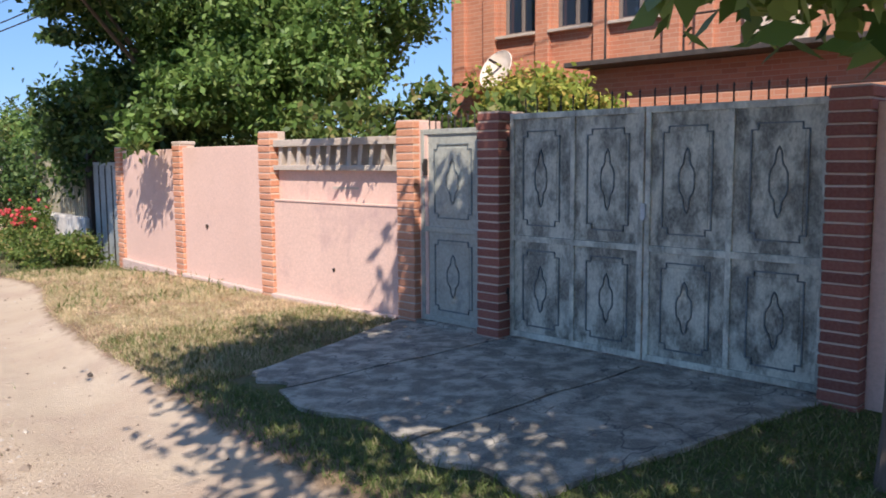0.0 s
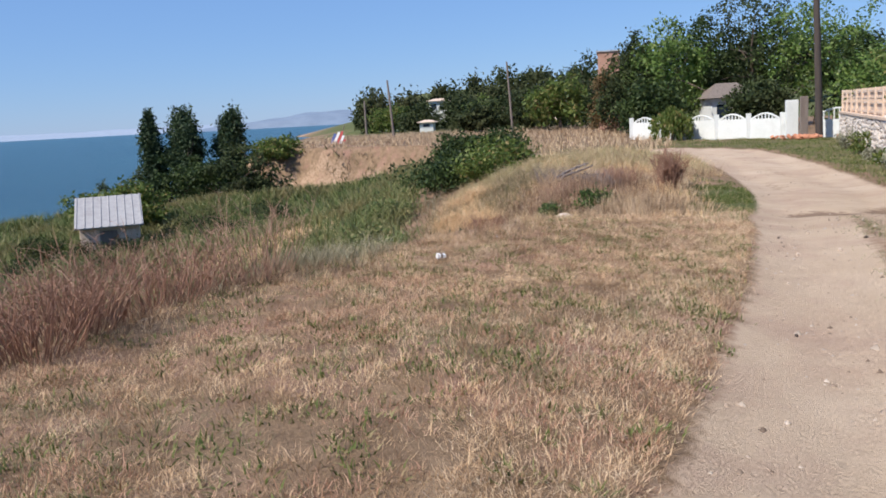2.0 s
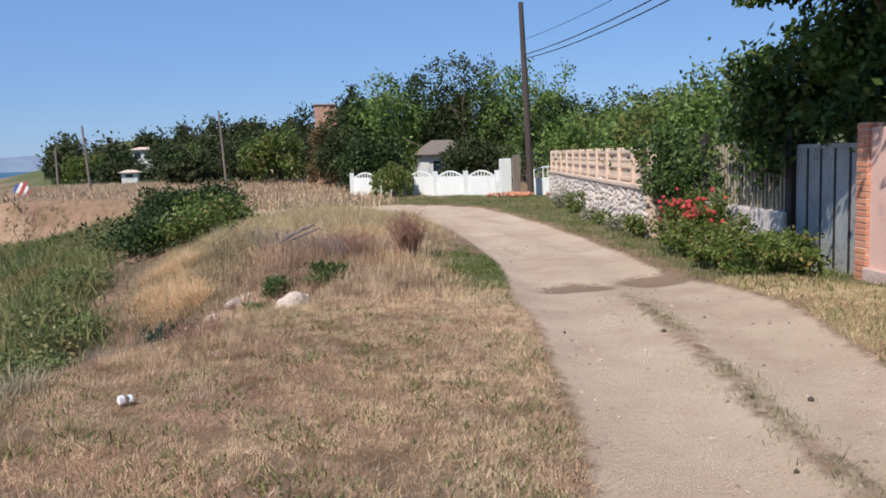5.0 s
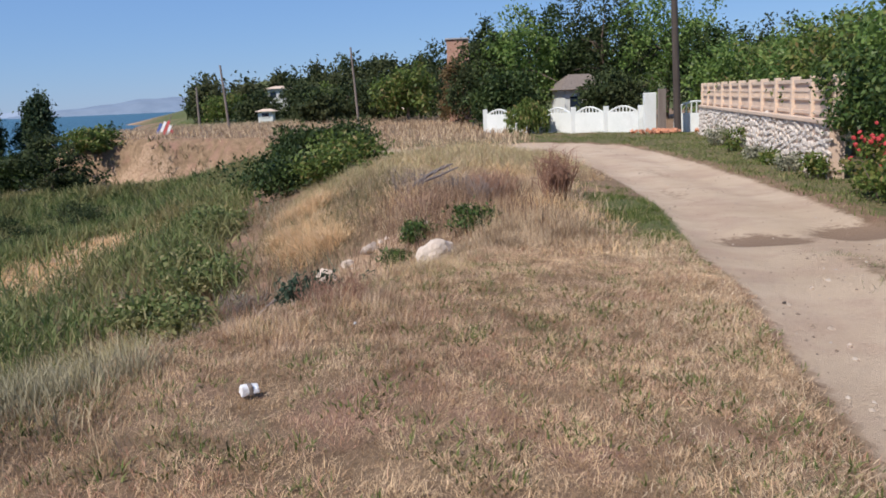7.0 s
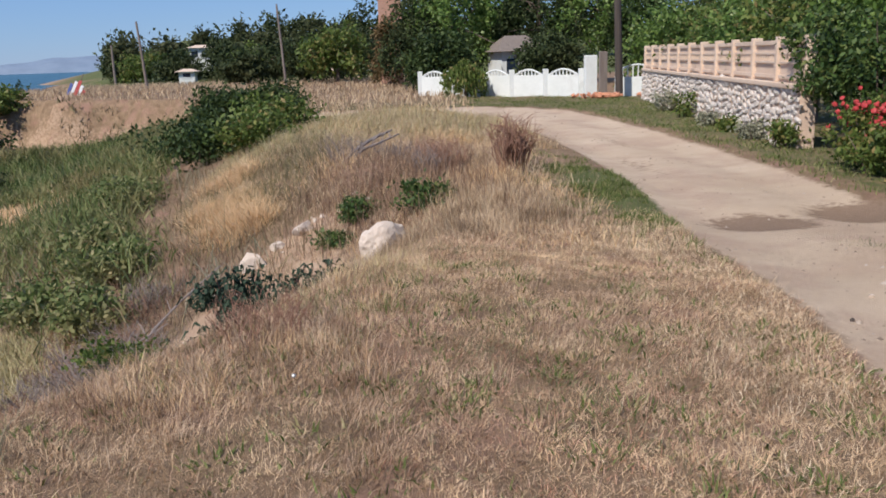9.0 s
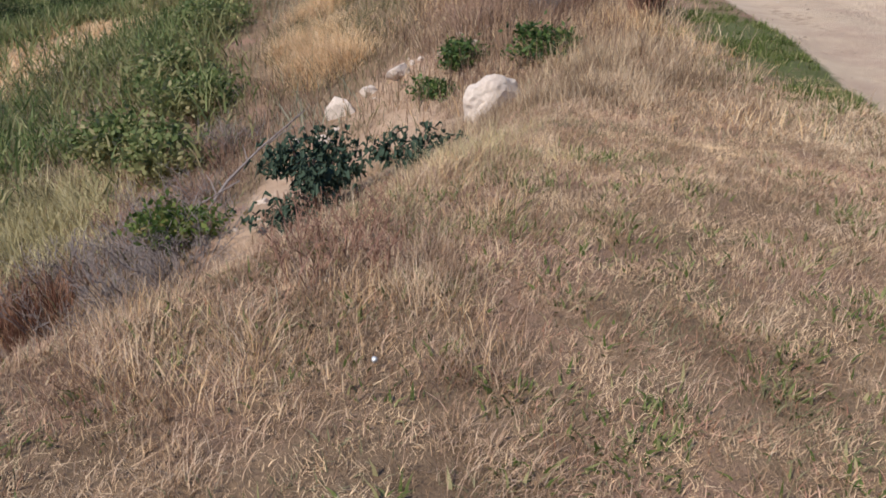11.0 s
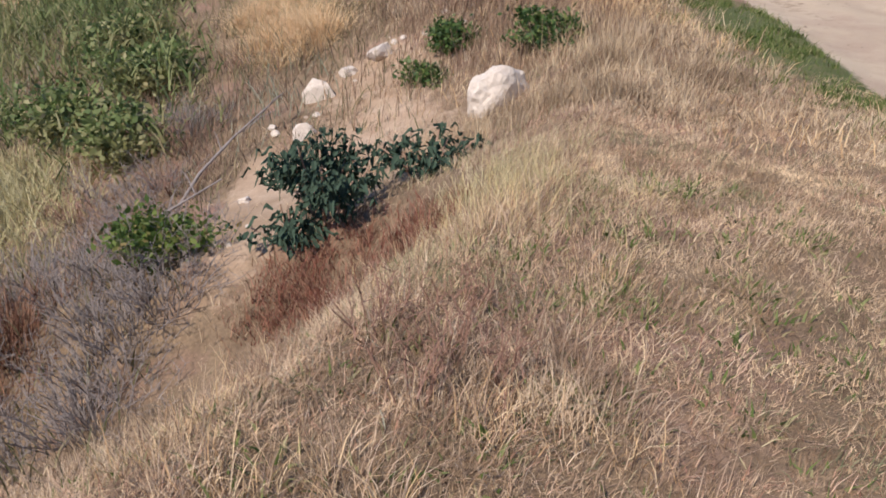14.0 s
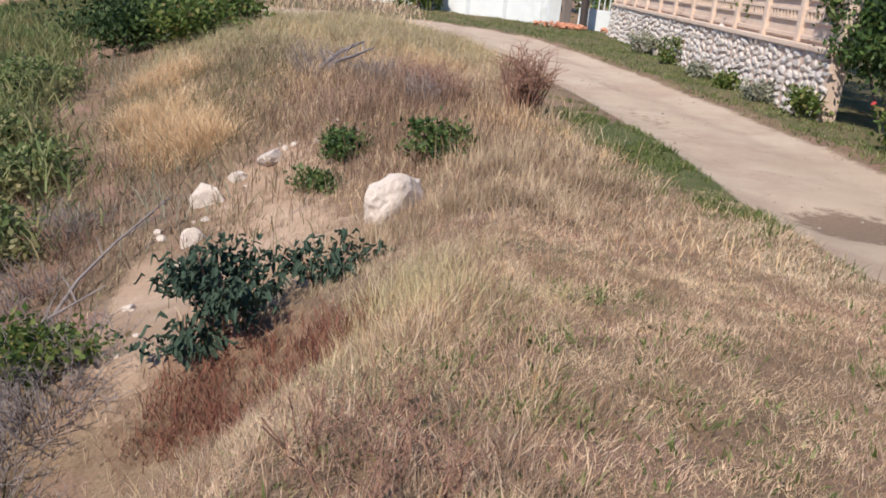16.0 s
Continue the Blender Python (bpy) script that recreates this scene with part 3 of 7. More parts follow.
def build_far_shore():
    """Low hills across the strait and the pale arches of a long bridge."""
    def ridge(name, a0, a1, dist, tops, mat, label):
        n = 90
        vs, fs = [], []
        for k in range(n + 1):
            f = k / n
            a = radians(a0 + (a1 - a0) * f)
            h = np.interp(f, [t for t, _ in tops], [v for _, v in tops]) * (1 + 0.06 * math.sin(31 * f) + 0.05 * math.sin(77 * f + 1))
            for d, z in ((dist, SEA - 1), (dist * 1.02, SEA + 0.55 * h), (dist * 1.08, SEA + h), (dist * 1.2, SEA - 1)):
                vs.append((d * math.sin(a), d * math.cos(a), z))
        for k in range(n):
            for j in range(3):
                fs.append((4 * k + j, 4 * k + 4 + j, 4 * k + 5 + j, 4 * k + 1 + j))
        ob = fast_mesh(name, vs, fs, mat)
        ob.data.shade_smooth()
        tagged(ob, label, "far shore", kind="structure")

    ridge("backdrop_hills", -27.5, 2, 2600, [(0, 4), (0.12, 22), (0.3, 45), (0.42, 50), (0.5, 44), (0.7, 46), (1, 60)], M_HAZE_HILL, "hazy blue hills of the far shore")
    ridge("backdrop_spit", -62, -26, 3600, [(0, 14), (0.3, 17), (0.6, 22), (0.85, 24), (1, 24)], M_PALE_FAR, "low pale strip of the far shore")


build_far_shore()

# ---- the pink wall with its brick piers ----
WX = 5.58
PIERS = [(5.58, 1.97, 2.06, 0), (5.58, 4.98, 2.03, 0), (5.58, 6.13, 2.00, 1), (5.58, 8.62, 1.96, 1), (5.72, 11.08, 1.845, 1), (5.94, 13.51, 1.85, 1)]


def brick_mesh(name, mat, l, w, h):
    bm = box((-w / 2, -l / 2, -h / 2), (w / 2, l / 2, h / 2))
    bmesh.ops.bevel(bm, geom=bm.edges[:], offset=0.006, segments=1, affect='EDGES')
    me = bpy.data.meshes.new(name)
    bm.to_mesh(me)
    bm.free()
    me.materials.append(mat)
    return me


BRICK_A = brick_mesh("brick", M_BRICK, 0.25, 0.125, 0.064)
BRICK_B = brick_mesh("brick", M_BRICK_RED, 0.26, 0.25, 0.064)
rng = random.Random(4)
for n, (px, py, top, orange) in enumerate(PIERS):
    bot = land(px, py) - 0.05
    pier = empty(f"wall_pier_{n + 1}", (px, py, bot), -4.0 if n > 3 else 0.0)
    half = 0.0625 if orange else 0.125
    part("pier_core", box((-half + 0.008, -0.118, 0), (half + 0.10, 0.118, top - bot - 0.004), 0.004), M_MORTAR, pier)
    me = BRICK_A if orange else BRICK_B
    courses = int((top - bot) / 0.0775)
    for c in range(courses):
        b = new("brick", me)
        b.parent = pier
        b.location = (rng.uniform(-0.004, 0.004), rng.uniform(-0.006, 0.006), 0.036 + c * (top - bot - 0.01) / courses)
        b.rotation_euler = (rng.uniform(-0.008, 0.008), 0, rng.uniform(-0.02, 0.02))
    if n in (2, 3, 4):
        part("pink_return", box((0.02, -0.24 if n == 2 else 0.12, 0), (0.2, -0.12 if n == 2 else 0.20, top - bot - 0.02), 0.008), M_PINK, pier)
    if n == 4:
        part("cap", box((-0.05, -0.13, top - bot - 0.004), (0.18, 0.17, top - bot + 0.045), 0.012), M_CONCRETE, pier)
    tagged(pier, "square brick pier of orange bricks in the pink wall" if orange else "square pier of dark red bricks beside the gate", "brick pier", "piers of the wall", "structure")


def wall_run(name, p, q, x0, x1, z0, z1, bevel, mat):
    """A straight length of wall or plinth from p to q in plan, x0 to x1 across it."""
    m = Matrix.Translation((p[0], p[1], 0)) @ Matrix.Rotation(-math.atan2(q[0] - p[0], q[1] - p[1]), 4, 'Z')
    return link_bm(name, box((x0, 0.12, z0), (x1, math.hypot(q[0] - p[0], q[1] - p[1]) - 0.12, z1), bevel, m=m), mat)


def wall_panel(name, p, q, top, label):
    return tagged(wall_run(name, p, q, -0.02, 0.16, -0.35, top, 0.01, M_PINK), label, "wall", kind="structure")


wall_panel("wall_pink_1", (5.72, 11.08), (5.94, 13.51), 1.785, "pale pink rendered garden wall between brick piers")
wall_panel("wall_pink_2", (5.58, 8.62), (5.72, 11.08), 1.80, "pale pink rendered garden wall between brick piers")
low = wall_panel("wall_pink_3", (5.58, 6.13), (5.58, 8.62), 1.14, "pale pink wall bay with a recessed panel and concrete balusters above")
bm = box((WX + 0.06, 6.25, 1.14), (WX + 0.14, 8.49, 1.52))
part("recessed_panel", bm, M_PINK, low)
bm = box((WX - 0.03, 6.25, 1.138), (WX + 0.06, 8.49, 1.160), 0.006)
part("ledge", bm, M_PINK, low)
bm = box((WX - 0.02, 6.25, 1.50), (WX + 0.15, 8.49, 1.56), 0.006)
box((WX - 0.02, 6.25, 1.77), (WX + 0.15, 8.49, 1.85), 0.008, bm)
part("baluster_rails", bm, M_CONCRETE, low, "weathered concrete rails")
# thin strip in the concrete material across the recessed panel
bm = box((WX + 0.055, 7.0, 1.30), (WX + 0.062, 7.45, 1.325))
part("recess_strip", bm, M_CONCRETE, low)
for k in range(12):
    y = 6.36 + k * 0.185
    m = Matrix.Translation((WX + 0.065, y, 1.665)) @ Matrix.Rotation(radians(9), 4, 'X')
    part("baluster", box((-0.05, -0.033, -0.115), (0.05, 0.033, 0.115), 0.006, m=m), M_CONCRETE, low)
for p, q in (((5.58, 6.13), (5.58, 8.62)), ((5.58, 8.62), (5.72, 11.08)), ((5.72, 11.08), (5.94, 13.51))):
    tagged(wall_run("wall_plinth", p, q, -0.10, -0.018, -0.35, 0.045, 0.02, M_PLINTH), "rough pink plinth along the foot of the wall", "plinth", kind="structure")
bm = bmesh.new()
rod(bm, (5.66, 10.25, 0.74), (5.635, 10.25, 0.74), 0.03, 0.028)
part("wall_bolt", bm, M_IRON, bpy.data.objects["wall_pink_2"], "small dark iron bolt")
bm = bmesh.new()
rod(bm, (WX - 0.021, 7.35, 0.42), (WX - 0.035, 7.35, 0.42), 0.02, 0.018)
part("wall_bolt", bm, M_IRON, low, "small dark iron bolt")


# ---- gate and wicket ----
def outline(bm, pts, x, w=0.010, deep=0.010):
    """A raised moulding along a closed line in the plane of the gate."""
    for (y0, z0), (y1, z1) in zip(pts, pts[1:] + pts[:1]):
        L = math.hypot(y1 - y0, z1 - z0)
        m = Matrix.Translation((x, (y0 + y1) / 2, (z0 + z1) / 2)) @ Matrix.Rotation(math.atan2(z1 - z0, y1 - y0), 4, 'X')
        box((-deep, -L / 2 - w / 3, -w / 2), (0.002, L / 2 + w / 3, w / 2), m=m, bm=bm)


def notched(cy, cz, w, h, n):
    w, h = w / 2, h / 2
    return [(cy - w + n, cz - h), (cy + w - n, cz - h), (cy + w - n, cz - h + n), (cy + w, cz - h + n), (cy + w, cz + h - n), (cy + w - n, cz + h - n),
            (cy + w - n, cz + h), (cy - w + n, cz + h), (cy - w + n, cz + h - n), (cy - w, cz + h - n), (cy - w, cz - h + n), (cy - w + n, cz - h + n)]


def medallion(cy, cz, w, h):
    half = [(0, 1), (0.14, 0.93), (0.33, 0.8), (0.38, 0.62), (0.48, 0.5), (0.82, 0.38), (1, 0.22), (1, -0.22), (0.82, -0.38), (0.48, -0.5), (0.38, -0.62), (0.33, -0.8), (0.14, -0.93), (0, -1)]
    full = half + [(-a, b) for a, b in half[-2:0:-1]]
    return [(cy + a * w / 2, cz + b * h / 2) for a, b in full]


def gate_leaf(name, y0, y1, cols, mat, frame_mat, label, bottom=0.05, top=1.95, mid=0.93):
    """A sheet-metal leaf: frame, rails, infill and raised ornaments."""
    x = WX + 0.03
    leaf = empty(name, (0, 0, 0))
    part("sheet", box((x, y0 + 0.01, bottom), (x + 0.02, y1 - 0.01, top)), mat, leaf)
    bm = bmesh.new()
    for a, b in ((y0, y0 + 0.045), (y1 - 0.045, y1)):
        box((x - 0.02, a, bottom), (x + 0.03, b, top), 0.004, bm)
    for z in (bottom, mid - 0.03, top - 0.05):
        box((x - 0.018, y0 + 0.04, z), (x + 0.028, y1 - 0.04, z + 0.05), 0.004, bm)
    part("leaf_frame", bm, frame_mat, leaf)
    w = (y1 - y0) / cols
    for c in range(1, cols):
        part("stile", box((x - 0.016, y0 + c * w - 0.022, bottom + 0.05), (x, y0 + c * w + 0.022, top - 0.05), 0.004), frame_mat, leaf)
    for c in range(cols):
        cy = y0 + (c + 0.5) * w
        for lo, hi in ((bottom + 0.06, mid - 0.05), (mid + 0.05, top - 0.09)):
            cz, h = (lo + hi) / 2, (hi - lo) * 0.86
            bm = bmesh.new()
            outline(bm, notched(cy, cz, w * 0.58, h, 0.045), x)
            part("panel_moulding", bm, M_GATE_LINE, leaf)
            bm = box((x - 0.005, cy - w * 0.25, cz - h * 0.45), (x + 0.001, cy + w * 0.25, cz + h * 0.45), 0.002)
            part("raised_panel", bm, mat, leaf)
            bm = bmesh.new()
            outline(bm, medallion(cy, cz, w * 0.185, h * 0.60), x - 0.004, 0.009)
            part("medallion", bm, M_GATE_LINE, leaf)
    tagged(leaf, label, "gate")
    return leaf


def spikes(leaf, y0, y1, z, h, gap):
    y = y0
    while y < y1:
        bm = bmesh.new()
        rod(bm, (WX + 0.04, y, z - 0.005), (WX + 0.04, y, z + h - 0.03), 0.007, 0.007, 6)
        rod(bm, (WX + 0.04, y, z + h - 0.03), (WX + 0.04, y, z + h), 0.011, 0.001, 6)
        part("spike", bm, M_IRON, leaf)
        y += gap


g1 = gate_leaf("gate_leaf", 3.50, 4.84, 2, M_GATE, M_GATE_FRAME, "closed grey-blue metal gate leaf with raised ornaments, blotchy paint and painted dapples", top=2.0)
g2 = gate_leaf("gate_leaf", 2.12, 3.485, 2, M_GATE, M_GATE_FRAME, "closed grey-blue metal gate leaf with raised ornaments, blotchy paint and painted dapples", top=2.0)
spikes(g1, 3.56, 4.8, 2.0, 0.14, 0.125)
spikes(g2, 2.18, 3.45, 2.0, 0.14, 0.125)
part("lock_plate", box((WX - 0.012, 3.47, 1.14), (WX + 0.012, 3.51, 1.27), 0.004), M_STEEL, g2, "pale steel lock plate")
for leaf, y in ((g1, 4.86), (g2, 2.10)):
    for z in (0.35, 1.68):
        bm = bmesh.new()
        rod(bm, (WX + 0.0, y, z), (WX + 0.0, y, z + 0.13), 0.018)
        part("hinge", bm, M_IRON, leaf)
wk = gate_leaf("wicket_gate", 5.14, 5.98, 1, M_WICKET, M_WICKET, "narrow grey metal wicket gate with raised ornaments, closed", top=1.90, mid=0.95)
spikes(wk, 5.2, 5.95, 1.9, 0.13, 0.085)
bm = box((WX - 0.005, 5.88, 1.46), (WX + 0.012, 5.93, 1.62), 0.004)
rod(bm, (WX - 0.03, 5.905, 1.5), (WX - 0.03, 5.905, 1.58), 0.009)
part("handle", bm, M_IRON, wk, "dark iron handle")
ob = link_bm("threshold", box((WX - 0.06, 1.9, -0.2), (WX + 0.2, 6.0, 0.045), 0.01), M_APRON)
tagged(ob, "low concrete threshold under the gates", "threshold", kind="structure")
# the wall that goes on past the gate
ob = link_bm("wall_south", box((WX - 0.02, -9.0, -0.3), (WX + 0.2, 1.84, 1.95), 0.01), M_PINK)
tagged(ob, "plain rendered garden wall beyond the gate", "wall", kind="structure")


def build_apron():
    """The cracked concrete pad before the gates, in separate slabs."""
    root = empty("pavement_apron")
    cuts = [(3.05, 2.05, 5.5, 3.42), (3.12, 3.45, 5.5, 4.86), (3.28, 4.89, 5.5, 6.2)]
    r = random.Random(2)
    for x0, y0, x1, y1 in cuts:
        bm = bmesh.new()
        bmesh.ops.create_grid(bm, x_segments=24, y_segments=18, size=0.5)
        for v in bm.verts:
            ex = 0.06 * math.sin(9 * v.co.y + x0 * 7) if v.co.x < -0.49 else 0
            near = y0 + (0.4 * (0.5 - v.co.x) if y0 < 2.2 else 0)
            far = y1 - (0.75 * (0.5 - v.co.x) if y1 > 6 else 0)
            v.co = Vector((x0 + (v.co.x + 0.5) * (x1 - x0) + ex, near + (v.co.y + 0.5) * (far - near), 0))
            v.co.z = float(land(v.co.x, v.co.y)) * 0.3 + 0.028 + 0.006 * noise.noise(v.co * 3)
        ring = bmesh.ops.extrude_face_region(bm, geom=bm.faces[:])
        for v in ring["geom"]:
            if isinstance(v, bmesh.types.BMVert):
                v.co.z -= 0.16
        bmesh.ops.recalc_face_normals(bm, faces=bm.faces[:])
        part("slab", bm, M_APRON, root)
    tagged(root, "worn grey concrete apron with painted dapples before the gates", "pavement", kind="structure")


build_apron()


# ---- the brick house behind the gate ----
def build_house():
    hx, y0, y1, top = 13.0, -6.0, 12.9, 7.2
    house = empty("brick_house", (hx, 0, 0))
    wins = [(11.05, 0.88), (9.72, 0.88), (8.34, 0.92), (3.2, 0.9), (1.4, 0.9)]
    # storey wall as piers, spandrels and lintels round the openings
    edges = [y0]
    for cy, w in sorted(wins):
        edges += [cy - w / 2, cy + w / 2]
    edges.append(y1)
    for a, b in zip(edges[::2], edges[1::2]):
        part("wall_strip", box((0, a, 4.05), (0.38, b, 6.0)), M_HOUSE, house)
    for lo, hi in (((0, y0, -0.4), (0.38, y1, 4.05)), ((0, y0, 6.0), (0.38, y1, top)), ((0.38, y1 - 0.38, -0.4), (8.0, y1, top)), ((0.38, y0, -0.4), (8.0, y0 + 0.38, top)), ((7.62, y0 + 0.38, -0.4), (8.0, y1 - 0.38, top))):
        part("wall", box(lo, hi), M_HOUSE, house)
    for y in (12.6, 11.75, 10.38, 9.03, 7.6, 7.0):
        part("pilaster", box((-0.09, y - 0.16, 3.2), (-0.003, y + 0.16, top - 0.1), 0.01), M_HOUSE, house)
    part("string_course", box((-0.35, 6.4, 2.95), (-0.003, 12.4, 3.10), 0.02), M_HOUSE, house)
    # a dark material puts the slab's shade into its colour
    bm = box((-1.6, -1.0, 3.10), (-0.003, 8.7, 3.18), 0.01)
    part("balcony_slab", bm, M_POLE, house, "thin balcony slab, darkened for its shade")
    part("porch_wall", box((-1.42, -1.0, -0.4), (-1.17, 8.2, 2.55), 0.01), M_HOUSE, house)
    part("porch_beam", box((-1.0, -1.0, 2.5), (-0.7, 8.6, 3.097), 0.01), M_HOUSE, house)
    for y in (8.0, 6.6, 5.2, 3.8, 2.4, 1.0):
        bm = bmesh.new()
        rod(bm, (-1.42, y, 3.2), (-1.42, y, 4.15), 0.018)
        part("rail_post", bm, M_IRON, house)
    for z in (4.13, 3.72):
        bm = bmesh.new()
        rod(bm, (-1.42, -0.9, z), (-1.42, 6.6, z), 0.016)
        part("rail", bm, M_IRON, house)
    part("door_surround", box((-0.10, 5.3, 3.2), (-0.003, 6.3, 5.4), 0.01), M_CREAM, house, "pale rendered door surround")
    part("balcony_door", box((-0.14, 5.45, 3.21), (-0.102, 6.15, 5.2), 0.01), M_CREAM, house)
    part("roof", box((-0.5, y0 - 0.4, top), (8.4, y1 + 0.4, top + 0.25), 0.02), M_SLATE, house)
    for cy, w in wins:
        win = part("window", box((0.20, cy - w / 2, 4.05), (0.215, cy + w / 2, 6.0)), M_GLASS, house)
        bm = bmesh.new()
        for a, b in ((cy - w / 2, cy - w / 2 + 0.06), (cy - 0.03, cy + 0.03), (cy + w / 2 - 0.06, cy + w / 2)):
            box((0.15, a, 4.055), (0.197, b, 5.995), 0.004, bm)
        for z in (4.058, 5.3, 5.93):
            box((0.152, cy - w / 2 + 0.06, z), (0.195, cy + w / 2 - 0.06, z + 0.06), 0.004, bm)
        part("window_frame", bm, M_GREYPOLE, win, "brown wooden window frame")
        part("sill", box((-0.12, cy - w / 2 - 0.06, 3.99), (0.15, cy + w / 2 + 0.06, 4.046), 0.008), M_CONCRETE, win)
    dish = bmesh.new()
    bmesh.ops.create_uvsphere(dish, u_segments=28, v_segments=14, radius=0.62)
    bmesh.ops.delete(dish, geom=[v for v in dish.verts if v.co.z > -0.42], context='VERTS')
    geom = bmesh.ops.solidify(dish, geom=dish.faces[:], thickness=0.02)
    dish.transform(Matrix.Translation((-0.75, 11.35, 3.6)) @ Matrix.Rotation(radians(-62), 4, 'Y') @ Matrix.Diagonal((1.15, 1.0, 1.0, 1)))
    part("satellite_dish", dish, M_DISH, house, "rusty white satellite dish")
    bm = bmesh.new()
    rod(bm, (-0.5, 11.35, 3.55), (0.0, 11.35, 3.4), 0.03)
    part("dish_arm", bm, M_IRON, house)
    tagged(house, "two-storey red brick house with tall dark windows behind the gate", "house")


build_house()


# ---- growing things ----
def blade_mesh(name, x, y, h, w, mat, seed, bend=0.35, z=None, flat=False, parent=None, aim=None):
    """Many grass blades: each a narrow bent strip that tapers to a point."""
    r = np.random.default_rng(seed)
    n = len(x)
    z = land(x, y) - 0.01 if z is None else z
    a = r.uniform(0, 2 * np.pi, n)
    t = r.uniform(0, 2 * np.pi, n) if aim is None else aim + r.normal(0, 0.7, n)
    lean = np.abs(r.normal(bend, bend * 0.5, n))
    base = np.stack([x, y, z], 1)
    side = np.stack([np.cos(a), np.sin(a), np.zeros(n)], 1) * (w * r.uniform(0.6, 1.3, n))[:, None] / 2
    tip = np.stack([np.cos(t) * lean, np.sin(t) * lean, np.ones(n)], 1)
    tip /= np.linalg.norm(tip, axis=1)[:, None]
    if flat:
        v = np.stack([base - side, base + side, base + tip * h[:, None]], 1).reshape(-1, 3)
        f = np.arange(3 * n).reshape(n, 3)
        return fast_mesh(name, v, f, mat, parent)
    mid = base + (np.array([0, 0, 0.3]) + 0.7 * tip) * (h * 0.5)[:, None]
    end = base + tip * h[:, None] * np.array([1, 1, 0.93])
    v = np.stack([base - side, base + side, mid - 0.7 * side, mid + 0.7 * side, end], 1).reshape(-1, 3)
    o = 5 * np.arange(n)[:, None]
    f = np.concatenate([o + np.array([[0, 1, 3]]), o + np.array([[0, 3, 2]]), o + np.array([[2, 3, 4]])])
    return fast_mesh(name, v, f, mat, parent)


def scatter(n, seed, x0, x1, y0, y1, keep):
    """Random places in a rectangle, thinned by keep(x, y) from 0 to 1."""
    r = np.random.default_rng(seed)
    x, y = r.uniform(x0, x1, n), r.uniform(y0, y1, n)
    k = r.uniform(0, 1, n) < keep(x, y)
    return x[k], y[k]


def tufted(x, y, seed, spread=0.05, per=6):
    """Blades gathered in tufts round the given places."""
    r = np.random.default_rng(seed)
    dx, dy = r.normal(0, spread, len(x) * per), r.normal(0, spread, len(x) * per)
    return np.repeat(x, per) + dx, np.repeat(y, per) + dy, np.arctan2(dy, dx)


def off_road(x, y):
    return (1 - smooth(0.15, 0.5, road_mask(x, y)))


def bare(x, y):
    """Thins the growth on the trodden soil below the brink and in the dry trough of the gully."""
    return (1 - 0.97 * np.exp(-(((x + 2.98 + 0.12 * (y - 12.4)) / 0.44) ** 2 + ((y - 15.4) / 2.0) ** 2) ** 2)) * (1 - 0.95 * np.exp(-(((x + 15) / 3.2) ** 2 + ((y - 33) / 8) ** 2) ** 2))


def reddish(x, y):
    """Where the red dying weeds stand, below the broad-leaved weed."""
    return np.exp(-(((x + 2.42) / 0.55) ** 2 + ((y - 13.35) / 0.40) ** 2) ** 2)


def stuff(ob, label, category="grass"):
    return tagged(ob, label, category, kind="stuff")


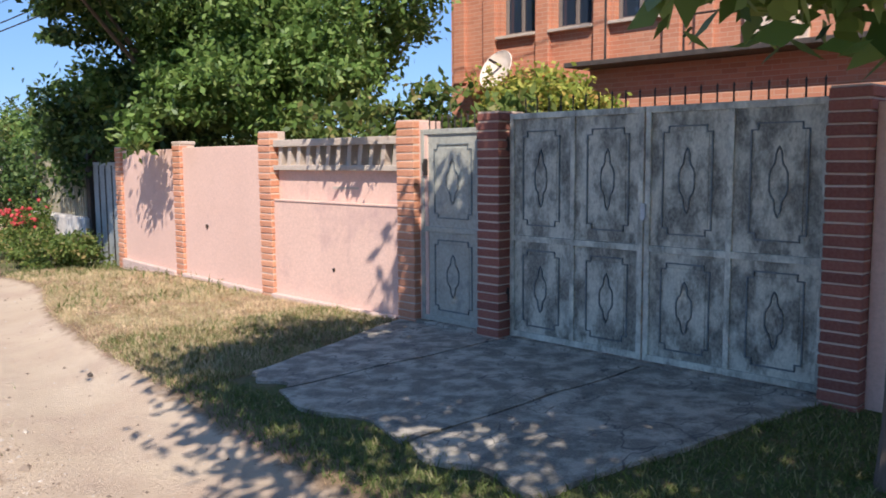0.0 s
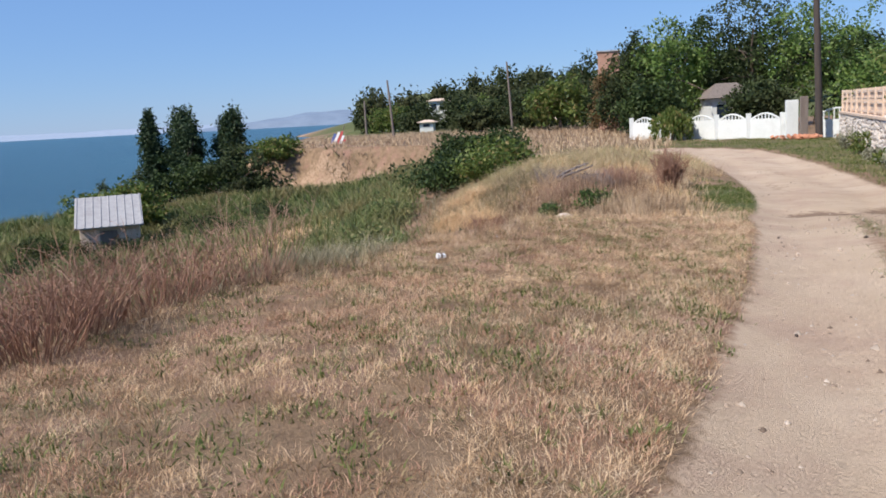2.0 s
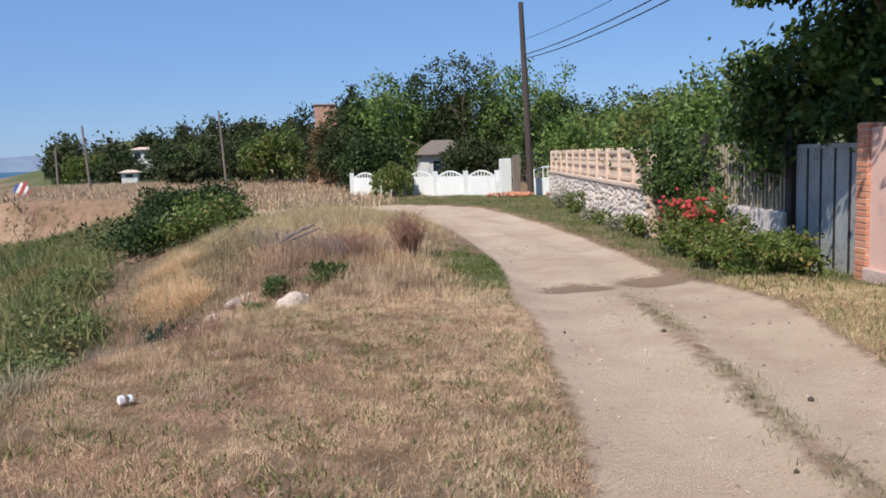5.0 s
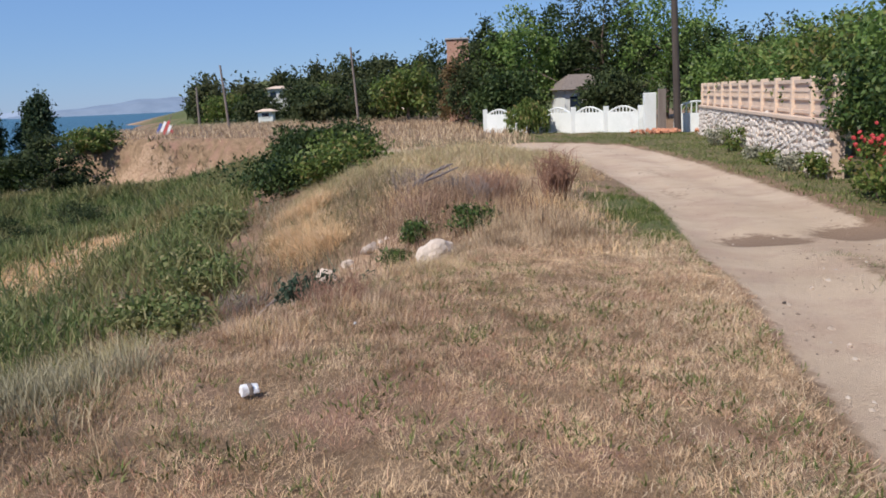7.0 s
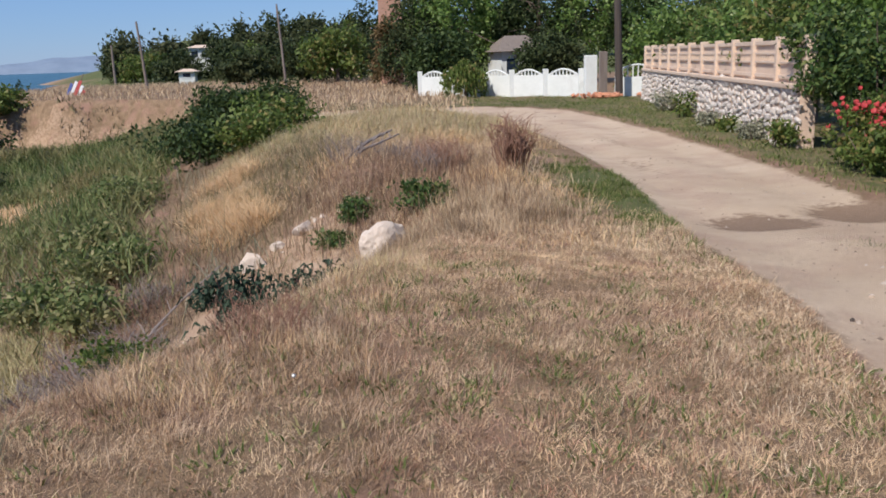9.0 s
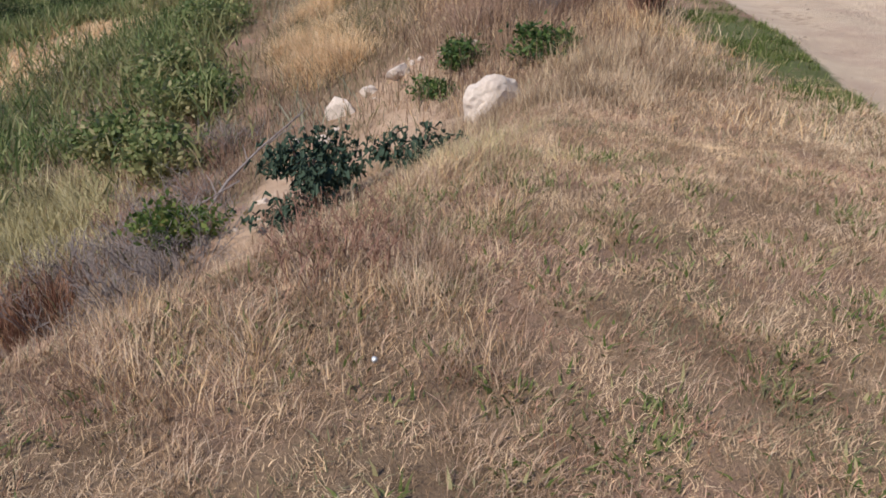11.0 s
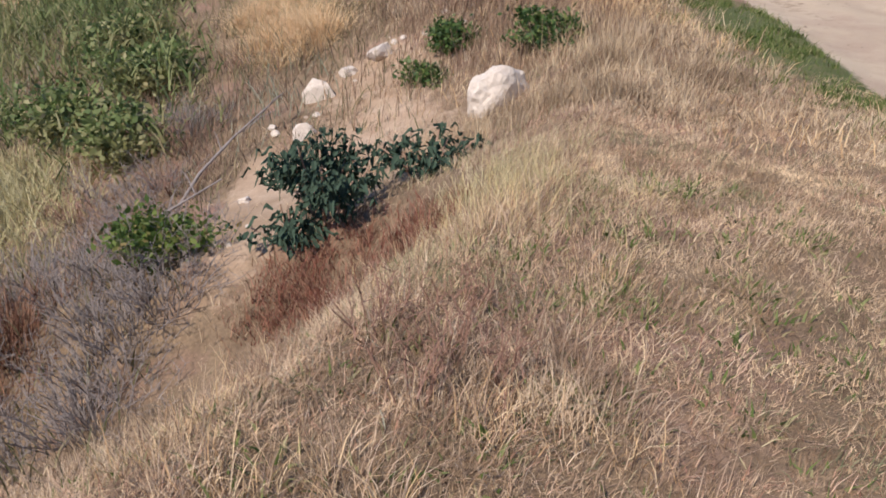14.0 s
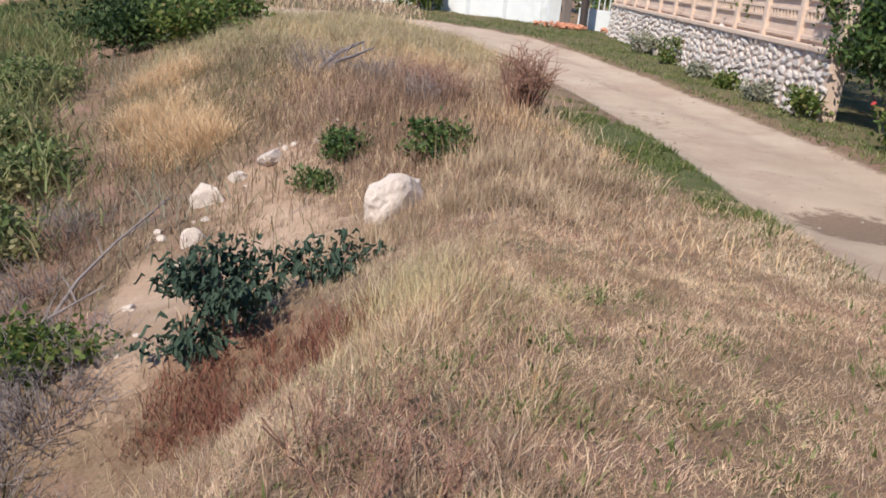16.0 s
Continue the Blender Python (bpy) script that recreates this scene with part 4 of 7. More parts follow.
def build_grass():
    R = np.random.default_rng(11)
    apron = lambda x, y: 1 - ((x > 3.1) & (x < 5.6) & (y > 2.42 - 0.16 * (x - 3.2)) & (y < 5.5 + 0.32 * (x - 3.3)))
    lawn = lambda x, y: off_road(x, y) * (brink_distance(x, y) < 0.6) * apron(x, y) * (x < WX - 0.1)
    # mown straw, thick where the path goes
    x, y = scatter(460000, 1, -5.0, 2.6, 1.0, 16.5, lambda x, y: lawn(x, y) * (0.2 + 0.8 * (ripple(x, y, 0.23, 7) > -0.12)) * (0.55 + 0.45 * (ripple(x, y, 0.9, 4) > -0.2)) * np.where(x > 1.2, 0.6, 1))
    stuff(blade_mesh("mown_grass", x, y, R.uniform(0.02, 0.075, len(x)), 0.0038, M_STRAW, 2, bend=1.5, flat=True), "short mown straw-coloured grass stubble on the level ground")
    x, y = scatter(190000, 91, -3.6, 1.0, 8.0, 13.5, lawn)
    stuff(blade_mesh("fine_stubble", x, y, R.uniform(0.015, 0.055, len(x)), 0.0035, M_STRAW, 92, bend=1.6, flat=True), "fine mown stubble close to the brink")
    x, y = scatter(26000, 3, -4.6, 1.6, 2.0, 15, lambda x, y: lawn(x, y) * (0.25 + 0.75 * (ripple(x, y, 1.3, 3) > 0.1)))
    stuff(blade_mesh("cut_straw", x, y, R.uniform(0.05, 0.14, len(x)), 0.0026, M_STRAW, 4, bend=6.0, z=land(x, y) + 0.035, flat=True, aim=0.4), "loose cut straw lying over the stubble", "straw")
    # tussocks, cut off low
    for k, (count, mat, cut, lab) in enumerate(((13000, M_STRAW, -0.45, "dry beige tussocks of cut grass"), (5200, M_GREENSTUB, 0.0, "greyish green tussocks of cut grass"), (9500, M_REDSTRAW, -0.05, "reddish tussocks of cut grass"))):
        x, y = scatter(count, 50 + k, -4.8, 2.2, 1.5, 16, lambda x, y: lawn(x, y) * np.clip((ripple(x, y, 0.9, 5 + 2 * k) - cut) * 3, 0, 1))
        x, y, aim = tufted(x, y, 60 + k, 0.035, 15)
        stuff(blade_mesh("tussocks", x, y, R.uniform(0.03, 0.12, len(x)) * (1 - 0.4 * smooth(7.5, 9.5, y)), 0.0036, mat, 70 + k, bend=1.4, aim=aim), lab)
    # low green weeds in the lawn
    x, y = scatter(900, 8, -4, 1.8, 2.5, 13, lawn)
    x, y, aim = tufted(x, y, 9, 0.06, 26)
    stuff(blade_mesh("low_weeds", x, y, R.uniform(0.03, 0.08, len(x)), 0.012, M_VERGE, 10, bend=1.0, aim=aim), "small green weeds between the dry stubble", "weeds")
    # far side of the road: verge before the pink wall and on to the stone wall
    x, y = scatter(90000, 12, 2.0, 5.5, 5.5, 14.5, lambda x, y: lawn(x, y))
    stuff(blade_mesh("verge_straw", x, y, R.uniform(0.03, 0.09, len(x)), 0.008, M_STRAW, 13, bend=1.2, flat=True), "sunburnt yellow grass before the pink wall")
    x, y = scatter(60000, 14, 2.0, 9.5, 9, 48, lambda x, y: off_road(x, y) * (x > np.interp(y, ROAD_Y, ROAD_R)) * (x < np.interp(y, [13, 23, 41], [6.3, 6.8, 9.6])) * (0.3 + 0.7 * (ripple(x, y, 1.2, 4) > 0)))
    stuff(blade_mesh("verge_green", x, y, R.uniform(0.05, 0.16, len(x)), 0.016, M_VERGE, 15, bend=0.8), "patchy green and yellow verge grass beside the track")
    x, y = scatter(90000, 16, 1.6, 5.5, -3, 7.5, lambda x, y: off_road(x, y) * apron(x, y) * (x < WX - 0.15))
    stuff(blade_mesh("shaded_verge", x, y, R.uniform(0.03, 0.10, len(x)), 0.009, M_VERGE, 17, bend=0.9), "thin green verge grass in the tree's shade")
    x, y = scatter(120000, 97, 2.0, 5.5, 5.5, 14.5, lambda x, y: lawn(x, y) * (0.35 + 0.65 * (ripple(x, y, 0.6, 6) > -0.1)))
    stuff(blade_mesh("yellow_verge", x, y, R.uniform(0.03, 0.09, len(x)), 0.007, M_PALEGRASS, 98, bend=1.0, flat=True), "yellow-green verge grass before the pink wall")
    # green patch left of the road and the strip between the ruts
    x, y = scatter(80000, 18, 0.2, 3.0, 11.0, 26, lambda x, y: off_road(x, y) * np.clip(np.exp(-(((x - 1.75) / 0.85) ** 2 + ((y - 17.5) / 4.8) ** 2) ** 2), 0, 1) * (0.07 + 0.85 * (ripple(x, y, 0.55, 6) + 0.5 * ripple(x, y, 0.2, 3) > 0.12)))
    stuff(blade_mesh("green_grass", x, y, R.uniform(0.05, 0.14, len(x)), 0.011, M_VERGE, 19, bend=0.8), "greener grass beside the dusty track")
    x, y = scatter(60000, 20, 0.4, 3.6, 2.5, 14, lambda x, y: strip_mask(x, y) * 0.75 * (ripple(x, y, 0.5, 3) > -0.1))
    stuff(blade_mesh("rut_grass", x, y, R.uniform(0.03, 0.09, len(x)), 0.008, M_GREENSTUB, 21, bend=1.1, flat=True), "sparse grass strip between the wheel ruts")
    # tall dry grass on the mound
    x, y = scatter(60000, 22, -5.5, 2.4, 13.2, 36, lambda x, y: off_road(x, y) * (1 - smooth(0.8, 3.0, brink_distance(x, y))) * smooth(13.2, 15.5, y - 2.6 * smooth(0.6, 1.4, -x) + 0.6 * np.clip(x, -1, 1)) * (1 - 0.9 * np.exp(-(((x - 1.9) / 0.9) ** 2 + ((y - 17.5) / 5.0) ** 2) ** 2)) * (1 - smooth(0.7, 1.9, x) * (y < 24)) * (1 - 0.75 * np.exp(-(((x + 2.5) / 1.0) ** 2 + ((y - 18.4) / 1.7) ** 2))))
    x, y, aim = tufted(x[::2], y[::2], 122, 0.07, 4)
    tone = ripple(x, y, 1.3, 11) + R.normal(0, 0.22, len(x))
    dice = R.uniform(0, 1, len(x))
    dead = dice < 0.75 * np.exp(-(((x + 1.1) / 1.3) ** 2 + ((y - 20.8) / 2.4) ** 2))
    yellow = ~dead & (dice < 0.6 * smooth(24, 28, y))
    flank = ~dead & ~yellow & (dice < 0.75 * (1 - smooth(-2.8, -1.6, x)) * (y < 30))
    gold = ~dead & ~yellow & ~flank & (tone > 0.22)
    tall = (0.5 + 0.5 * smooth(14, 19, y)) * (0.7 + 0.4 * (ripple(x, y, 0.6, 3) > 0.1))
    for nm, sel, mat, lab in (("flank_weeds", flank, M_OLIVE, "olive-brown weeds on the flank of the mound"), ("tall_dry_grass", ~dead & ~yellow & ~gold & ~flank, M_DRY, "tall bleached dry grass on the mound beside the track"), ("tall_golden_grass", gold, M_GOLD, "tall golden dry grass on the mound"), ("tall_yellow_grass", yellow, M_PALEGRASS, "yellowish tall grass on the crest of the mound"), ("tall_dead_weeds", dead, M_BROWN, "brown-purple dead weeds on the mound")):
        stuff(blade_mesh(nm, x[sel], y[sel], R.uniform(0.10, 0.42, sel.sum()) * tall[sel], 0.009, mat, 23, bend=0.8, aim=aim[sel]), lab)
    x, y = scatter(7000, 24, -3.6, 0.6, 17, 24, lambda x, y: np.exp(-(((x + 1.0) / 1.2) ** 2 + ((y - 19.5) / 2.4) ** 2)))
    stuff(blade_mesh("brown_weeds", x, y, R.uniform(0.25, 0.5, len(x)), 0.010, M_BROWN, 25, bend=0.25), "dead brown-grey weeds standing in the dry grass", "weeds")
    x, y = scatter(9000, 27, -6.2, -2.6, 19, 28, lambda x, y: sum(np.exp(-(((x - a) / 0.55) ** 2 + ((y - b) / 0.8) ** 2) ** 2) for a, b in ((-3.75, 20.9), (-4.3, 22.6), (-4.7, 25.6))) * (0.3 + 0.7 * (ripple(x, y, 0.45, 4) > 0)))
    x, y, aim = tufted(x, y, 28, 0.10, 16)
    stuff(blade_mesh("golden_grass_heaps", x, y, R.uniform(0.25, 0.65, len(x)), 0.008, M_GOLD, 29, bend=1.7, aim=aim), "collapsed golden heaps of dry grass by the gully")
    x, y = scatter(2600, 37, -9, -5.5, 15.5, 20, lambda x, y: np.exp(-(((x + 7.0) / 1.0) ** 2 + ((y - 17.8) / 1.2) ** 2)))
    x, y, aim = tufted(x, y, 38, 0.08, 6)
    stuff(blade_mesh("pale_grass", x, y, R.uniform(0.2, 0.5, len(x)), 0.014, M_PALEGRASS, 39, bend=0.8, aim=aim), "pale yellow-green grass on the slope")
    x, y = scatter(800, 46, -2.6, -0.6, 11.4, 14.8, lambda x, y: np.exp(-(((x + 1.6) / 0.36) ** 2 + ((y - 13.0) / 0.75) ** 2)))
    x, y, aim = tufted(x, y, 47, 0.05, 10)
    stuff(blade_mesh("standing_pale_grass", x, y, R.uniform(0.09, 0.28, len(x)), 0.0034, M_YELLOWSTALK, 48, bend=0.8, aim=aim), "pale yellow standing grass at the brink")
    # standing dry stalks at the brink, in loose clumps
    x, y = scatter(2300, 146, -3.3, -1.3, 10.1, 12.7, lambda x, y: smooth(-1.5, -0.9, brink_distance(x, y)) * (1 - smooth(0.1, 0.5, brink_distance(x, y))) * (0.04 + 0.96 * (ripple(x, y, 0.3, 5) > 0.08)) * (1 - 0.9 * reddish(x, y)))
    x, y, aim = tufted(x, y, 147, 0.045, 11)
    tone = ripple(x, y, 0.6, 4) + R.normal(0, 0.25, len(x))
    for nm, sel, mat, lab in (("standing_stalks", tone < 0.15, M_MATTED, "standing straw stalks at the brink"), ("standing_gold_stalks", (tone >= 0.15) & (tone < 0.5), M_GOLD, "golden standing stalks at the brink"), ("standing_dark_stalks", tone >= 0.5, M_BROWN, "dark brown withered stalks at the brink")):
        stuff(blade_mesh(nm, x[sel], y[sel], R.uniform(0.06, 0.20, sel.sum()), 0.0030, mat, 148, bend=0.8, aim=aim[sel]), lab)
    x, y = scatter(700, 149, -2.6, -0.3, 14.6, 16.4, lambda x, y: np.exp(-(((x + 1.4) / 0.8) ** 2 + ((y - 15.5) / 0.5) ** 2)))
    x, y, aim = tufted(x, y, 150, 0.06, 9)
    stuff(blade_mesh("stalks_by_boulder", x, y, R.uniform(0.10, 0.30, len(x)), 0.005, M_DRY, 151, bend=0.5, aim=aim), "bleached stalks standing before the boulder")
    x, y = scatter(1500, 152, -1.6, 1.1, 14.4, 19.5, lambda x, y: off_road(x, y) * np.exp(-(((x + 0.2) / 0.65) ** 2 + ((y - 16.9) / 1.5) ** 2)) * (0.25 + 0.75 * (ripple(x, y, 0.4, 6) > 0)))
    x, y, aim = tufted(x, y, 153, 0.06, 9)
    stuff(blade_mesh("tall_straw_stalks", x, y, R.uniform(0.14, 0.42, len(x)), 0.006, M_DRY, 154, bend=0.45, aim=aim), "tall pale straw stalks at the foot of the mound")
    # fringe along the brink near the path
    x, y = scatter(150000, 26, -9.0, 0.2, 3.0, 18.0, lambda x, y: np.where((y > 8) & (y < 12.5), smooth(-1.25, -0.1, brink_distance(x, y)), smooth(-0.5, 0.4, brink_distance(x, y))) * (1 - 0.72 * smooth(12.2, 13.2, y) * (1 - smooth(18, 20, y)) * smooth(0.1, 0.5, brink_distance(x, y))) * (1 - smooth(4.5, 6.0, brink_distance(x, y))) * (0.4 + 0.6 * (ripple(x, y, 0.7, 8) > -0.25)) * bare(x, y))
    half = ripple(x, y, 1.1, 2) + np.random.default_rng(5).normal(0, 0.3, len(x)) - 0.3 * smooth(8.5, 10, y)
    for nm, sel, mat, lab in (("brink_dry_grass", half < 0.25, M_DRY, "bleached dry grass along the brink"), ("brink_brown_weeds", (half >= 0.25) & (half < 0.62), M_BROWN, "dead brown weeds along the brink"), ("brink_grey_weeds", half >= 0.62, M_GREYWEED, "grey-green wormwood on the slope")):
        xs, ys = x[sel], y[sel]
        stuff(blade_mesh(nm, xs, ys, R.uniform(0.10, 0.38, len(xs)) * (0.6 + 0.5 * smooth(0, 1.5, brink_distance(xs, ys))) * (1 - 0.62 * smooth(8.2, 9.4, ys) * (1 - smooth(17.5, 19, ys))), 0.0055, mat, 30, bend=0.8), lab, "weeds")
    # soft matted grass above and on the brink, combed in swirls
    x, y = scatter(33000, 301, -5.2, 0.6, 8.6, 19.0, lambda x, y: off_road(x, y) * (brink_distance(x, y) < 2.2) * (0.10 + 0.90 * (ripple(x, y, 0.28, 3) > -0.08)) * (0.45 + 0.55 * (ripple(x, y, 0.8, 7) > -0.15)) * smooth(8.6, 10.0, y + 0.5 * ripple(x, y, 0.6, 2)) * np.where(x > -1.0, 0.45, 1.0) * bare(x, y) * (1 - 0.8 * smooth(0.6, 1.2, brink_distance(x, y)) * (y > 12.5)) * (1 - 0.85 * reddish(x, y)))
    x, y, aim = tufted(x, y, 305, 0.045, 11)
    sway = 0.55 * aim + 1.2 * ripple(x, y, 1.2, 9)
    tone = ripple(x, y, 0.75, 12) + 0.5 * ripple(x, y, 0.3, 4) + np.repeat(np.random.default_rng(8).normal(0, 0.22, len(x) // 11), 11)
    yellow = np.exp(-(((x + 1.6) / 0.55) ** 2 + ((y - 13.2) / 1.5) ** 2))
    tone = np.where(np.repeat(np.random.default_rng(9).uniform(0, 1, len(x) // 11), 11) < 0.7 * yellow, 9.0, tone)
    for nm, sel, mat, lab in (("matted_grass", tone < 0.12, M_MATTED, "soft matted pinkish straw grass at the brink"), ("matted_brown_grass", (tone >= 0.12) & (tone < 0.34), M_BROWN, "flattened brown grass at the brink"), ("matted_red_grass", (tone >= 0.34) & (tone < 0.52), M_REDSTRAW, "flattened reddish grass at the brink"), ("matted_grey_grass", (tone >= 0.52) & (tone < 5), M_GREENSTUB, "flattened grey-green grass at the brink"), ("matted_yellow_grass", tone > 5, M_PALEGRASS, "yellowish standing grass at the brink")):
        xs, ys = x[sel], y[sel]
        stuff(blade_mesh(nm, xs, ys, R.uniform(0.03, 0.115, len(xs)) * (1 + 0.5 * smooth(-0.3, 0.6, brink_distance(xs, ys))), 0.0026, mat, 303, bend=1.0, aim=sway[sel]), lab)
    x, y = scatter(420, 311, -4.4, -2.6, 8.6, 9.8, lambda x, y: np.exp(-((brink_distance(x, y) - 0.25) / 0.4) ** 2))
    x, y, aim = tufted(x, y, 312, 0.06, 42)
    stuff(blade_mesh("wormwood", x, y, R.uniform(0.09, 0.32, len(x)), 0.0045, M_WORMWOOD, 313, bend=0.6, aim=aim), "pale grey-green wormwood tufts at the brink", "weeds")
    x, y = scatter(1500, 314, -6.3, -4.2, 12.7, 14.6, lambda x, y: np.exp(-(((x + 5.2) / 0.5) ** 2 + ((y - 13.62) / 0.32) ** 2)))
    x, y, aim = tufted(x, y, 315, 0.06, 18)
    stuff(blade_mesh("rusty_weed", x, y, R.uniform(0.15, 0.5, len(x)), 0.007, M_RUSTWEED, 316, bend=0.5, aim=aim), "dark rust-brown withered weed on the slope", "weeds")
    x, y = scatter(16000, 317, -19, -11, 24, 42, lambda x, y: np.exp(-(((x + 15) / 3.2) ** 2 + ((y - 33) / 8) ** 2) ** 2) * (0.3 + 0.7 * (ripple(x, y, 1.2, 5) > -0.1)))
    stuff(blade_mesh("gully_straw", x, y, R.uniform(0.2, 0.5, len(x)), 0.03, M_GOLD, 318, bend=1.2), "tan dry grass in the trough of the gully")
    x, y = scatter(170000, 319, -1.2, 2.0, 4.0, 15.0, lambda x, y: off_road(x, y) * np.exp(-((x - np.interp(y, ROAD_Y, ROAD_L) + 0.45) / 0.6) ** 2) * (0.5 + 0.5 * (ripple(x, y, 0.6, 3) > -0.1)))
    stuff(blade_mesh("bleached_straw", x, y, R.uniform(0.03, 0.09, len(x)), 0.0045, M_BLEACHED, 320, bend=2.0, flat=True), "bleached straw along the edge of the track")
    x, y = scatter(15000, 331, -6.4, -3.2, 13.5, 23, lambda x, y: np.exp(-(((x + 4.5) / 0.8) ** 2 + ((y - 18.0) / 3.2) ** 2)) * (0.3 + 0.7 * (ripple(x, y, 0.5, 5) > -0.1)) * bare(x, y))
    stuff(blade_mesh("hollow_brush", x, y, R.uniform(0.10, 0.32, len(x)), 0.007, M_DARKBRUSH, 332, bend=0.9), "dark brown dead brush in the hollow below the brink", "weeds")
    x, y = scatter(26000, 341, -34, -9, 38, 62, lambda x, y: smooth(2.0, 4.0, brink_distance(x, y)) * (1 - smooth(14, 18, brink_distance(x, y))) * (y < 60 + 0.2 * x + 4) * (ripple(x, y, 2.5, 4) > -0.4))
    x, y = np.repeat(x, 2), np.repeat(y, 2)
    stuff(blade_mesh("bluff_foot_reeds", x, y, R.uniform(0.35, 0.95, len(x)), 0.07, M_REED, 342, bend=0.8), "reeds and weeds at the foot of the bluff", "reeds")
    # slope below, rough and greyish-green
    x, y = scatter(90000, 31, -22, 0, -2, 30, lambda x, y: smooth(1.2, 2.6, brink_distance(x, y)) * (1 - smooth(14, 18, brink_distance(x, y))) * (0.35 + 0.65 * (ripple(x, y, 1.4, 3) > -0.2)) * (1 - 0.6 * smooth(12.2, 13.2, y) * (1 - smooth(18, 20, y)) * (1 - smooth(2.0, 2.8, brink_distance(x, y)))) * bare(x, y))
    mixed = ripple(x, y, 1.7, 6) + R.normal(0, 0.3, len(x))
    for nm, sel, mat, lab in (("slope_olive_weeds", mixed < 0.15, M_OLIVE, "olive green weeds on the slope"), ("slope_brown_weeds", (mixed >= 0.15) & (mixed < 0.45), M_BROWN, "brown dead weeds on the slope"), ("slope_grey_weeds", mixed >= 0.45, M_GREYWEED, "rough greyish weeds on the slope")):
        xs, ys = x[sel], y[sel]
        stuff(blade_mesh(nm, xs, ys, R.uniform(0.15, 0.5, len(xs)) * (1 - 0.4 * (ys < 18)), 0.013, mat, 32, bend=0.5), lab, "weeds")
    # bluff top and far dry grass
    x, y = scatter(26000, 33, -30, 3, 40, 92, lambda x, y: (brink_distance(x, y) < 0.3) * (1 - smooth(2, 3, x)))
    stuff(blade_mesh("bluff_grass", x, y, R.uniform(0.2, 0.5, len(x)), 0.05, M_DRY, 34, bend=0.5), "dry yellow grass on the bluff")
    x, y = scatter(15000, 35, -30, -9, 54, 72, lambda x, y: (brink_distance(x, y) > 0.2) * (brink_distance(x, y) < 6) * (ripple(x, y, 2.0, 4) > 0.05))
    stuff(blade_mesh("cliff_tufts", x, y, R.uniform(0.25, 0.6, len(x)), 0.06, M_OLIVE, 36, bend=0.7), "olive tufts on the clay face of the bluff")


def build_reeds():
    """Reed stand in the gully: stalks with drooping leaves."""
    keep = lambda x, y: smooth(3.0, 4.2, brink_distance(x, y)) * (1 - smooth(10.5, 13, brink_distance(x, y))) * smooth(17.6, 20.0, y + 0.2 * (x + 7)) * (1 - smooth(34, 42, y)) * (ripple(x, y, 1.5, 9) > -0.22) * bare(x, y)
    x, y = scatter(14000, 41, -18, -3, 8, 44, keep)
    R = np.random.default_rng(42)
    h = R.uniform(0.5, 1.15, len(x))
    xs, ys = np.repeat(x, 6), np.repeat(y, 6)
    k = np.tile(np.arange(6), len(x)) / 6.0
    z = land(xs, ys) + np.repeat(h, 6) * k * 0.75
    stuff(blade_mesh("reeds", xs, ys, np.repeat(h, 6) * R.uniform(0.3, 0.55, len(xs)), 0.030, M_REED, 43, bend=1.0, z=z), "green reeds filling the gully", "reeds")
    keep = lambda x, y: smooth(9, 11, brink_distance(x, y)) * (1 - smooth(30, 38, brink_distance(x, y))) * smooth(14, 22, y) * (1 - smooth(56, 64, y)) * (ripple(x, y, 5, 2) > -0.45) * bare(x, y)
    x, y = scatter(48000, 44, -44, -8, 14, 64, keep)
    x, y = np.repeat(x, 3), np.repeat(y, 3)
    stuff(blade_mesh("far_reeds", x, y, R.uniform(0.5, 1.2, len(x)), 0.08, M_REED, 45, bend=0.8), "reeds and rank weeds lower in the gully", "reeds")


def leaves(blobs, n, size, seed, clump=0.35, clumps=60, shell=0.75, droop=0.0):
    """Leaf places in clumps spread through uneven blobs (centre, radii, share): arrays of corner places and faces."""
    r = np.random.default_rng(seed)
    share = np.array([b[2] for b in blobs], float)
    share /= share.sum()
    out_v = []
    for (c, rad, _), s in zip(blobs, share):
        m = max(int(n * s), 8)
        kc = max(int(clumps * s), 3)
        d = r.normal(0, 1, (kc, 3))
        d /= np.linalg.norm(d, axis=1)[:, None]
        reach = np.clip(r.normal(shell, 0.22, kc), 0.1, 1.12 if shell > 0.6 else 0.85) * (1 + 0.16 * np.sin(5 * d[:, 0] + seed) + 0.12 * np.sin(7 * d[:, 2] + 2 * seed))
        cc = np.array(c) + d * np.array(rad) * reach[:, None]
        pick = r.integers(0, kc, m)
        p = cc[pick] + r.normal(0, clump, (m, 3)) * np.minimum(np.array(rad) / max(rad), 1.0)
        a = r.normal(0, 1, (m, 3))
        a[:, 2] -= droop
        a /= np.linalg.norm(a, axis=1)[:, None]
        b = np.cross(a, r.normal(0, 1, (m, 3)))
        b /= np.linalg.norm(b, axis=1)[:, None] + 1e-9
        L = size * r.uniform(0.6, 1.35, m)[:, None]
        out_v.append(np.stack([p, p + a * L * 0.45 + b * L * 0.26, p + a * L, p + a * L * 0.45 - b * L * 0.26], 1))
    v = np.concatenate(out_v).reshape(-1, 3)
    return v, np.arange(len(v)).reshape(-1, 4)


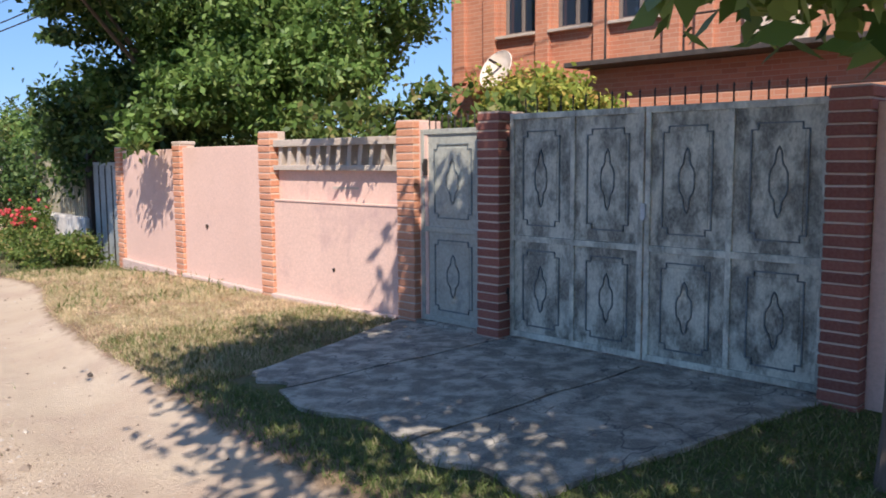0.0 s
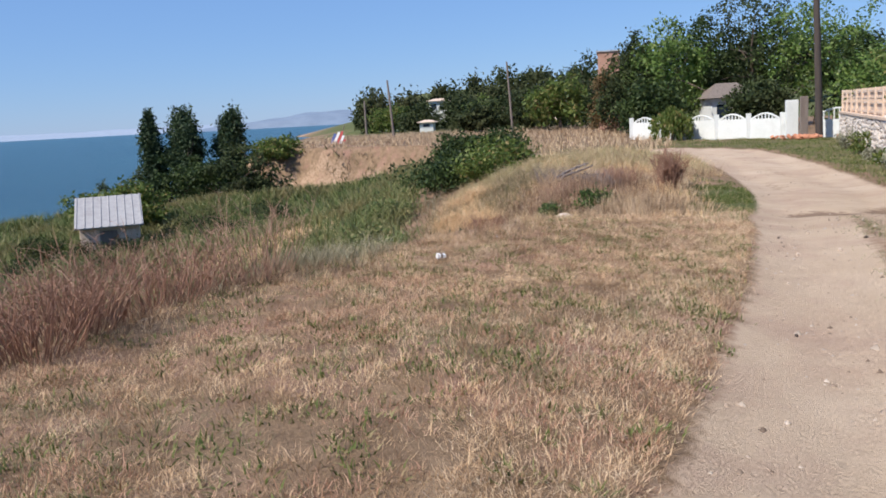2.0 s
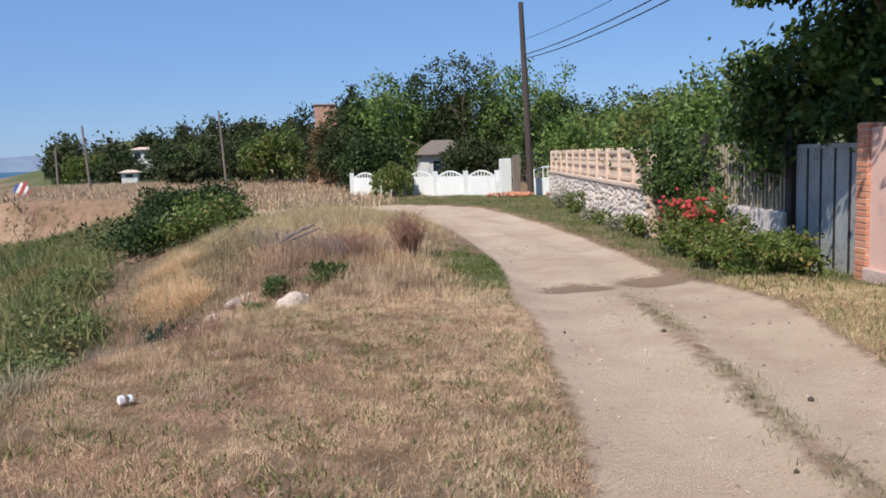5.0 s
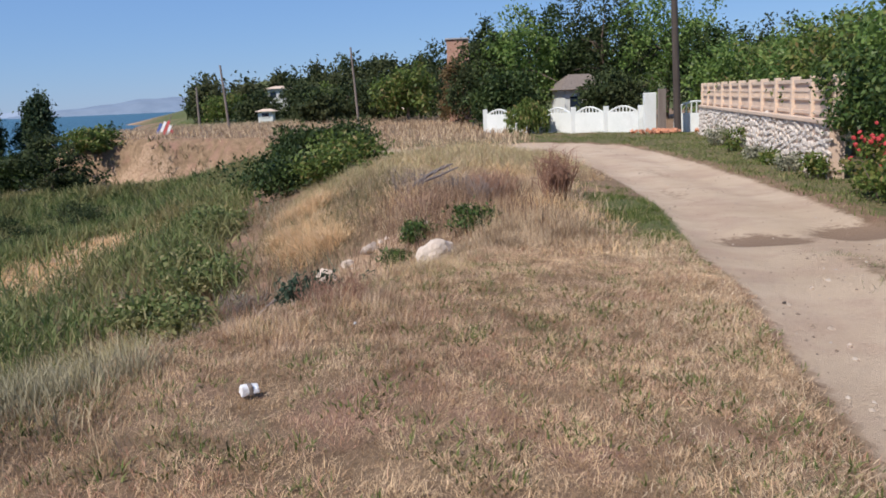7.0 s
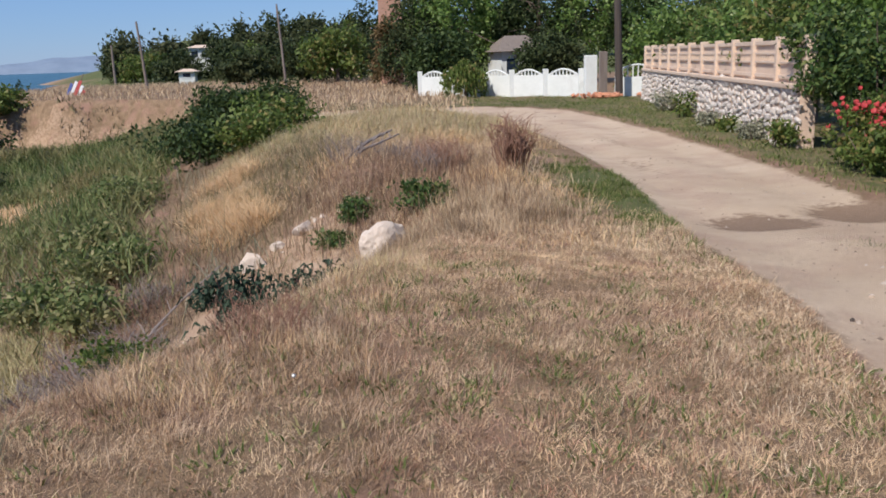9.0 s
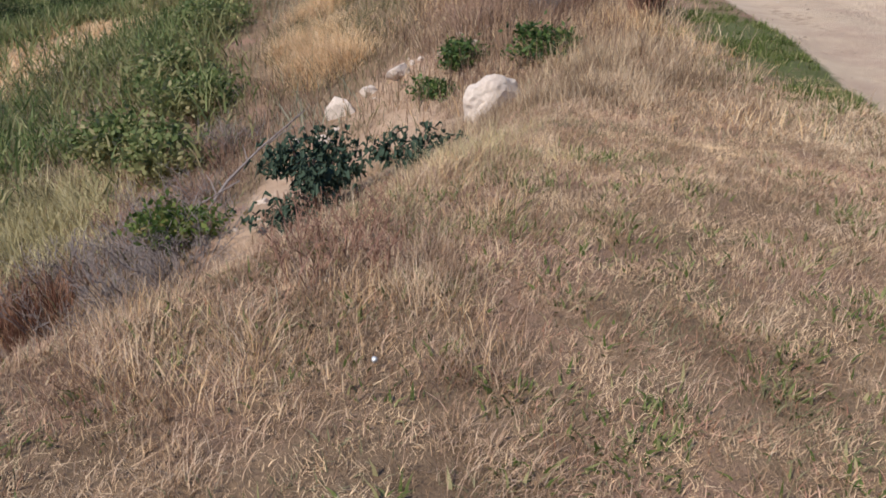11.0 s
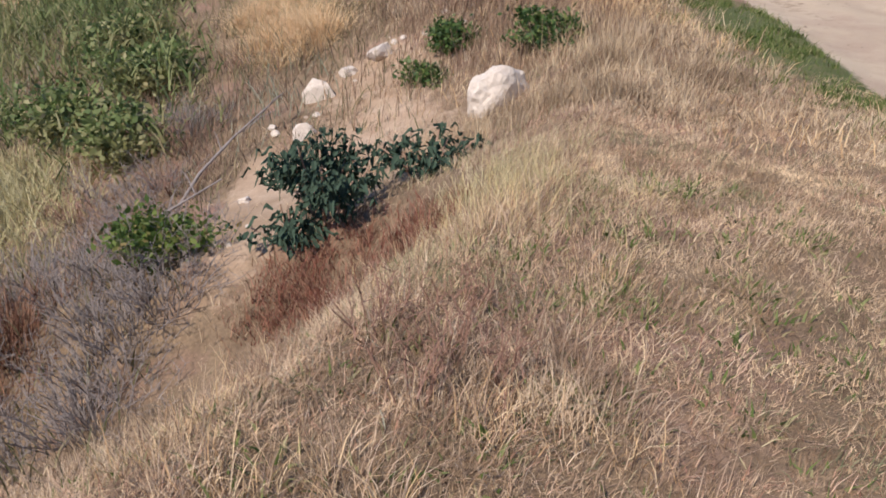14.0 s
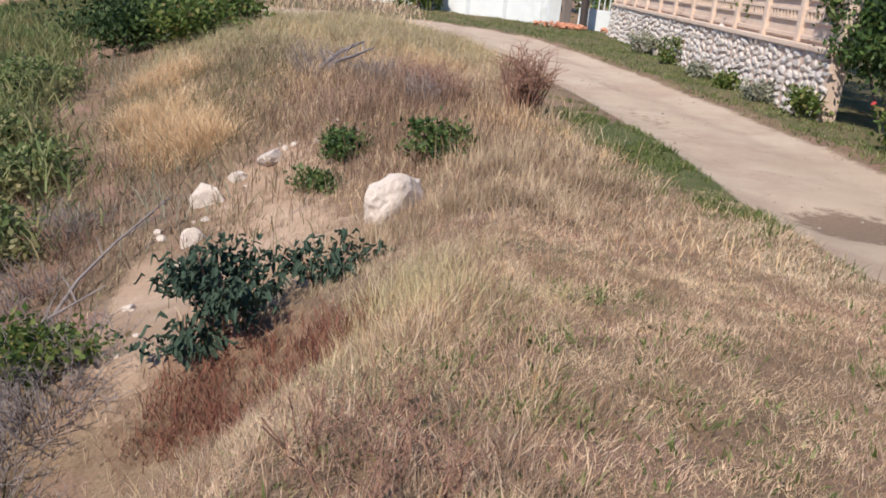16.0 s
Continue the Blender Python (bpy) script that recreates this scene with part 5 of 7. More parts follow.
def tree(name, at, trunk_h, trunk_r, blobs, n, size, mat, label, seed, group="", limbs=7, clump=0.35, clumps=60, shell=0.75, bark=M_BARK, droop=0.3, category="tree"):
    """A tapered trunk with limbs into the crown, and a crown of single leaves; blobs are given from the tree's foot."""
    r = random.Random(seed)
    root = empty(name, at)
    bm = bmesh.new()
    bend = (r.uniform(-0.1, 0.1) * trunk_h, r.uniform(-0.1, 0.1) * trunk_h)
    spine = [(bend[0] * f, bend[1] * f, -0.25 + (trunk_h + 0.25) * f) for f in (0, 0.15, 0.45, 0.75, 1.0)]
    limb(bm, spine, [trunk_r * 1.35, trunk_r, trunk_r * 0.85, trunk_r * 0.7, trunk_r * 0.5], 9)
    part("trunk", bm, bark, root)
    bm = bmesh.new()
    large = [b for b in blobs if b[2] >= 0.6]
    for k in range(limbs):
        c, rad, _ = large[k % len(large)]
        s = Vector(spine[3 + k % 2])
        e = Vector(c) + Vector([r.uniform(-0.7, 0.7) * q for q in rad])
        m1 = s.lerp(e, 0.45) + Vector((r.uniform(-0.1, 0.1), r.uniform(-0.1, 0.1), 0.12)) * trunk_h * 0.4
        limb(bm, [s, m1, e], [trunk_r * 0.45, trunk_r * 0.28, trunk_r * 0.08], 6)
    part("branchwork", bm, bark, root)
    v, f = leaves(blobs, n, size, seed, clump, clumps, shell, droop)
    crown = fast_mesh("crown", v, f, mat, root)
    tagged(root, label, category, group)
    return root


def shrub(name, at, blobs, n, size, mat, label, seed, clump=0.18, clumps=40, shell=0.7, stems=9, category="shrub", group=""):
    r = random.Random(seed)
    root = empty(name, at)
    bm = bmesh.new()
    large = [b for b in blobs if b[2] >= 0.6]
    for k in range(stems):
        c, rad, _ = large[k % len(large)]
        e = Vector(c) + Vector([r.uniform(-0.7, 0.7) * q for q in rad])
        s = Vector((e.x * 0.35 + r.uniform(-0.05, 0.05), e.y * 0.35, -0.25))
        limb(bm, [s, s.lerp(e, 0.5) + Vector((0, 0, 0.1)), e], [0.02, 0.013, 0.005], 5)
    part("stem_clump", bm, M_BARK, root)
    v, f = leaves(blobs, n, size, seed, clump, clumps, shell)
    fast_mesh("leaves", v, f, mat, root)
    tagged(root, label, category, group)
    return root


def foot(x, y, sink=0.03):
    return (x, y, float(land(x, y)) - sink)


build_grass()
build_reeds()

# trees of the garden behind the pink wall
tree("walnut_tree", foot(9.2, 12.9), 3.0, 0.2, [((0, 0, 4.2), (2.5, 2.6, 1.9), 5), ((-1.6, -1.4, 3.0), (1.5, 1.6, 1.0), 2), ((-1.5, 1.8, 3.0), (1.8, 2.0, 1.2), 2), ((0.4, -1.2, 5.6), (1.8, 1.7, 1.5), 2), ((-0.8, 2.2, 4.8), (1.8, 2.0, 1.5), 2), ((-3.95, -1.5, 2.1), (0.15, 0.45, 0.22), 0.12), ((-2.7, -0.6, 2.7), (1.0, 1.4, 0.4), 0.7)],
     64000, 0.135, M_LEAF, "large walnut tree with dark green leaves behind the pink wall", 51, clump=0.21, clumps=300, limbs=14)
# the two high blobs are unseen canopy, added to shade the grey fence
tree("walnut_tree", foot(8.2, 15.5), 2.6, 0.16, [((0, 0, 3.6), (2.2, 2.2, 1.8), 4), ((-1.2, 1.0, 2.4), (1.5, 1.6, 1.1), 2), ((0.3, -1.0, 4.9), (1.6, 1.6, 1.2), 2), ((-1.5, -1.4, 2.55), (0.9, 1.2, 0.6), 1.4), ((-3.6, -2.7, 5.0), (1.2, 1.6, 0.45), 3.2), ((-1.9, -0.6, 4.8), (1.2, 2.2, 0.6), 2.5)],
     46000, 0.145, M_LEAF_SHADED, "walnut tree leaning over the grey metal fence", 52, clump=0.24, clumps=330, limbs=14)
shrub("garden_shrub", foot(6.9, 6.9), [((-1.62, 0.0, 2.05), (0.12, 0.7, 0.2), 0.18), ((0, 0, 1.9), (0.8, 1.5, 0.55), 3), ((0.3, 1.3, 1.6), (0.7, 1.1, 0.7), 2), ((0.2, -0.6, 1.3), (0.7, 1.0, 0.9), 2)], 9000, 0.12, M_LEAF_BUSH, "green garden shrub rising over the balustrade", 53, clumps=90, stems=14)
shrub("yellow_vine", foot(8.2, 6.3), [((0, 0, 2.2), (0.4, 0.85, 0.3), 3), ((0.2, 0.2, 1.4), (0.4, 0.9, 0.8), 1), ((0.2, 0.3, 2.5), (0.3, 0.35, 0.2), 1)], 6000, 0.09, M_LEAF_YELLOW, "yellowing vine over the yard behind the gate", 54, clumps=80, clump=0.12, stems=14)
shrub("yellow_vine", foot(11.9, 10.2), [((0, 0, 2.7), (0.3, 0.7, 0.5), 3), ((0, 0.1, 1.8), (0.35, 1.0, 1.4), 2)], 3500, 0.10, M_LEAF_YELLOW, "yellowing vine climbing the brick house", 55, clumps=50, clump=0.14, stems=8)
# the tree by the roadside whose shade lies on the apron
tree("roadside_tree", foot(4.35, 1.25), 3.6, 0.11, [((-2.6, -0.8, 4.1), (2.0, 2.1, 0.9), 4), ((-0.8, -1.6, 4.6), (2.0, 2.0, 1.2), 4), ((-2.8, 1.0, 3.9), (1.0, 1.2, 0.6), 2), ((-3.15, 1.6, 4.2), (0.9, 0.8, 0.5), 1.3), ((-3.35, 0.45, 3.9), (0.85, 0.9, 0.5), 1.4), ((-0.9, -0.2, 4.1), (1.5, 1.5, 0.8), 5), ((-2.5, -2.7, 4.3), (1.9, 1.6, 0.9), 3), ((-1.15, 1.65, 4.2), (1.0, 0.9, 0.6), 1.8), ((0.5, 0.9, 3.9), (1.5, 1.6, 0.6), 3.5), ((-0.2, 0.2, 3.4), (1.0, 1.0, 0.4), 2), ((-0.95, -0.3, 2.5), (0.55, 0.4, 0.3), 0.5), ((-1.05, 0.12, 2.42), (0.42, 0.3, 0.16), 0.5)],
     46000, 0.16, M_LEAF, "leafy tree at the roadside overhanging the track", 56, clump=0.26, clumps=320, limbs=12)


# ---- beyond the pink wall: grey sheet fence, lath fence, stone wall ----
def along(p, q, t, off=0.0):
    """A place on the line p-q, off metres to its left."""
    ux, uy = q[0] - p[0], q[1] - p[1]
    L = math.hypot(ux, uy)
    return (p[0] + ux * t - uy / L * off, p[1] + uy * t + ux / L * off)


def run_box(root, name, p, q, z0, z1, thick, mat, bevel=0.01, off=0.0, label=""):
    """A straight length of wall between two places in plan."""
    L = math.hypot(q[0] - p[0], q[1] - p[1])
    m = Matrix.Translation((p[0], p[1], 0)) @ Matrix.Rotation(math.atan2(q[1] - p[1], q[0] - p[0]), 4, 'Z')
    bm = box((0, off - thick / 2, z0), (L, off + thick / 2, z1), bevel)
    bm.transform(m)
    return part(name, bm, mat, root, label)


root = empty("grey_metal_fence")
for k in range(5):
    p, q = along((6.14, 13.75), (6.5, 16.0), k / 5 + 0.004), along((6.14, 13.75), (6.5, 16.0), (k + 1) / 5 - 0.004)
    run_box(root, "sheet", p, q, -0.3, 1.55, 0.03, M_GREYWALL, 0.004)
    bm = bmesh.new()
    rod(bm, (*p, -0.3), (*p, 1.62), 0.035)
    part("post", bm, M_IRON, root)
run_box(root, "rail", (6.12, 13.75), (6.48, 16.0), 1.54, 1.60, 0.05, M_GREYWALL, 0.004)
tagged(root, "blue-grey sheet metal fence in the shade", "fence")

root = empty("lath_fence")
run_box(root, "stone_base", (6.5, 16.1), (6.75, 19.6), -0.5, 0.55, 0.35, M_STONE, 0.04)
run_box(root, "rail", (6.5, 16.1), (6.75, 19.6), 0.7, 0.76, 0.04, M_LATTICE, 0.004)
run_box(root, "rail", (6.5, 16.1), (6.75, 19.6), 1.45, 1.51, 0.04, M_LATTICE, 0.004)
for k in range(26):
    x, y = along((6.46, 16.15), (6.71, 19.55), k / 25)
    part("lath", box((x - 0.012, y - 0.03, 0.56), (x + 0.012, y + 0.03, 1.62 + 0.05 * math.sin(3 * k)), 0.003), M_LATTICE, root)
for t in (0, 1):
    x, y = along((6.5, 16.1), (6.75, 19.6), t)
    part("post", box((x - 0.09, y - 0.09, -0.5), (x + 0.09, y + 0.09, 1.85), 0.01), M_IRON, root)
tagged(root, "old lath fence on a pale stone base", "fence")


def build_stone_wall():
    p, q = (6.72, 22.3), (9.85, 41.8)
    root = empty("stone_wall")
    run_box(root, "core", p, q, -0.9, 0.66, 0.30, M_MORTAR, 0.02)
    L = math.hypot(q[0] - p[0], q[1] - p[1])
    turn = math.atan2(q[1] - p[1], q[0] - p[0])
    r = random.Random(8)
    made = []
    for k in range(5):
        bm = bmesh.new()
        bmesh.ops.create_icosphere(bm, subdivisions=1, radius=0.5)
        for v in bm.verts:
            v.co *= r.uniform(0.75, 1.15)
        me = bpy.data.meshes.new("stone")
        bm.to_mesh(me)
        bm.free()
        me.materials.append(M_STONE)
        made.append(me)
    m = Matrix.Translation((p[0], p[1], 0)) @ Matrix.Rotation(turn, 4, 'Z')
    s, count, rest = 0.0, 0, bmesh.new()
    while s < L:
        w = r.uniform(0.22, 0.42)
        z = -0.75
        while z < 0.60:
            h = r.uniform(0.11, 0.22)
            g = m @ Matrix.LocRotScale((s + w / 2 + r.uniform(-0.09, 0.09), 0.145, z + h / 2), Euler((r.uniform(-0.4, 0.4), r.uniform(-0.35, 0.35), r.uniform(-0.3, 0.3))), (w * 1.05, 0.13, h * 1.08))
            if count < 300:
                ob = new("stone", made[r.randrange(5)])
                ob.parent = root
                ob.matrix_local = g
            else:
                i = len(rest.verts)
                rest.from_mesh(made[r.randrange(5)])
                rest.verts.ensure_lookup_table()
                for v in rest.verts[i:]:
                    v.co = g @ v.co
            count += 1
            z += h
        s += w * 0.86
    tagged(part("rubble_stones", rest, M_STONE, root), kind="stuff")
    run_box(root, "coping", p, q, 0.66, 0.76, 0.42, M_CREAM, 0.02, 0.02)
    run_box(root, "panel_back", p, q, 0.76, 1.52, 0.07, M_CREAM, 0.01)
    n = 11
    for k in range(n + 1):
        x, y = along(p, q, k / n)
        bm = box((-0.09, -0.1, 0.76), (0.09, 0.12, 1.66), 0.015)
        bm.transform(Matrix.Translation((x, y, 0)) @ Matrix.Rotation(turn, 4, 'Z'))
        part("pier", bm, M_CREAM, root)
        if k < n:
            a, b = along(p, q, (k + 0.08) / n), along(p, q, (k + 0.92) / n)
            for z, h in ((0.82, 0.08), (1.12, 0.05), (1.30, 0.05), (1.50, 0.09)):
                run_box(root, "rib", a, b, z, z + h, 0.05, M_CREAM, 0.008, 0.062)
            for j in range(9):
                c = along(p, q, (k + 0.12 + 0.76 * j / 8) / n, 0.058)
                bm = box((-0.035, -0.02, 1.17), (0.035, 0.02, 1.30), 0.006)
                bm.transform(Matrix.Translation((*c, 0)) @ Matrix.Rotation(turn, 4, 'Z'))
                part("baluster", bm, M_CREAM, root)
    tagged(root, "pale rubble stone wall topped with ornate cream concrete panels", "wall", kind="structure")


build_stone_wall()


def build_white_fence():
    p, q = (0.9, 51.5), (8.0, 45.6)
    root = empty("white_fence")
    n = 5
    for k in range(n):
        a, b = along(p, q, k / n), along(p, q, (k + 1) / n)
        run_box(root, "panel", along(p, q, (k + 0.06) / n), along(p, q, (k + 0.94) / n), -0.9, 0.50, 0.09, M_WHITE, 0.01)
        L = math.hypot(b[0] - a[0], b[1] - a[1])
        bm = bmesh.new()
        limb(bm, [(*along(a, b, 0.1 + 0.8 * j / 12), 0.50 + 0.26 * math.sin(math.pi * j / 12)) for j in range(13)], [0.05] * 13, 6)
        part("arch", bm, M_WHITE, root)
        for j in range(1, 8):
            x, y = along(a, b, 0.1 + 0.8 * j / 8)
            bm = bmesh.new()
            rod(bm, (x, y, 0.49), (x, y, 0.50 + 0.25 * math.sin(math.pi * j / 8)), 0.035, 0.035, 6)
            part("bar", bm, M_WHITE, root)
    for k in range(n + 1):
        x, y = along(p, q, k / n)
        part("post", box((x - 0.12, y - 0.12, -0.9), (x + 0.12, y + 0.12, 0.78), 0.02), M_WHITE, root)
    tagged(root, "whitewashed concrete fence with arched openwork tops", "fence")
    for n, (x, y, s, h, mat) in enumerate(((8.35, 45.3, 0.28, 1.35, M_WHITE), (8.85, 45.0, 0.18, 1.5, M_GREYPOLE))):
        ob = link_bm("gate_post", box((x - s, y - s * 0.6, -0.8), (x + s, y + s * 0.6, h), 0.03), mat)
        tagged(ob, "square whitewashed gate post" if mat is M_WHITE else "square grey-brown gate post", "gate post", "gate posts")
    root = empty("white_wicket")
    a, b = (9.4, 45.0), (11.3, 44.2)
    run_box(root, "panel", a, b, -0.7, 0.35, 0.06, M_WHITE, 0.01)
    for j in range(9):
        x, y = along(a, b, (j + 0.5) / 9)
        bm = bmesh.new()
        rod(bm, (x, y, 0.34), (x, y, 0.62 + 0.25 * math.sin(math.pi * (j + 0.5) / 9)), 0.03, 0.03, 6)
        part("bar", bm, M_WHITE, root)
    bm = bmesh.new()
    limb(bm, [(*along(a, b, j / 12), 0.55 + 0.33 * math.sin(math.pi * j / 12)) for j in range(13)], [0.045] * 13, 6)
    part("arch", bm, M_WHITE, root)
    tagged(root, "low white arched wicket gate", "gate")
    # heap of broken red bricks by the post
    r = random.Random(3)
    for k in range(34):
        ob = new("broken_brick", BRICK_A)
        x, y = 8.6 + r.gauss(0, 0.8), 43.6 + r.gauss(0, 0.25)
        ob.matrix_world = Matrix.LocRotScale((x, y, float(land(x, y)) + 0.07 + 0.12 * r.random()), Euler((r.uniform(-.5, .5), r.uniform(-.5, .5), r.uniform(0, 3))), (1.2, 0.9, 1.6))
        tagged(ob, "broken red brick in a heap by the gate post", "brick", "heap of bricks")


build_white_fence()


def utility_pole(at, h, r, mat, lean, label, arms=0, top_iron=False):
    root = empty("utility_pole", at)
    bm = bmesh.new()
    limb(bm, [(0, 0, -0.5), (lean[0] * 0.5, lean[1] * 0.5, h * 0.5), (lean[0], lean[1], h)], [r * 1.15, r, r * 0.75], 10)
    part("shaft", bm, mat, root)
    for k in range(arms):
        bm = box((-0.55, -0.05, -0.05), (0.55, 0.05, 0.05), 0.008, m=Matrix.Translation((lean[0], lean[1], h - 0.35 - 0.45 * k)))
        part("crossarm", bm, mat, root)
        for x in (-0.45, 0.45):
            bm = bmesh.new()
            rod(bm, (lean[0] + x, lean[1], h - 0.31 - 0.45 * k), (lean[0] + x, lean[1], h - 0.17 - 0.45 * k), 0.035, 0.03)
            part("insulator", bm, M_PAPER, root)
    tagged(root, label, "utility pole")
    return root


utility_pole((9.35, 44.0, -0.55), 9.3, 0.15, M_POLE, (-0.35, 0, 0), "dark tarred timber utility pole beside the white fence")
utility_pole((-19.4, 75.9, -0.4), 5.3, 0.10, M_GREYPOLE, (-0.35, 0, 0), "grey timber pole leaning on the bluff")
utility_pole((-7.4, 64.9, -0.4), 5.6, 0.08, M_GREYPOLE, (-0.3, 0, 0), "grey timber pole before the woods")
utility_pole((-26.8, 92.6, 0.0), 3.6, 0.12, M_GREYPOLE, (0, 0, 0), "grey timber pole with a brace on the bluff")
bm = bmesh.new()
limb(bm, [(-25.2, 92.8, -0.2), (-26.0, 92.7, 1.6), (-26.75, 92.6, 3.2)], [0.1, 0.09, 0.08], 8)
part("brace", bm, M_GREYPOLE, [o for o in bpy.data.objects if o.name.startswith("utility_pole") and not o.parent][-1])


def cable(a, b, sag, r=0.02):
    bm = bmesh.new()
    pts = []
    for k in range(15):
        f = k / 14
        p = Vector(a).lerp(Vector(b), f)
        pts.append(p - Vector((0, 0, sag * 4 * f * (1 - f))))
    limb(bm, pts, [r] * 15, 5)
    ob = link_bm("overhead_cable", bm, M_CABLE)
    tagged(ob, "black overhead cable running from the pole", "cable", "overhead cables")


cable((9.15, 44.0, 6.3), (9.5, 2.0, 8.2), 1.0, 0.022)
cable((9.1, 44.0, 7.0), (10.2, 2.0, 9.0), 1.0, 0.012)
cable((9.15, 44.0, 6.1), (9.0, 2.0, 7.6), 1.0, 0.022)


def cottage(name, at, turn, w, d, h, roof_h, label, wall=M_WHITE, roof=M_SLATE, n_win=2):
    root = empty(name, at, turn)
    part("wall", box((-w / 2, -d / 2, -0.8), (w / 2, d / 2, h), 0.02), wall, root)
    bm = bmesh.new()
    e = 0.35
    c = [bm.verts.new(v) for v in ((-w / 2 - e, -d / 2 - e, h - 0.02), (w / 2 + e, -d / 2 - e, h - 0.02), (w / 2 + e, d / 2 + e, h - 0.02), (-w / 2 - e, d / 2 + e, h - 0.02), (-w / 4, 0, h + roof_h), (w / 4, 0, h + roof_h))]
    for f in ((0, 1, 5, 4), (1, 2, 5), (2, 3, 4, 5), (3, 0, 4), (3, 2, 1, 0)):
        bm.faces.new([c[i] for i in f])
    part("roof", bm, roof, root)
    for k in range(n_win):
        x = -w / 2 + w * (k + 0.5) / n_win
        win = part("window", box((x - 0.35, -d / 2 - 0.02, h * 0.4), (x + 0.35, -d / 2 - 0.005, h * 0.8)), M_GLASS, root)
        part("window_frame", box((x - 0.42, -d / 2 - 0.05, h * 0.4 - 0.08), (x + 0.42, -d / 2 - 0.021, h * 0.4), 0.005), M_WHITE, win)
    tagged(root, label, "house")
    return root


cottage("white_cottage", (7.0, 58.2, -0.5), 8, 2.6, 3, 2.2, 0.9, "small white cottage with a grey slate roof among trees", roof=M_GREYPOLE)
cottage("far_house", (-20.5, 103.5, 1.6), 5, 2.2, 3, 1.7, 0.3, "far small white house on the hillside", roof=M_CREAM)
cottage("far_house", (-19.8, 92.6, 0.0), 5, 1.5, 2, 0.9, 0.25, "low far white house on the bluff", roof=M_CREAM, n_win=1)


def build_tower():
    root = empty("brick_tower", (-0.3, 66, -0.4))
    part("wall", box((-0.75, 0, -0.5), (0.8, 3, 5.9), 0.02), M_FADED, root)
    for z in (1.5,):
        win = part("window", box((-0.4, -0.02, z), (0.3, -0.005, z + 1.0)), M_GLASS, root)
        part("sill", box((-0.46, -0.1, z - 0.08), (0.36, -0.001, z - 0.001), 0.01), M_CONCRETE, win)
    part("roof", box((-0.85, -0.1, 5.9), (0.9, 3.1, 6.0), 0.02), M_SLATE, root)
    tagged(root, "tall unfinished orange brick building above the trees", "building")


build_tower()


def build_shed():
    """The shed on the slope above the shore, under a grey slate lean-to roof."""
    root = empty("shore_shed", (-26.2, 41.0, -4.7), 31)
    part("wall", box((-1.45, -1.2, -0.8), (1.45, 1.2, 1.55), 0.02), M_CREAM, root)
    m = Matrix.Translation((0, -0.05, 2.2)) @ Matrix.Rotation(radians(24), 4, 'X')
    part("roof", box((-1.65, -1.7, -0.04), (1.65, 1.6, 0.04), 0.01, m=m), M_SLATE, root, "pale weathered slate roof")
    for k in range(9):
        bm = bmesh.new()
        x = -1.55 + k * 0.39
        a, b = m @ Vector((x, -1.69, 0.05)), m @ Vector((x, 1.59, 0.05))
        rod(bm, a, b, 0.03, 0.03, 6)
        part("roof_rib", bm, M_SLATE, root)
    part("door", box((-0.5, -1.24, -0.4), (0.35, -1.205, 1.3), 0.01), M_GREYPOLE, root)
    part("gable", box((-1.45, 0.4, 1.55), (1.45, 1.2, 2.35), 0.02), M_CREAM, root)
    tagged(root, "small shed with a pale slate roof above the shore", "shed")


build_shed()
cottage("shore_house", (-33.5, 69, -5.9), 25, 4.5, 3.5, 2.6, 0.5, "white shore house behind the poplars")
ob = link_bm("shore_slab", box((-1.4, -0.5, -0.3), (1.4, 0.5, 0.05), 0.03, m=Matrix.Translation((-41.5, 57, float(land(-41.5, 57)) + 0.1)) @ Matrix.Rotation(radians(25), 4, 'Z')), M_CONCRETE)
tagged(ob, "pale concrete slab on the shore", "slab")


def build_hoarding():
    """White, red and blue striped cloth on stakes at the bluff."""
    root = empty("striped_windbreak", (-21.0, 63.6, float(land(-21.0, 63.6))))
    for k, (mat, x0, h) in enumerate(((M_BLUEPRINT, -0.5, 0.9), (M_PAPER, -0.2, 1.2), (M_REDPRINT, 0.1, 1.4), (M_PAPER, 0.4, 1.1), (M_REDPRINT, 0.7, 0.8))):
        m = Matrix.Rotation(radians(28), 4, 'Y')
        part("cloth_stripe", box((0.7 * x0, -0.03 + 0.012 * k, -0.35), (0.7 * x0 + 0.18, 0.0 + 0.012 * k, 0.8 * h), 0.004, m=m), mat, root)
    bm = bmesh.new()
    rod(bm, (0.1, 0.08, -0.3), (0.85, 0.08, 1.35), 0.03)
    part("stake", bm, M_GREYPOLE, root)
    tagged(root, "white, red and blue striped cloth on stakes at the bluff", "windbreak")


build_hoarding()

# ---- trees and shrubs of the distance ----
for k, (x, y, top, w) in enumerate(((-35.4, 62.0, 2.6, 0.95), (-33.3, 63.2, 2.9, 1.25), (-32.5, 62.6, 1.9, 1.2), (-30.0, 64.8, 2.5, 1.1))):
    b = float(land(x, y))
    H = top - b
    tree("poplar", (x, y, b), H * 0.85, 0.16, [((0.12 * w * math.sin(5 * f + k), 0, H * f), (w * g, w * g, H * 0.13), g) for f, g in ((0.22, 1.15), (0.36, 1.3), (0.50, 1.15 + 0.15 * math.sin(3 * k)), (0.63, 1.15), (0.75, 0.95 + 0.15 * math.sin(5 * k)), (0.86, 0.8), (0.94, 0.5))], 15000, 0.24, M_LEAF_POPLAR, "tall narrow dark green poplar near the shore", 60 + k, "poplars", 8, 0.28, 190, 0.59)
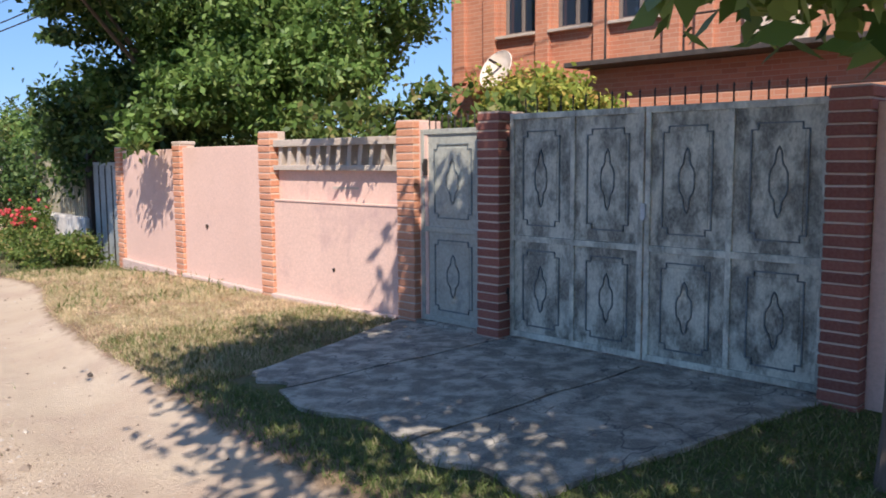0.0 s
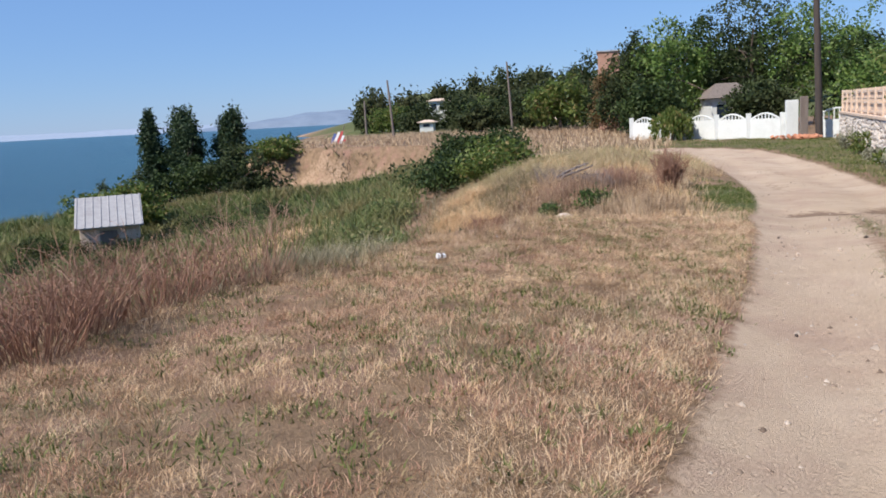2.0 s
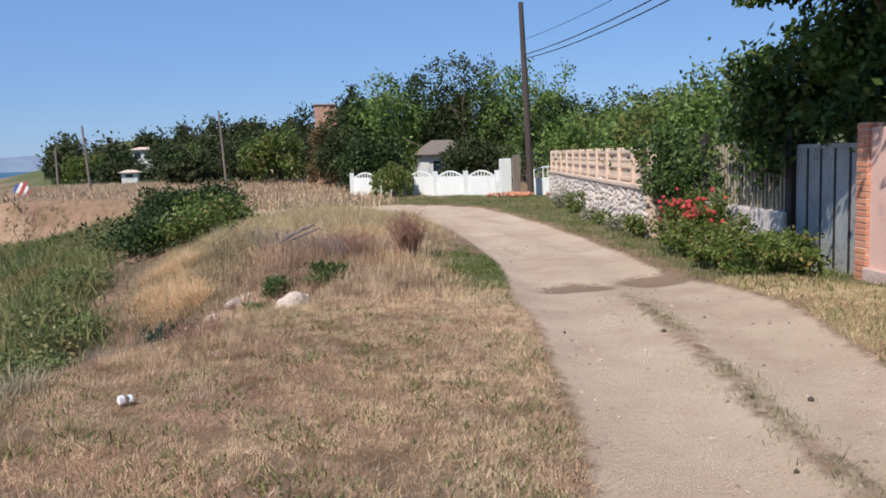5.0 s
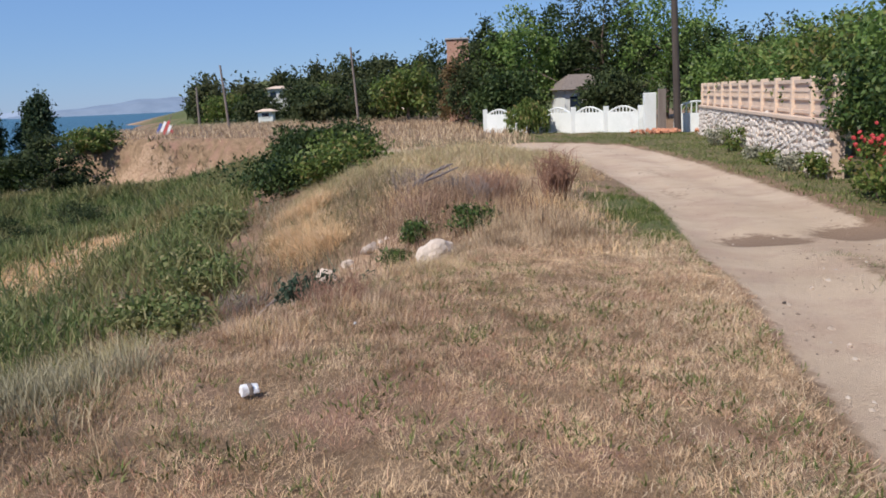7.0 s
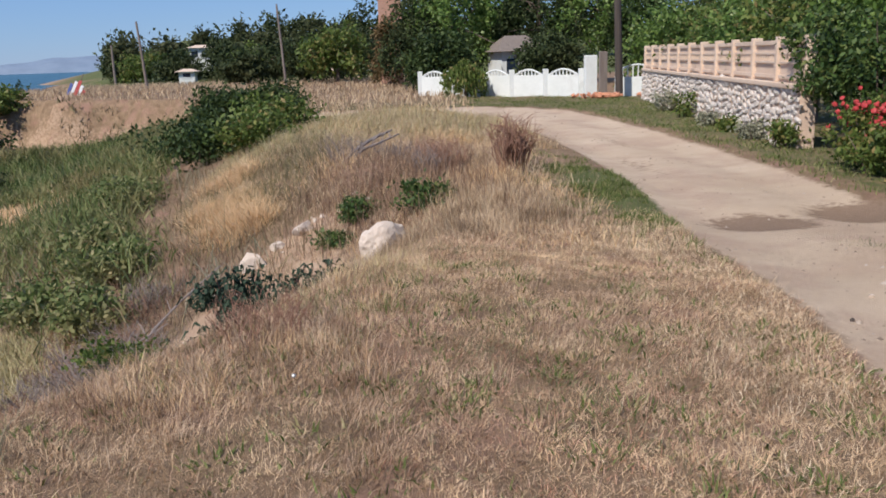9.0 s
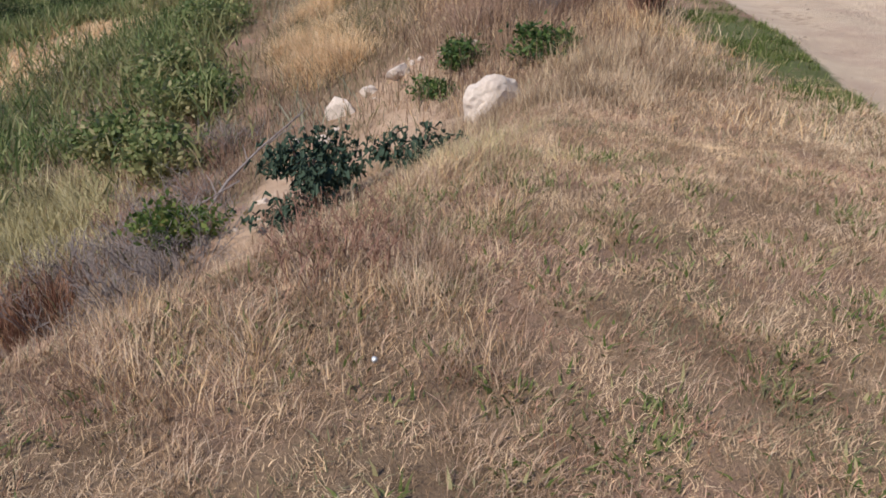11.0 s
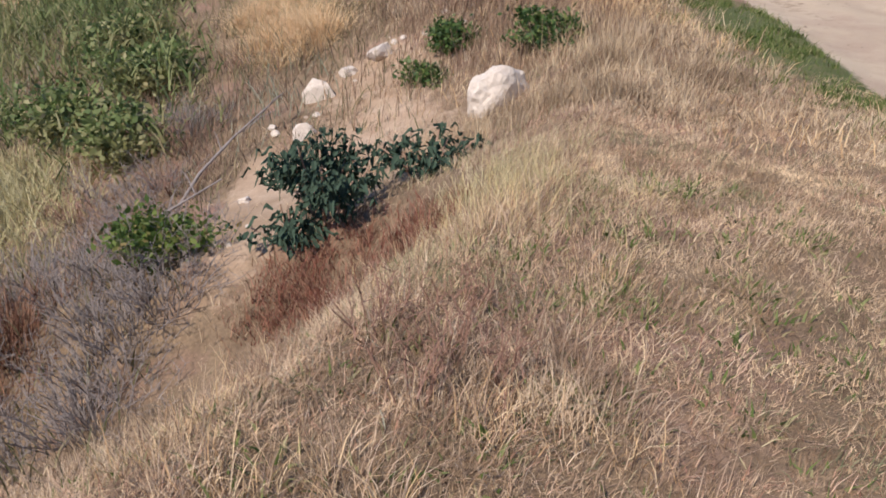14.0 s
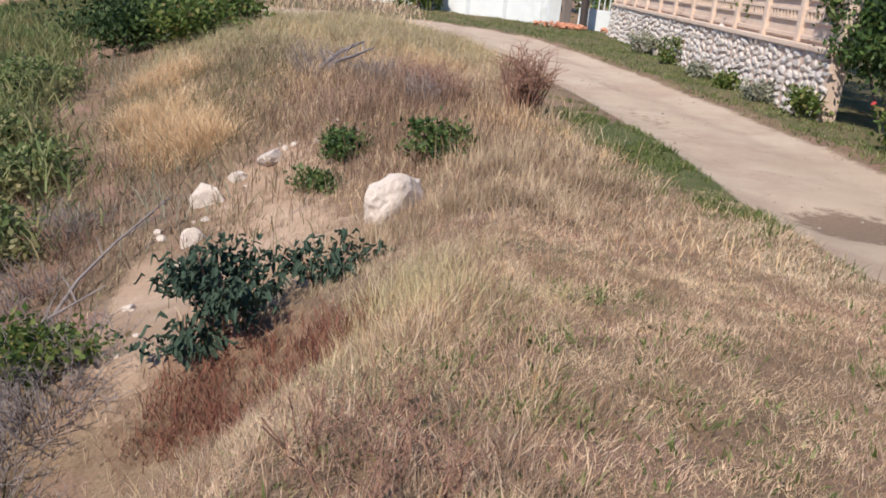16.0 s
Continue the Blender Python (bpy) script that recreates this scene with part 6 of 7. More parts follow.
for k, (x, y, top, w, mat) in enumerate(((-25.5, 56.2, -0.7, 2.0, M_LEAF_FAR), (-28.0, 58.5, -1.0, 2.0, M_LEAF_DARK), (-28.0, 46, -2.2, 1.3, M_LEAF_BUSH), (-31.8, 60, -1.5, 2.2, M_LEAF_DARK), (-30.5, 47, -2.7, 1.4, M_LEAF_BUSH), (-37, 62, -2.0, 1.8, M_LEAF_FAR), (-24.5, 60, -1.2, 1.4, M_LEAF_BUSH))):
    b = float(land(x, y))
    H = max(top + 0.8 - b, 1.5)
    tree("slope_tree", (x, y, b), H * 0.5, 0.1, [((0, 0, H * 0.55), (1.35 * w, 1.35 * w, H * 0.42), 3), ((0.5 * w, 0, H * 0.4), (w, w * 0.9, H * 0.35), 1)], 5200, 0.24, mat, "leafy tree low on the slope", 70 + k, "trees on the slope", 6, 0.25, 70)
CZ = float(land(-32.7, 85.4))
tree("small_cypress", foot(-32.7, 85.4), 0.5 * (0.3 - CZ), 0.1, [((0, 0, 0.5 * (0.3 - CZ)), (0.6, 0.6, 0.5 * (0.3 - CZ)), 1)], 1200, 0.2, M_LEAF_DARK, "small dark cypress by the shore", 79, clump=0.15, clumps=40)
for k, (x, y, h, w, mat) in enumerate(((-6.2, 37.6, 1.6, 1.4, M_LEAF_DARK), (-7.3, 34.3, 1.5, 1.3, M_LEAF_DARK), (-5.3, 40.6, 1.2, 1.1, M_LEAF_DARK), (-4.6, 29.6, 0.9, 0.9, M_LEAF_BUSH), (-7.4, 40, 1.6, 1.4, M_LEAF_DARK), (-6.3, 31.4, 1.2, 1.0, M_LEAF_DARK), (-4.3, 31.6, 0.9, 0.9, M_LEAF_BUSH))):
    b = float(land(x, y))
    shrub("dark_shrub" if mat is M_LEAF_DARK else "green_shrub", (x, y, b), [((0, 0, h * 0.5), (w, w, h * 0.5), 3), ((0.5 * w, 0.2, h * 0.35), (w * 0.7, w * 0.7, h * 0.35), 1)], 6500 if h > 1.5 else 2500, 0.16, mat, "dense dark green shrub at the head of the gully" if mat is M_LEAF_DARK else "low bright green shrub at the gully", 80 + k, 0.25, 90, 0.75)


def build_woods():
    """The wooded hillside: single trees in front, the crowded rest as one."""
    r = random.Random(21)
    line = [(-33, 110, 3.0), (-30, 111, 4.3), (-23, 113, 4.7), (-17.6, 114, 6.2), (-11.9, 114.7, 7.4), (-4.7, 115, 7.6), (2, 115, 9.0), (9, 115, 9.5), (20, 112, 9.5), (32, 105, 9)]
    blobs = []
    for (x0, y0, t0), (x1, y1, t1) in zip(line, line[1:]):
        for k in range(4):
            f = (k + r.random()) / 4
            x, y, t = x0 + (x1 - x0) * f, y0 + (y1 - y0) * f + r.uniform(-4, 10), t0 + (t1 - t0) * f + r.uniform(-0.6, 0.5)
            b = float(land(x, y))
            H = max(t - b, 2.0)
            blobs.append(((x, y, b + H * 0.55), (r.uniform(1.8, 3.0), 2.2, H * 0.46), 1.0))
    v, f = leaves(blobs, 46000, 0.55, 90, 0.55, 900, 0.7)
    ob = fast_mesh("far_woods", v, f, M_LEAF_FAR)
    tagged(ob, "dense green woods on the hillside", "woods", kind="stuff")
    spots = [(-26, 101, 2.9, 2.2), (-21.5, 97, 2.6, 2.3), (-17, 99, 4.0, 2.6), (-13, 92, 3.3, 2.6), (-10, 84, 3.4, 2.6), (-6.5, 78, 3.6, 2.5), (-4.4, 74, 4.3, 2.2), (-3.6, 82, 5.0, 2.2), (-12.5, 80, 2.3, 2.0)]
    for k, (x, y, t, w) in enumerate(spots):
        b = float(land(x, y))
        H = t - b
        tree("hillside_tree", (x, y, b), H * 0.5, 0.14, [((0, 0, H * 0.58), (w, w, H * 0.42), 3), ((0.5 * w, 0, H * 0.42), (w * 0.8, w * 0.8, H * 0.35), 1), ((-0.5 * w, 0, H * 0.4), (w * 0.7, w * 0.7, H * 0.35), 1)], 3000, 0.36, M_LEAF_FAR if k % 3 else M_LEAF_BUSH, "broad green tree on the hillside", 100 + k, "trees on the hillside", 6, 0.35, 80)
    spots = [(1.1, 60, 5.6, 1.7), (3.6, 60, 6.9, 2.6), (6.2, 62, 7.6, 2.8), (9.4, 61.5, 8.4, 3.0), (12.8, 60, 8.0, 3.0), (15.6, 58, 5.8, 2.3), (18.5, 56, 5.6, 2.6), (21.5, 53, 5.6, 2.8), (2.2, 54.5, 3.0, 1.5), (8.4, 55, 2.6, 1.3), (14, 50, 4.0, 2.2)]
    for k, (x, y, t, w) in enumerate(spots):
        b = float(land(x, y))
        H = t - b
        tree("village_tree", (x, y, b), H * 0.5, 0.2, [((0, 0, H * 0.62), (w, w, H * 0.36), 4), ((0.5 * w, -0.3, H * 0.45), (w * 0.8, w * 0.8, H * 0.32), 2), ((-0.55 * w, 0, H * 0.4), (w * 0.8, w * 0.8, H * 0.33), 2)], 6500, 0.25, (M_LEAF_FAR, M_LEAF, M_LEAF_DARK)[k % 3], "tall green tree behind the white fence", 120 + k, "trees behind the white fence", 9, 0.3, 130)
    root = empty("weeping_tree", foot(2.9, 48.2))
    bm = bmesh.new()
    limb(bm, [(0, 0, -0.2), (0.05, 0, 0.8), (0, 0.05, 1.5)], [0.09, 0.07, 0.05], 8)
    part("trunk", bm, M_BARK, root)
    g = np.random.default_rng(140)
    n, k = 150, 26
    a, reach = g.uniform(0, 6.28, n), g.uniform(0.1, 1.15, n)
    f = g.uniform(0, 1, (n, k))
    top = 1.95 - 0.35 * reach ** 2
    px = (np.cos(a) * reach)[:, None] * np.minimum(1, 1.8 * f ** 0.5) + g.normal(0, 0.05, (n, k))
    py = (np.sin(a) * reach)[:, None] * np.minimum(1, 1.8 * f ** 0.5) + g.normal(0, 0.05, (n, k))
    pz = top[:, None] - f * g.uniform(0.7, 1.75, n)[:, None]
    p = np.stack([px, py, pz], -1).reshape(-1, 3)
    q = g.normal(0, 0.03, p.shape)
    d = np.array([0, 0, -1]) * g.uniform(0.12, 0.24, len(p))[:, None] + g.normal(0, 0.04, p.shape)
    v = np.stack([p, p + 0.45 * d + q, p + d, p + 0.45 * d - q], 1).reshape(-1, 3)
    fast_mesh("crown", v, np.arange(len(v)).reshape(-1, 4), M_LEAF_BUSH, root)
    tagged(root, "small weeping green tree before the white fence", "tree")
    # behind the stone wall
    spots = [(11.8, 37, 3.6, 2.0), (10.8, 32.5, 3.3, 1.9), (9.8, 28, 3.4, 1.9), (9.2, 24, 3.6, 1.8), (14, 42, 4.4, 2.4), (15, 33, 5.2, 2.6)]
    for k, (x, y, t, w) in enumerate(spots):
        b = float(land(x, y))
        H = t - b
        tree("garden_tree", (x, y, b), H * 0.5, 0.12, [((0, 0, H * 0.62), (w, w, H * 0.36), 4), ((-0.4 * w, -0.6, H * 0.5), (w * 0.7, w * 0.9, H * 0.25), 2)], 7000, 0.17, (M_LEAF_BUSH, M_LEAF)[k % 2], "garden tree leaning over the stone wall", 150 + k, "trees over the stone wall", 8, 0.24, 110)


build_woods()
shrub("rusty_vine", foot(-0.6, 64.6), [((0, 0, 1.5), (1.2, 0.6, 1.5), 2), ((0.1, 0, 3.4), (0.9, 0.5, 1.2), 2)], 5200, 0.2, M_LEAF_RUST, "browning vine climbing the tall brick building", 160, 0.22, 70)
# shrubs and roses along the right of the track
shrub("vine_thicket", foot(7.2, 20.6), [((0, 0, 1.5), (0.9, 1.5, 1.2), 3), ((-0.3, 1.4, 1.5), (0.7, 0.9, 0.8), 2), ((-0.2, -1.0, 1.0), (0.6, 0.9, 0.8), 1)], 9000, 0.12, M_LEAF_SHADED, "green vine thicket turning yellow over the fence end", 161, 0.16, 110, stems=16)
shrub("dark_thicket", foot(7.3, 19.0), [((0, 0, 1.3), (0.8, 1.5, 1.3), 3), ((-0.3, -1.6, 1.7), (0.5, 1.0, 0.7), 1)], 8000, 0.12, M_LEAF_SHADED, "dark green thicket above the lath fence", 162, 0.16, 110, stems=16)
shrub("road_shrub", foot(5.45, 14.6), [((0, 0, 0.36), (0.62, 0.75, 0.36), 3), ((0.1, 0.7, 0.3), (0.5, 0.55, 0.3), 2)], 5200, 0.075, M_LEAF_BUSH, "rounded green shrub at the foot of the grey fence", 163, 0.10, 70, group="shrubs by the track")
shrub("road_shrub", foot(5.55, 16.0), [((0, 0, 0.36), (0.6, 0.8, 0.38), 3), ((0.1, 0.9, 0.36), (0.5, 0.7, 0.36), 2)], 5200, 0.075, M_LEAF_BUSH, "rounded green shrub at the foot of the lath fence", 164, 0.10, 70, group="shrubs by the track")
shrub("road_shrub", foot(5.9, 18.2), [((0, 0, 0.36), (0.55, 0.9, 0.38), 3), ((0.1, 1.0, 0.4), (0.5, 0.7, 0.4), 2)], 5200, 0.085, M_LEAF_BUSH, "rounded green shrub at the foot of the lath fence", 165, 0.10, 70, group="shrubs by the track")


def rose_bush(at, seed):
    root = shrub("rose_bush", at, [((0, 0, 0.7), (0.4, 0.6, 0.45), 2)], 1500, 0.08, M_LEAF_BUSH, "rose bush with clusters of red flowers", seed, 0.10, 40)
    r = random.Random(seed)
    for k in range(46):
        bm = bmesh.new()
        bmesh.ops.create_icosphere(bm, subdivisions=1, radius=0.042)
        for v in bm.verts:
            v.co *= r.uniform(0.7, 1.3)
        c = Vector((r.gauss(-0.15, 0.16), r.gauss(0, 0.42), 0.85 + r.gauss(0, 0.14)))
        bm.transform(Matrix.Translation(c))
        part("flower", bm, M_ROSE, root, "red flower")


rose_bush(foot(6.15, 18.3), 171)
rose_bush(foot(6.2, 19.2), 172)
for k, (x, y, h) in enumerate(((7.75, 31.5, 0.8), (7.3, 28.5, 0.35), (7.0, 26.5, 0.35), (6.75, 24.6, 0.4), (6.5, 22.6, 0.55), (8.2, 34.5, 0.7))):
    shrub("wall_shrub", foot(x, y), [((0, 0, h * 0.5), (h * 0.7, h * 0.8, h * 0.5), 1)], 900, 0.10, (M_LEAF_BUSH, M_GREYWEED)[k % 2], "small shrub at the foot of the stone wall", 180 + k, 0.10, 24, group="shrubs by the stone wall")


for k, (x, y, h, w) in enumerate(((-8.3, 10.2, 0.9, 0.9), (-10.2, 12.8, 1.1, 1.1), (-7.4, 8.4, 0.7, 0.8), (-11.5, 10.8, 1.0, 1.2), (-12.5, 15.5, 1.2, 1.3), (-26.6, 39.0, 1.2, 1.2), (-25.0, 39.2, 1.1, 1.1), (-23.6, 40.0, 1.3, 1.2), (-22, 37, 1.1, 1.3), (-19.5, 40.5, 1.2, 1.4), (-28.3, 37.6, 1.1, 1.3), (-23, 44.5, 1.4, 1.5), (-19.5, 46, 1.5, 1.5), (-30.5, 41, 1.2, 1.4), (-17.5, 42.5, 1.1, 1.2), (-26.5, 34, 1.0, 1.2), (-21, 32.5, 0.9, 1.1), (-5.7, 20.6, 0.6, 0.55), (-5.4, 18.5, 0.5, 0.5), (-6.7, 22.7, 0.8, 0.75), (-7.0, 26.3, 0.9, 0.9), (-6.5, 19.6, 0.6, 0.65))):
    shrub("slope_shrub", foot(x, y), [((0, 0, h * 0.5), (w, w, h * 0.5), 1)], 2600, 0.10, M_LEAF_FAR if k < 17 else M_REED, "dusty green shrub on the slope", 190 + k, 0.16, 50, group="shrubs on the slope")


def build_boat():
    root = empty("small_boat", (-56.5, 73.0, SEA), 40)
    bm = bmesh.new()
    rows = []
    for k in range(7):
        f = k / 6
        b = 0.36 * math.sin(math.pi * (0.12 + 0.80 * f))
        rows.append([bm.verts.new((2.2 * f - 1.1, s * b, z + 0.12 * f * f)) for s, z in ((-1, 0.38), (-0.7, -0.1), (0.7, -0.1), (1, 0.38))])
    for p, q in zip(rows, rows[1:]):
        for j in range(3):
            bm.faces.new((p[j], q[j], q[j + 1], p[j + 1]))
    bm.faces.new(rows[0])
    bm.faces.new(rows[-1][::-1])
    bmesh.ops.solidify(bm, geom=bm.faces[:], thickness=0.04)
    part("hull", bm, M_PAPER, root)
    part("thwart", box((-0.1, -0.33, 0.22), (0.12, 0.33, 0.26), 0.005), M_GREYPOLE, root)
    tagged(root, "small white rowing boat on the sea", "boat")


build_boat()

# ---- rocks, litter and plants at the brink ----
def rock(at, size, seed, turn=0.0, label="pale chalky boulder half sunk in dry grass"):
    bm = bmesh.new()
    bmesh.ops.create_icosphere(bm, subdivisions=4 if size[0] > 0.1 else 3, radius=1.0)
    rr = random.Random(seed)
    cuts = [(Vector((rr.gauss(0, 1), rr.gauss(0, 1), rr.gauss(0, 1))).normalized(), rr.uniform(0.62, 0.92)) for _ in range(12)]
    for v in bm.verts:
        n = v.co.normalized()
        v.co = n * (1 + 0.30 * noise.noise(n * 1.1 + Vector((seed, 0, 0))) + 0.09 * noise.noise(n * 3.1 + Vector((0, seed, 0))) + 0.05 * noise.noise(n * 9))
        for c, d in cuts:
            v.co -= c * max(0.0, v.co.dot(c) - d)
        v.co.x, v.co.y, v.co.z = v.co.x * size[0], v.co.y * size[1], v.co.z * size[2]
    bm.transform(Matrix.Rotation(radians(turn), 4, 'Z'))
    ob = link_bm("boulder", bm, M_ROCK if size[0] > 0.028 else M_CONCRETE)
    ob.location = at
    tagged(ob, label, "rock", "boulders at the brink")
    return ob


for k, (x, y, sx, sy, sz, turn) in enumerate(((-1.30, 16.4, 0.34, 0.23, 0.30, 35), (-3.13, 18.5, 0.20, 0.16, 0.19, 10), (-3.2, 17.35, 0.13, 0.12, 0.13, 30), (-2.5, 19.2, 0.2, 0.16, 0.16, 80), (-5.05, 13.22, 0.13, 0.11, 0.20, 20), (-4.93, 13.05, 0.12, 0.10, 0.12, 70), (-5.24, 13.12, 0.07, 0.06, 0.16, 120), (-4.69, 13.28, 0.10, 0.08, 0.08, 45), (-4.64, 12.98, 0.07, 0.05, 0.08, 10), (-5.36, 13.04, 0.08, 0.06, 0.08, 80), (-5.12, 12.95, 0.09, 0.07, 0.09, 30), (-4.82, 12.9, 0.06, 0.05, 0.06, 60), (-2.87, 19.0, 0.13, 0.1, 0.1, 20))):
    rock((x, y, float(land(x, y)) + sz * 0.2), (sx, sy, sz), 3.7 * k + 1, turn)


r = random.Random(77)
for k in range(20):
    f = r.random()
    x, y = -3.5 + 2.3 * f + r.gauss(0, 0.2), 18.3 + 1.6 * f + r.gauss(0, 0.35)
    if k % 2:
        x, y = -3.2 - 0.12 * r.uniform(-1, 4) + r.gauss(0, 0.15), r.uniform(14, 18)
    q = r.uniform(0.018, 0.06)
    rock((x, y, float(land(x, y)) + 0.25 * q), (q * 1.2, q, q * 0.8), 40 + 1.7 * k, r.uniform(0, 180), "pale stone crumbled on the bare soil")


def broad_plant(at, n, reach, height, seed, label):
    """A low weed with large drooping leaves."""
    root = empty("broad_leaved_weed", at)
    r = random.Random(seed)
    shoots = [(r.uniform(0, math.tau), reach * r.uniform(0.15, 0.95), r.uniform(0.6, 1.1)) for _ in range(11)]
    for k in range(n):
        a, d, up = shoots[k % 11]
        f = 0.3 + 0.7 * math.sqrt(r.random())
        ox, oy = d * f * math.cos(a) + r.gauss(0, 0.055), d * f * math.sin(a) + r.gauss(0, 0.055)
        h = height * up * (1.05 - 0.55 * d / reach) * f * r.uniform(0.75, 1.05)
        a = math.atan2(oy, ox) + r.gauss(0, 0.5)
        L, w = r.uniform(0.04, 0.09), r.uniform(0.011, 0.024)
        bm = bmesh.new()
        rows = []
        for j in range(5):
            f = j / 4
            ww = w * math.sin(math.pi * (0.12 + 0.88 * f)) ** 0.8
            z = -0.10 * f * f * L / 0.2 + 0.02 * math.sin(6 * f + k)
            rows.append([bm.verts.new((L * f, s * ww, z + (0.02 if s else 0.0) * ww / w)) for s in (-1, 0, 1)])
        for j in range(4):
            for s in range(2):
                bm.faces.new((rows[j][s], rows[j + 1][s], rows[j + 1][s + 1], rows[j][s + 1]))
        bm.transform(Matrix.Translation((ox, oy, h)) @ Matrix.Rotation(a + r.uniform(-0.8, 0.8), 4, 'Z') @ Matrix.Rotation(r.uniform(-0.7, 0.6), 4, 'Y') @ Matrix.Rotation(r.uniform(-0.5, 0.5), 4, 'X'))
        part("leaf", bm, M_BURDOCK, root)
    for a, d, up in shoots:
        top = height * up * (1.05 - 0.55 * d / reach)
        bm = bmesh.new()
        limb(bm, [(0.1 * d * math.cos(a), 0.1 * d * math.sin(a), -0.1), (0.55 * d * math.cos(a), 0.55 * d * math.sin(a), top * 0.5), (d * math.cos(a), d * math.sin(a), top)], [0.012, 0.009, 0.005], 5)
        part("stem", bm, M_BRASH, root)
    tagged(root, label, "weed", "broad-leaved weeds at the brink")


broad_plant(foot(-2.6, 14.0), 560, 0.46, 0.86, 201, "grey-green broad-leaved weed on the brink")
broad_plant(foot(-1.95, 14.6), 230, 0.40, 0.46, 202, "grey-green broad-leaved weed on the brink")
broad_plant(foot(-2.80, 13.85), 150, 0.30, 0.32, 203, "grey-green broad-leaved weed on the brink")
broad_plant(foot(-2.75, 15.0), 110, 0.34, 0.34, 204, "grey-green broad-leaved weed on the brink")
for k, (x, y, h, w, mat) in enumerate(((-3.72, 14.2, 0.40, 0.36, M_LEAF_BUSH), (-1.64, 18.6, 0.34, 0.27, M_LEAF_SHADED), (-0.75, 17.6, 0.42, 0.32, M_LEAF_SHADED), (-1.95, 18.0, 0.16, 0.26, M_LEAF_SHADED))):
    shrub("brink_shrub", foot(x, y), [((0, 0, h * 0.5), (w, w, h * 0.5), 1)], 1600, 0.06, mat, "small bright green shrub at the brink", 210 + k, 0.07, 40, group="small shrubs at the brink")


def twiggy(name, at, n, reach, height, mat, label, seed, group="", thick=1.0):
    """A dead bush: forking bare twigs."""
    r = random.Random(seed)
    root = empty(name, at)
    for k in range(n):
        a, d = r.uniform(0, math.tau), reach * math.sqrt(r.random())
        s = Vector((0.4 * d * math.cos(a), 0.4 * d * math.sin(a), -0.05))
        e = Vector((d * math.cos(a), d * math.sin(a), height * r.uniform(0.5, 1.0)))
        mid = s.lerp(e, 0.5) + Vector((r.gauss(0, 0.05), r.gauss(0, 0.05), 0.05))
        bm = bmesh.new()
        limb(bm, [s, mid, e], [0.007 * thick, 0.005 * thick, 0.002 * thick], 4)
        for j in range(4):
            b = mid.lerp(e, r.random())
            t = b + Vector((r.gauss(0, 0.14), r.gauss(0, 0.14), r.uniform(0.02, 0.2))) * height
            limb(bm, [b, b.lerp(t, 0.5) + Vector((0, 0, 0.02)), t], [0.003 * thick, 0.002 * thick, 0.0012 * thick], 3)
        part("twig", bm, mat, root)
    tagged(root, label, "dead bush", group)


twiggy("dead_bush", foot(0.8, 20.3), 110, 0.42, 0.95, M_REDTWIG, "brown dead bush at the edge of the mound", 220, "dead bushes", 1.8)
r = random.Random(6)
for k in range(9):
    twiggy("dead_bush", foot(r.uniform(-2.2, 0.3), r.uniform(19.8, 23.5)), 40, 0.5, r.uniform(0.4, 0.6), (M_REDTWIG, M_BRASH, M_GREYTWIG)[k % 3], "grey-brown dead bush on the mound", 270 + k, "dead bushes")
for k in range(34):
    y = r.uniform(4.4, 8.4)
    x = float(np.interp(y, BRINK_Y, BRINK_X)) - abs(r.gauss(0.5, 0.7))
    twiggy("dead_bush", foot(x, y), 54, 0.6, r.uniform(0.3, 0.85), (M_REDTWIG, M_BRASH)[k % 2], "bare reddish dead bush on the slope", 230 + k, "dead bushes", 0.7)
for k in range(17):
    x, y = r.uniform(-4.8, -3.45), r.uniform(12.7, 14.3)
    twiggy("dead_bush", foot(x, y), 38, 0.5, 0.36, M_GREYTWIG, "bare greyish dead bush at the brink", 250 + k, "dead bushes", 0.7)
for k in range(22):
    y = r.uniform(12.6, 19.0)
    twiggy("dead_bush", foot(-3.75 - 0.12 * (y - 12.4) - abs(r.gauss(0, 0.7)), y), 36, 0.5, 0.36, M_GREYTWIG if k % 3 else M_REDTWIG, "low brown dead brush in the hollow below the brink", 290 + k, "dead bushes", 0.7)
x, y = scatter(30000, 261, -3.4, -1.5, 12.2, 14.2, lambda x, y: reddish(x, y) * (0.3 + 0.7 * (ripple(x, y, 0.25, 5) > -0.1)))
dice = np.random.default_rng(2).uniform(0, 1, len(x)) < 0.5
stuff(blade_mesh("red_weeds", x[dice], y[dice], np.random.default_rng(1).uniform(0.06, 0.20, dice.sum()), 0.0055, M_RUSTWEED, 262, bend=0.8), "dark red-brown dying weeds at the brink", "weeds")
stuff(blade_mesh("red_weeds", x[~dice], y[~dice], np.random.default_rng(3).uniform(0.06, 0.20, (~dice).sum()), 0.005, M_REDWEED, 263, bend=0.9), "reddish dying weeds at the brink", "weeds")

for k, (x, y) in enumerate(((-1.93, 11.12), (-2.02, 10.92), (-1.78, 11.0), (-2.12, 11.3), (-1.88, 11.4))):
    twiggy("dead_weed", foot(x, y), 16, 0.13, 0.22, M_REDTWIG, "dark brown seeded dead weed in the straw", 320 + k, "dead weeds", 0.55)


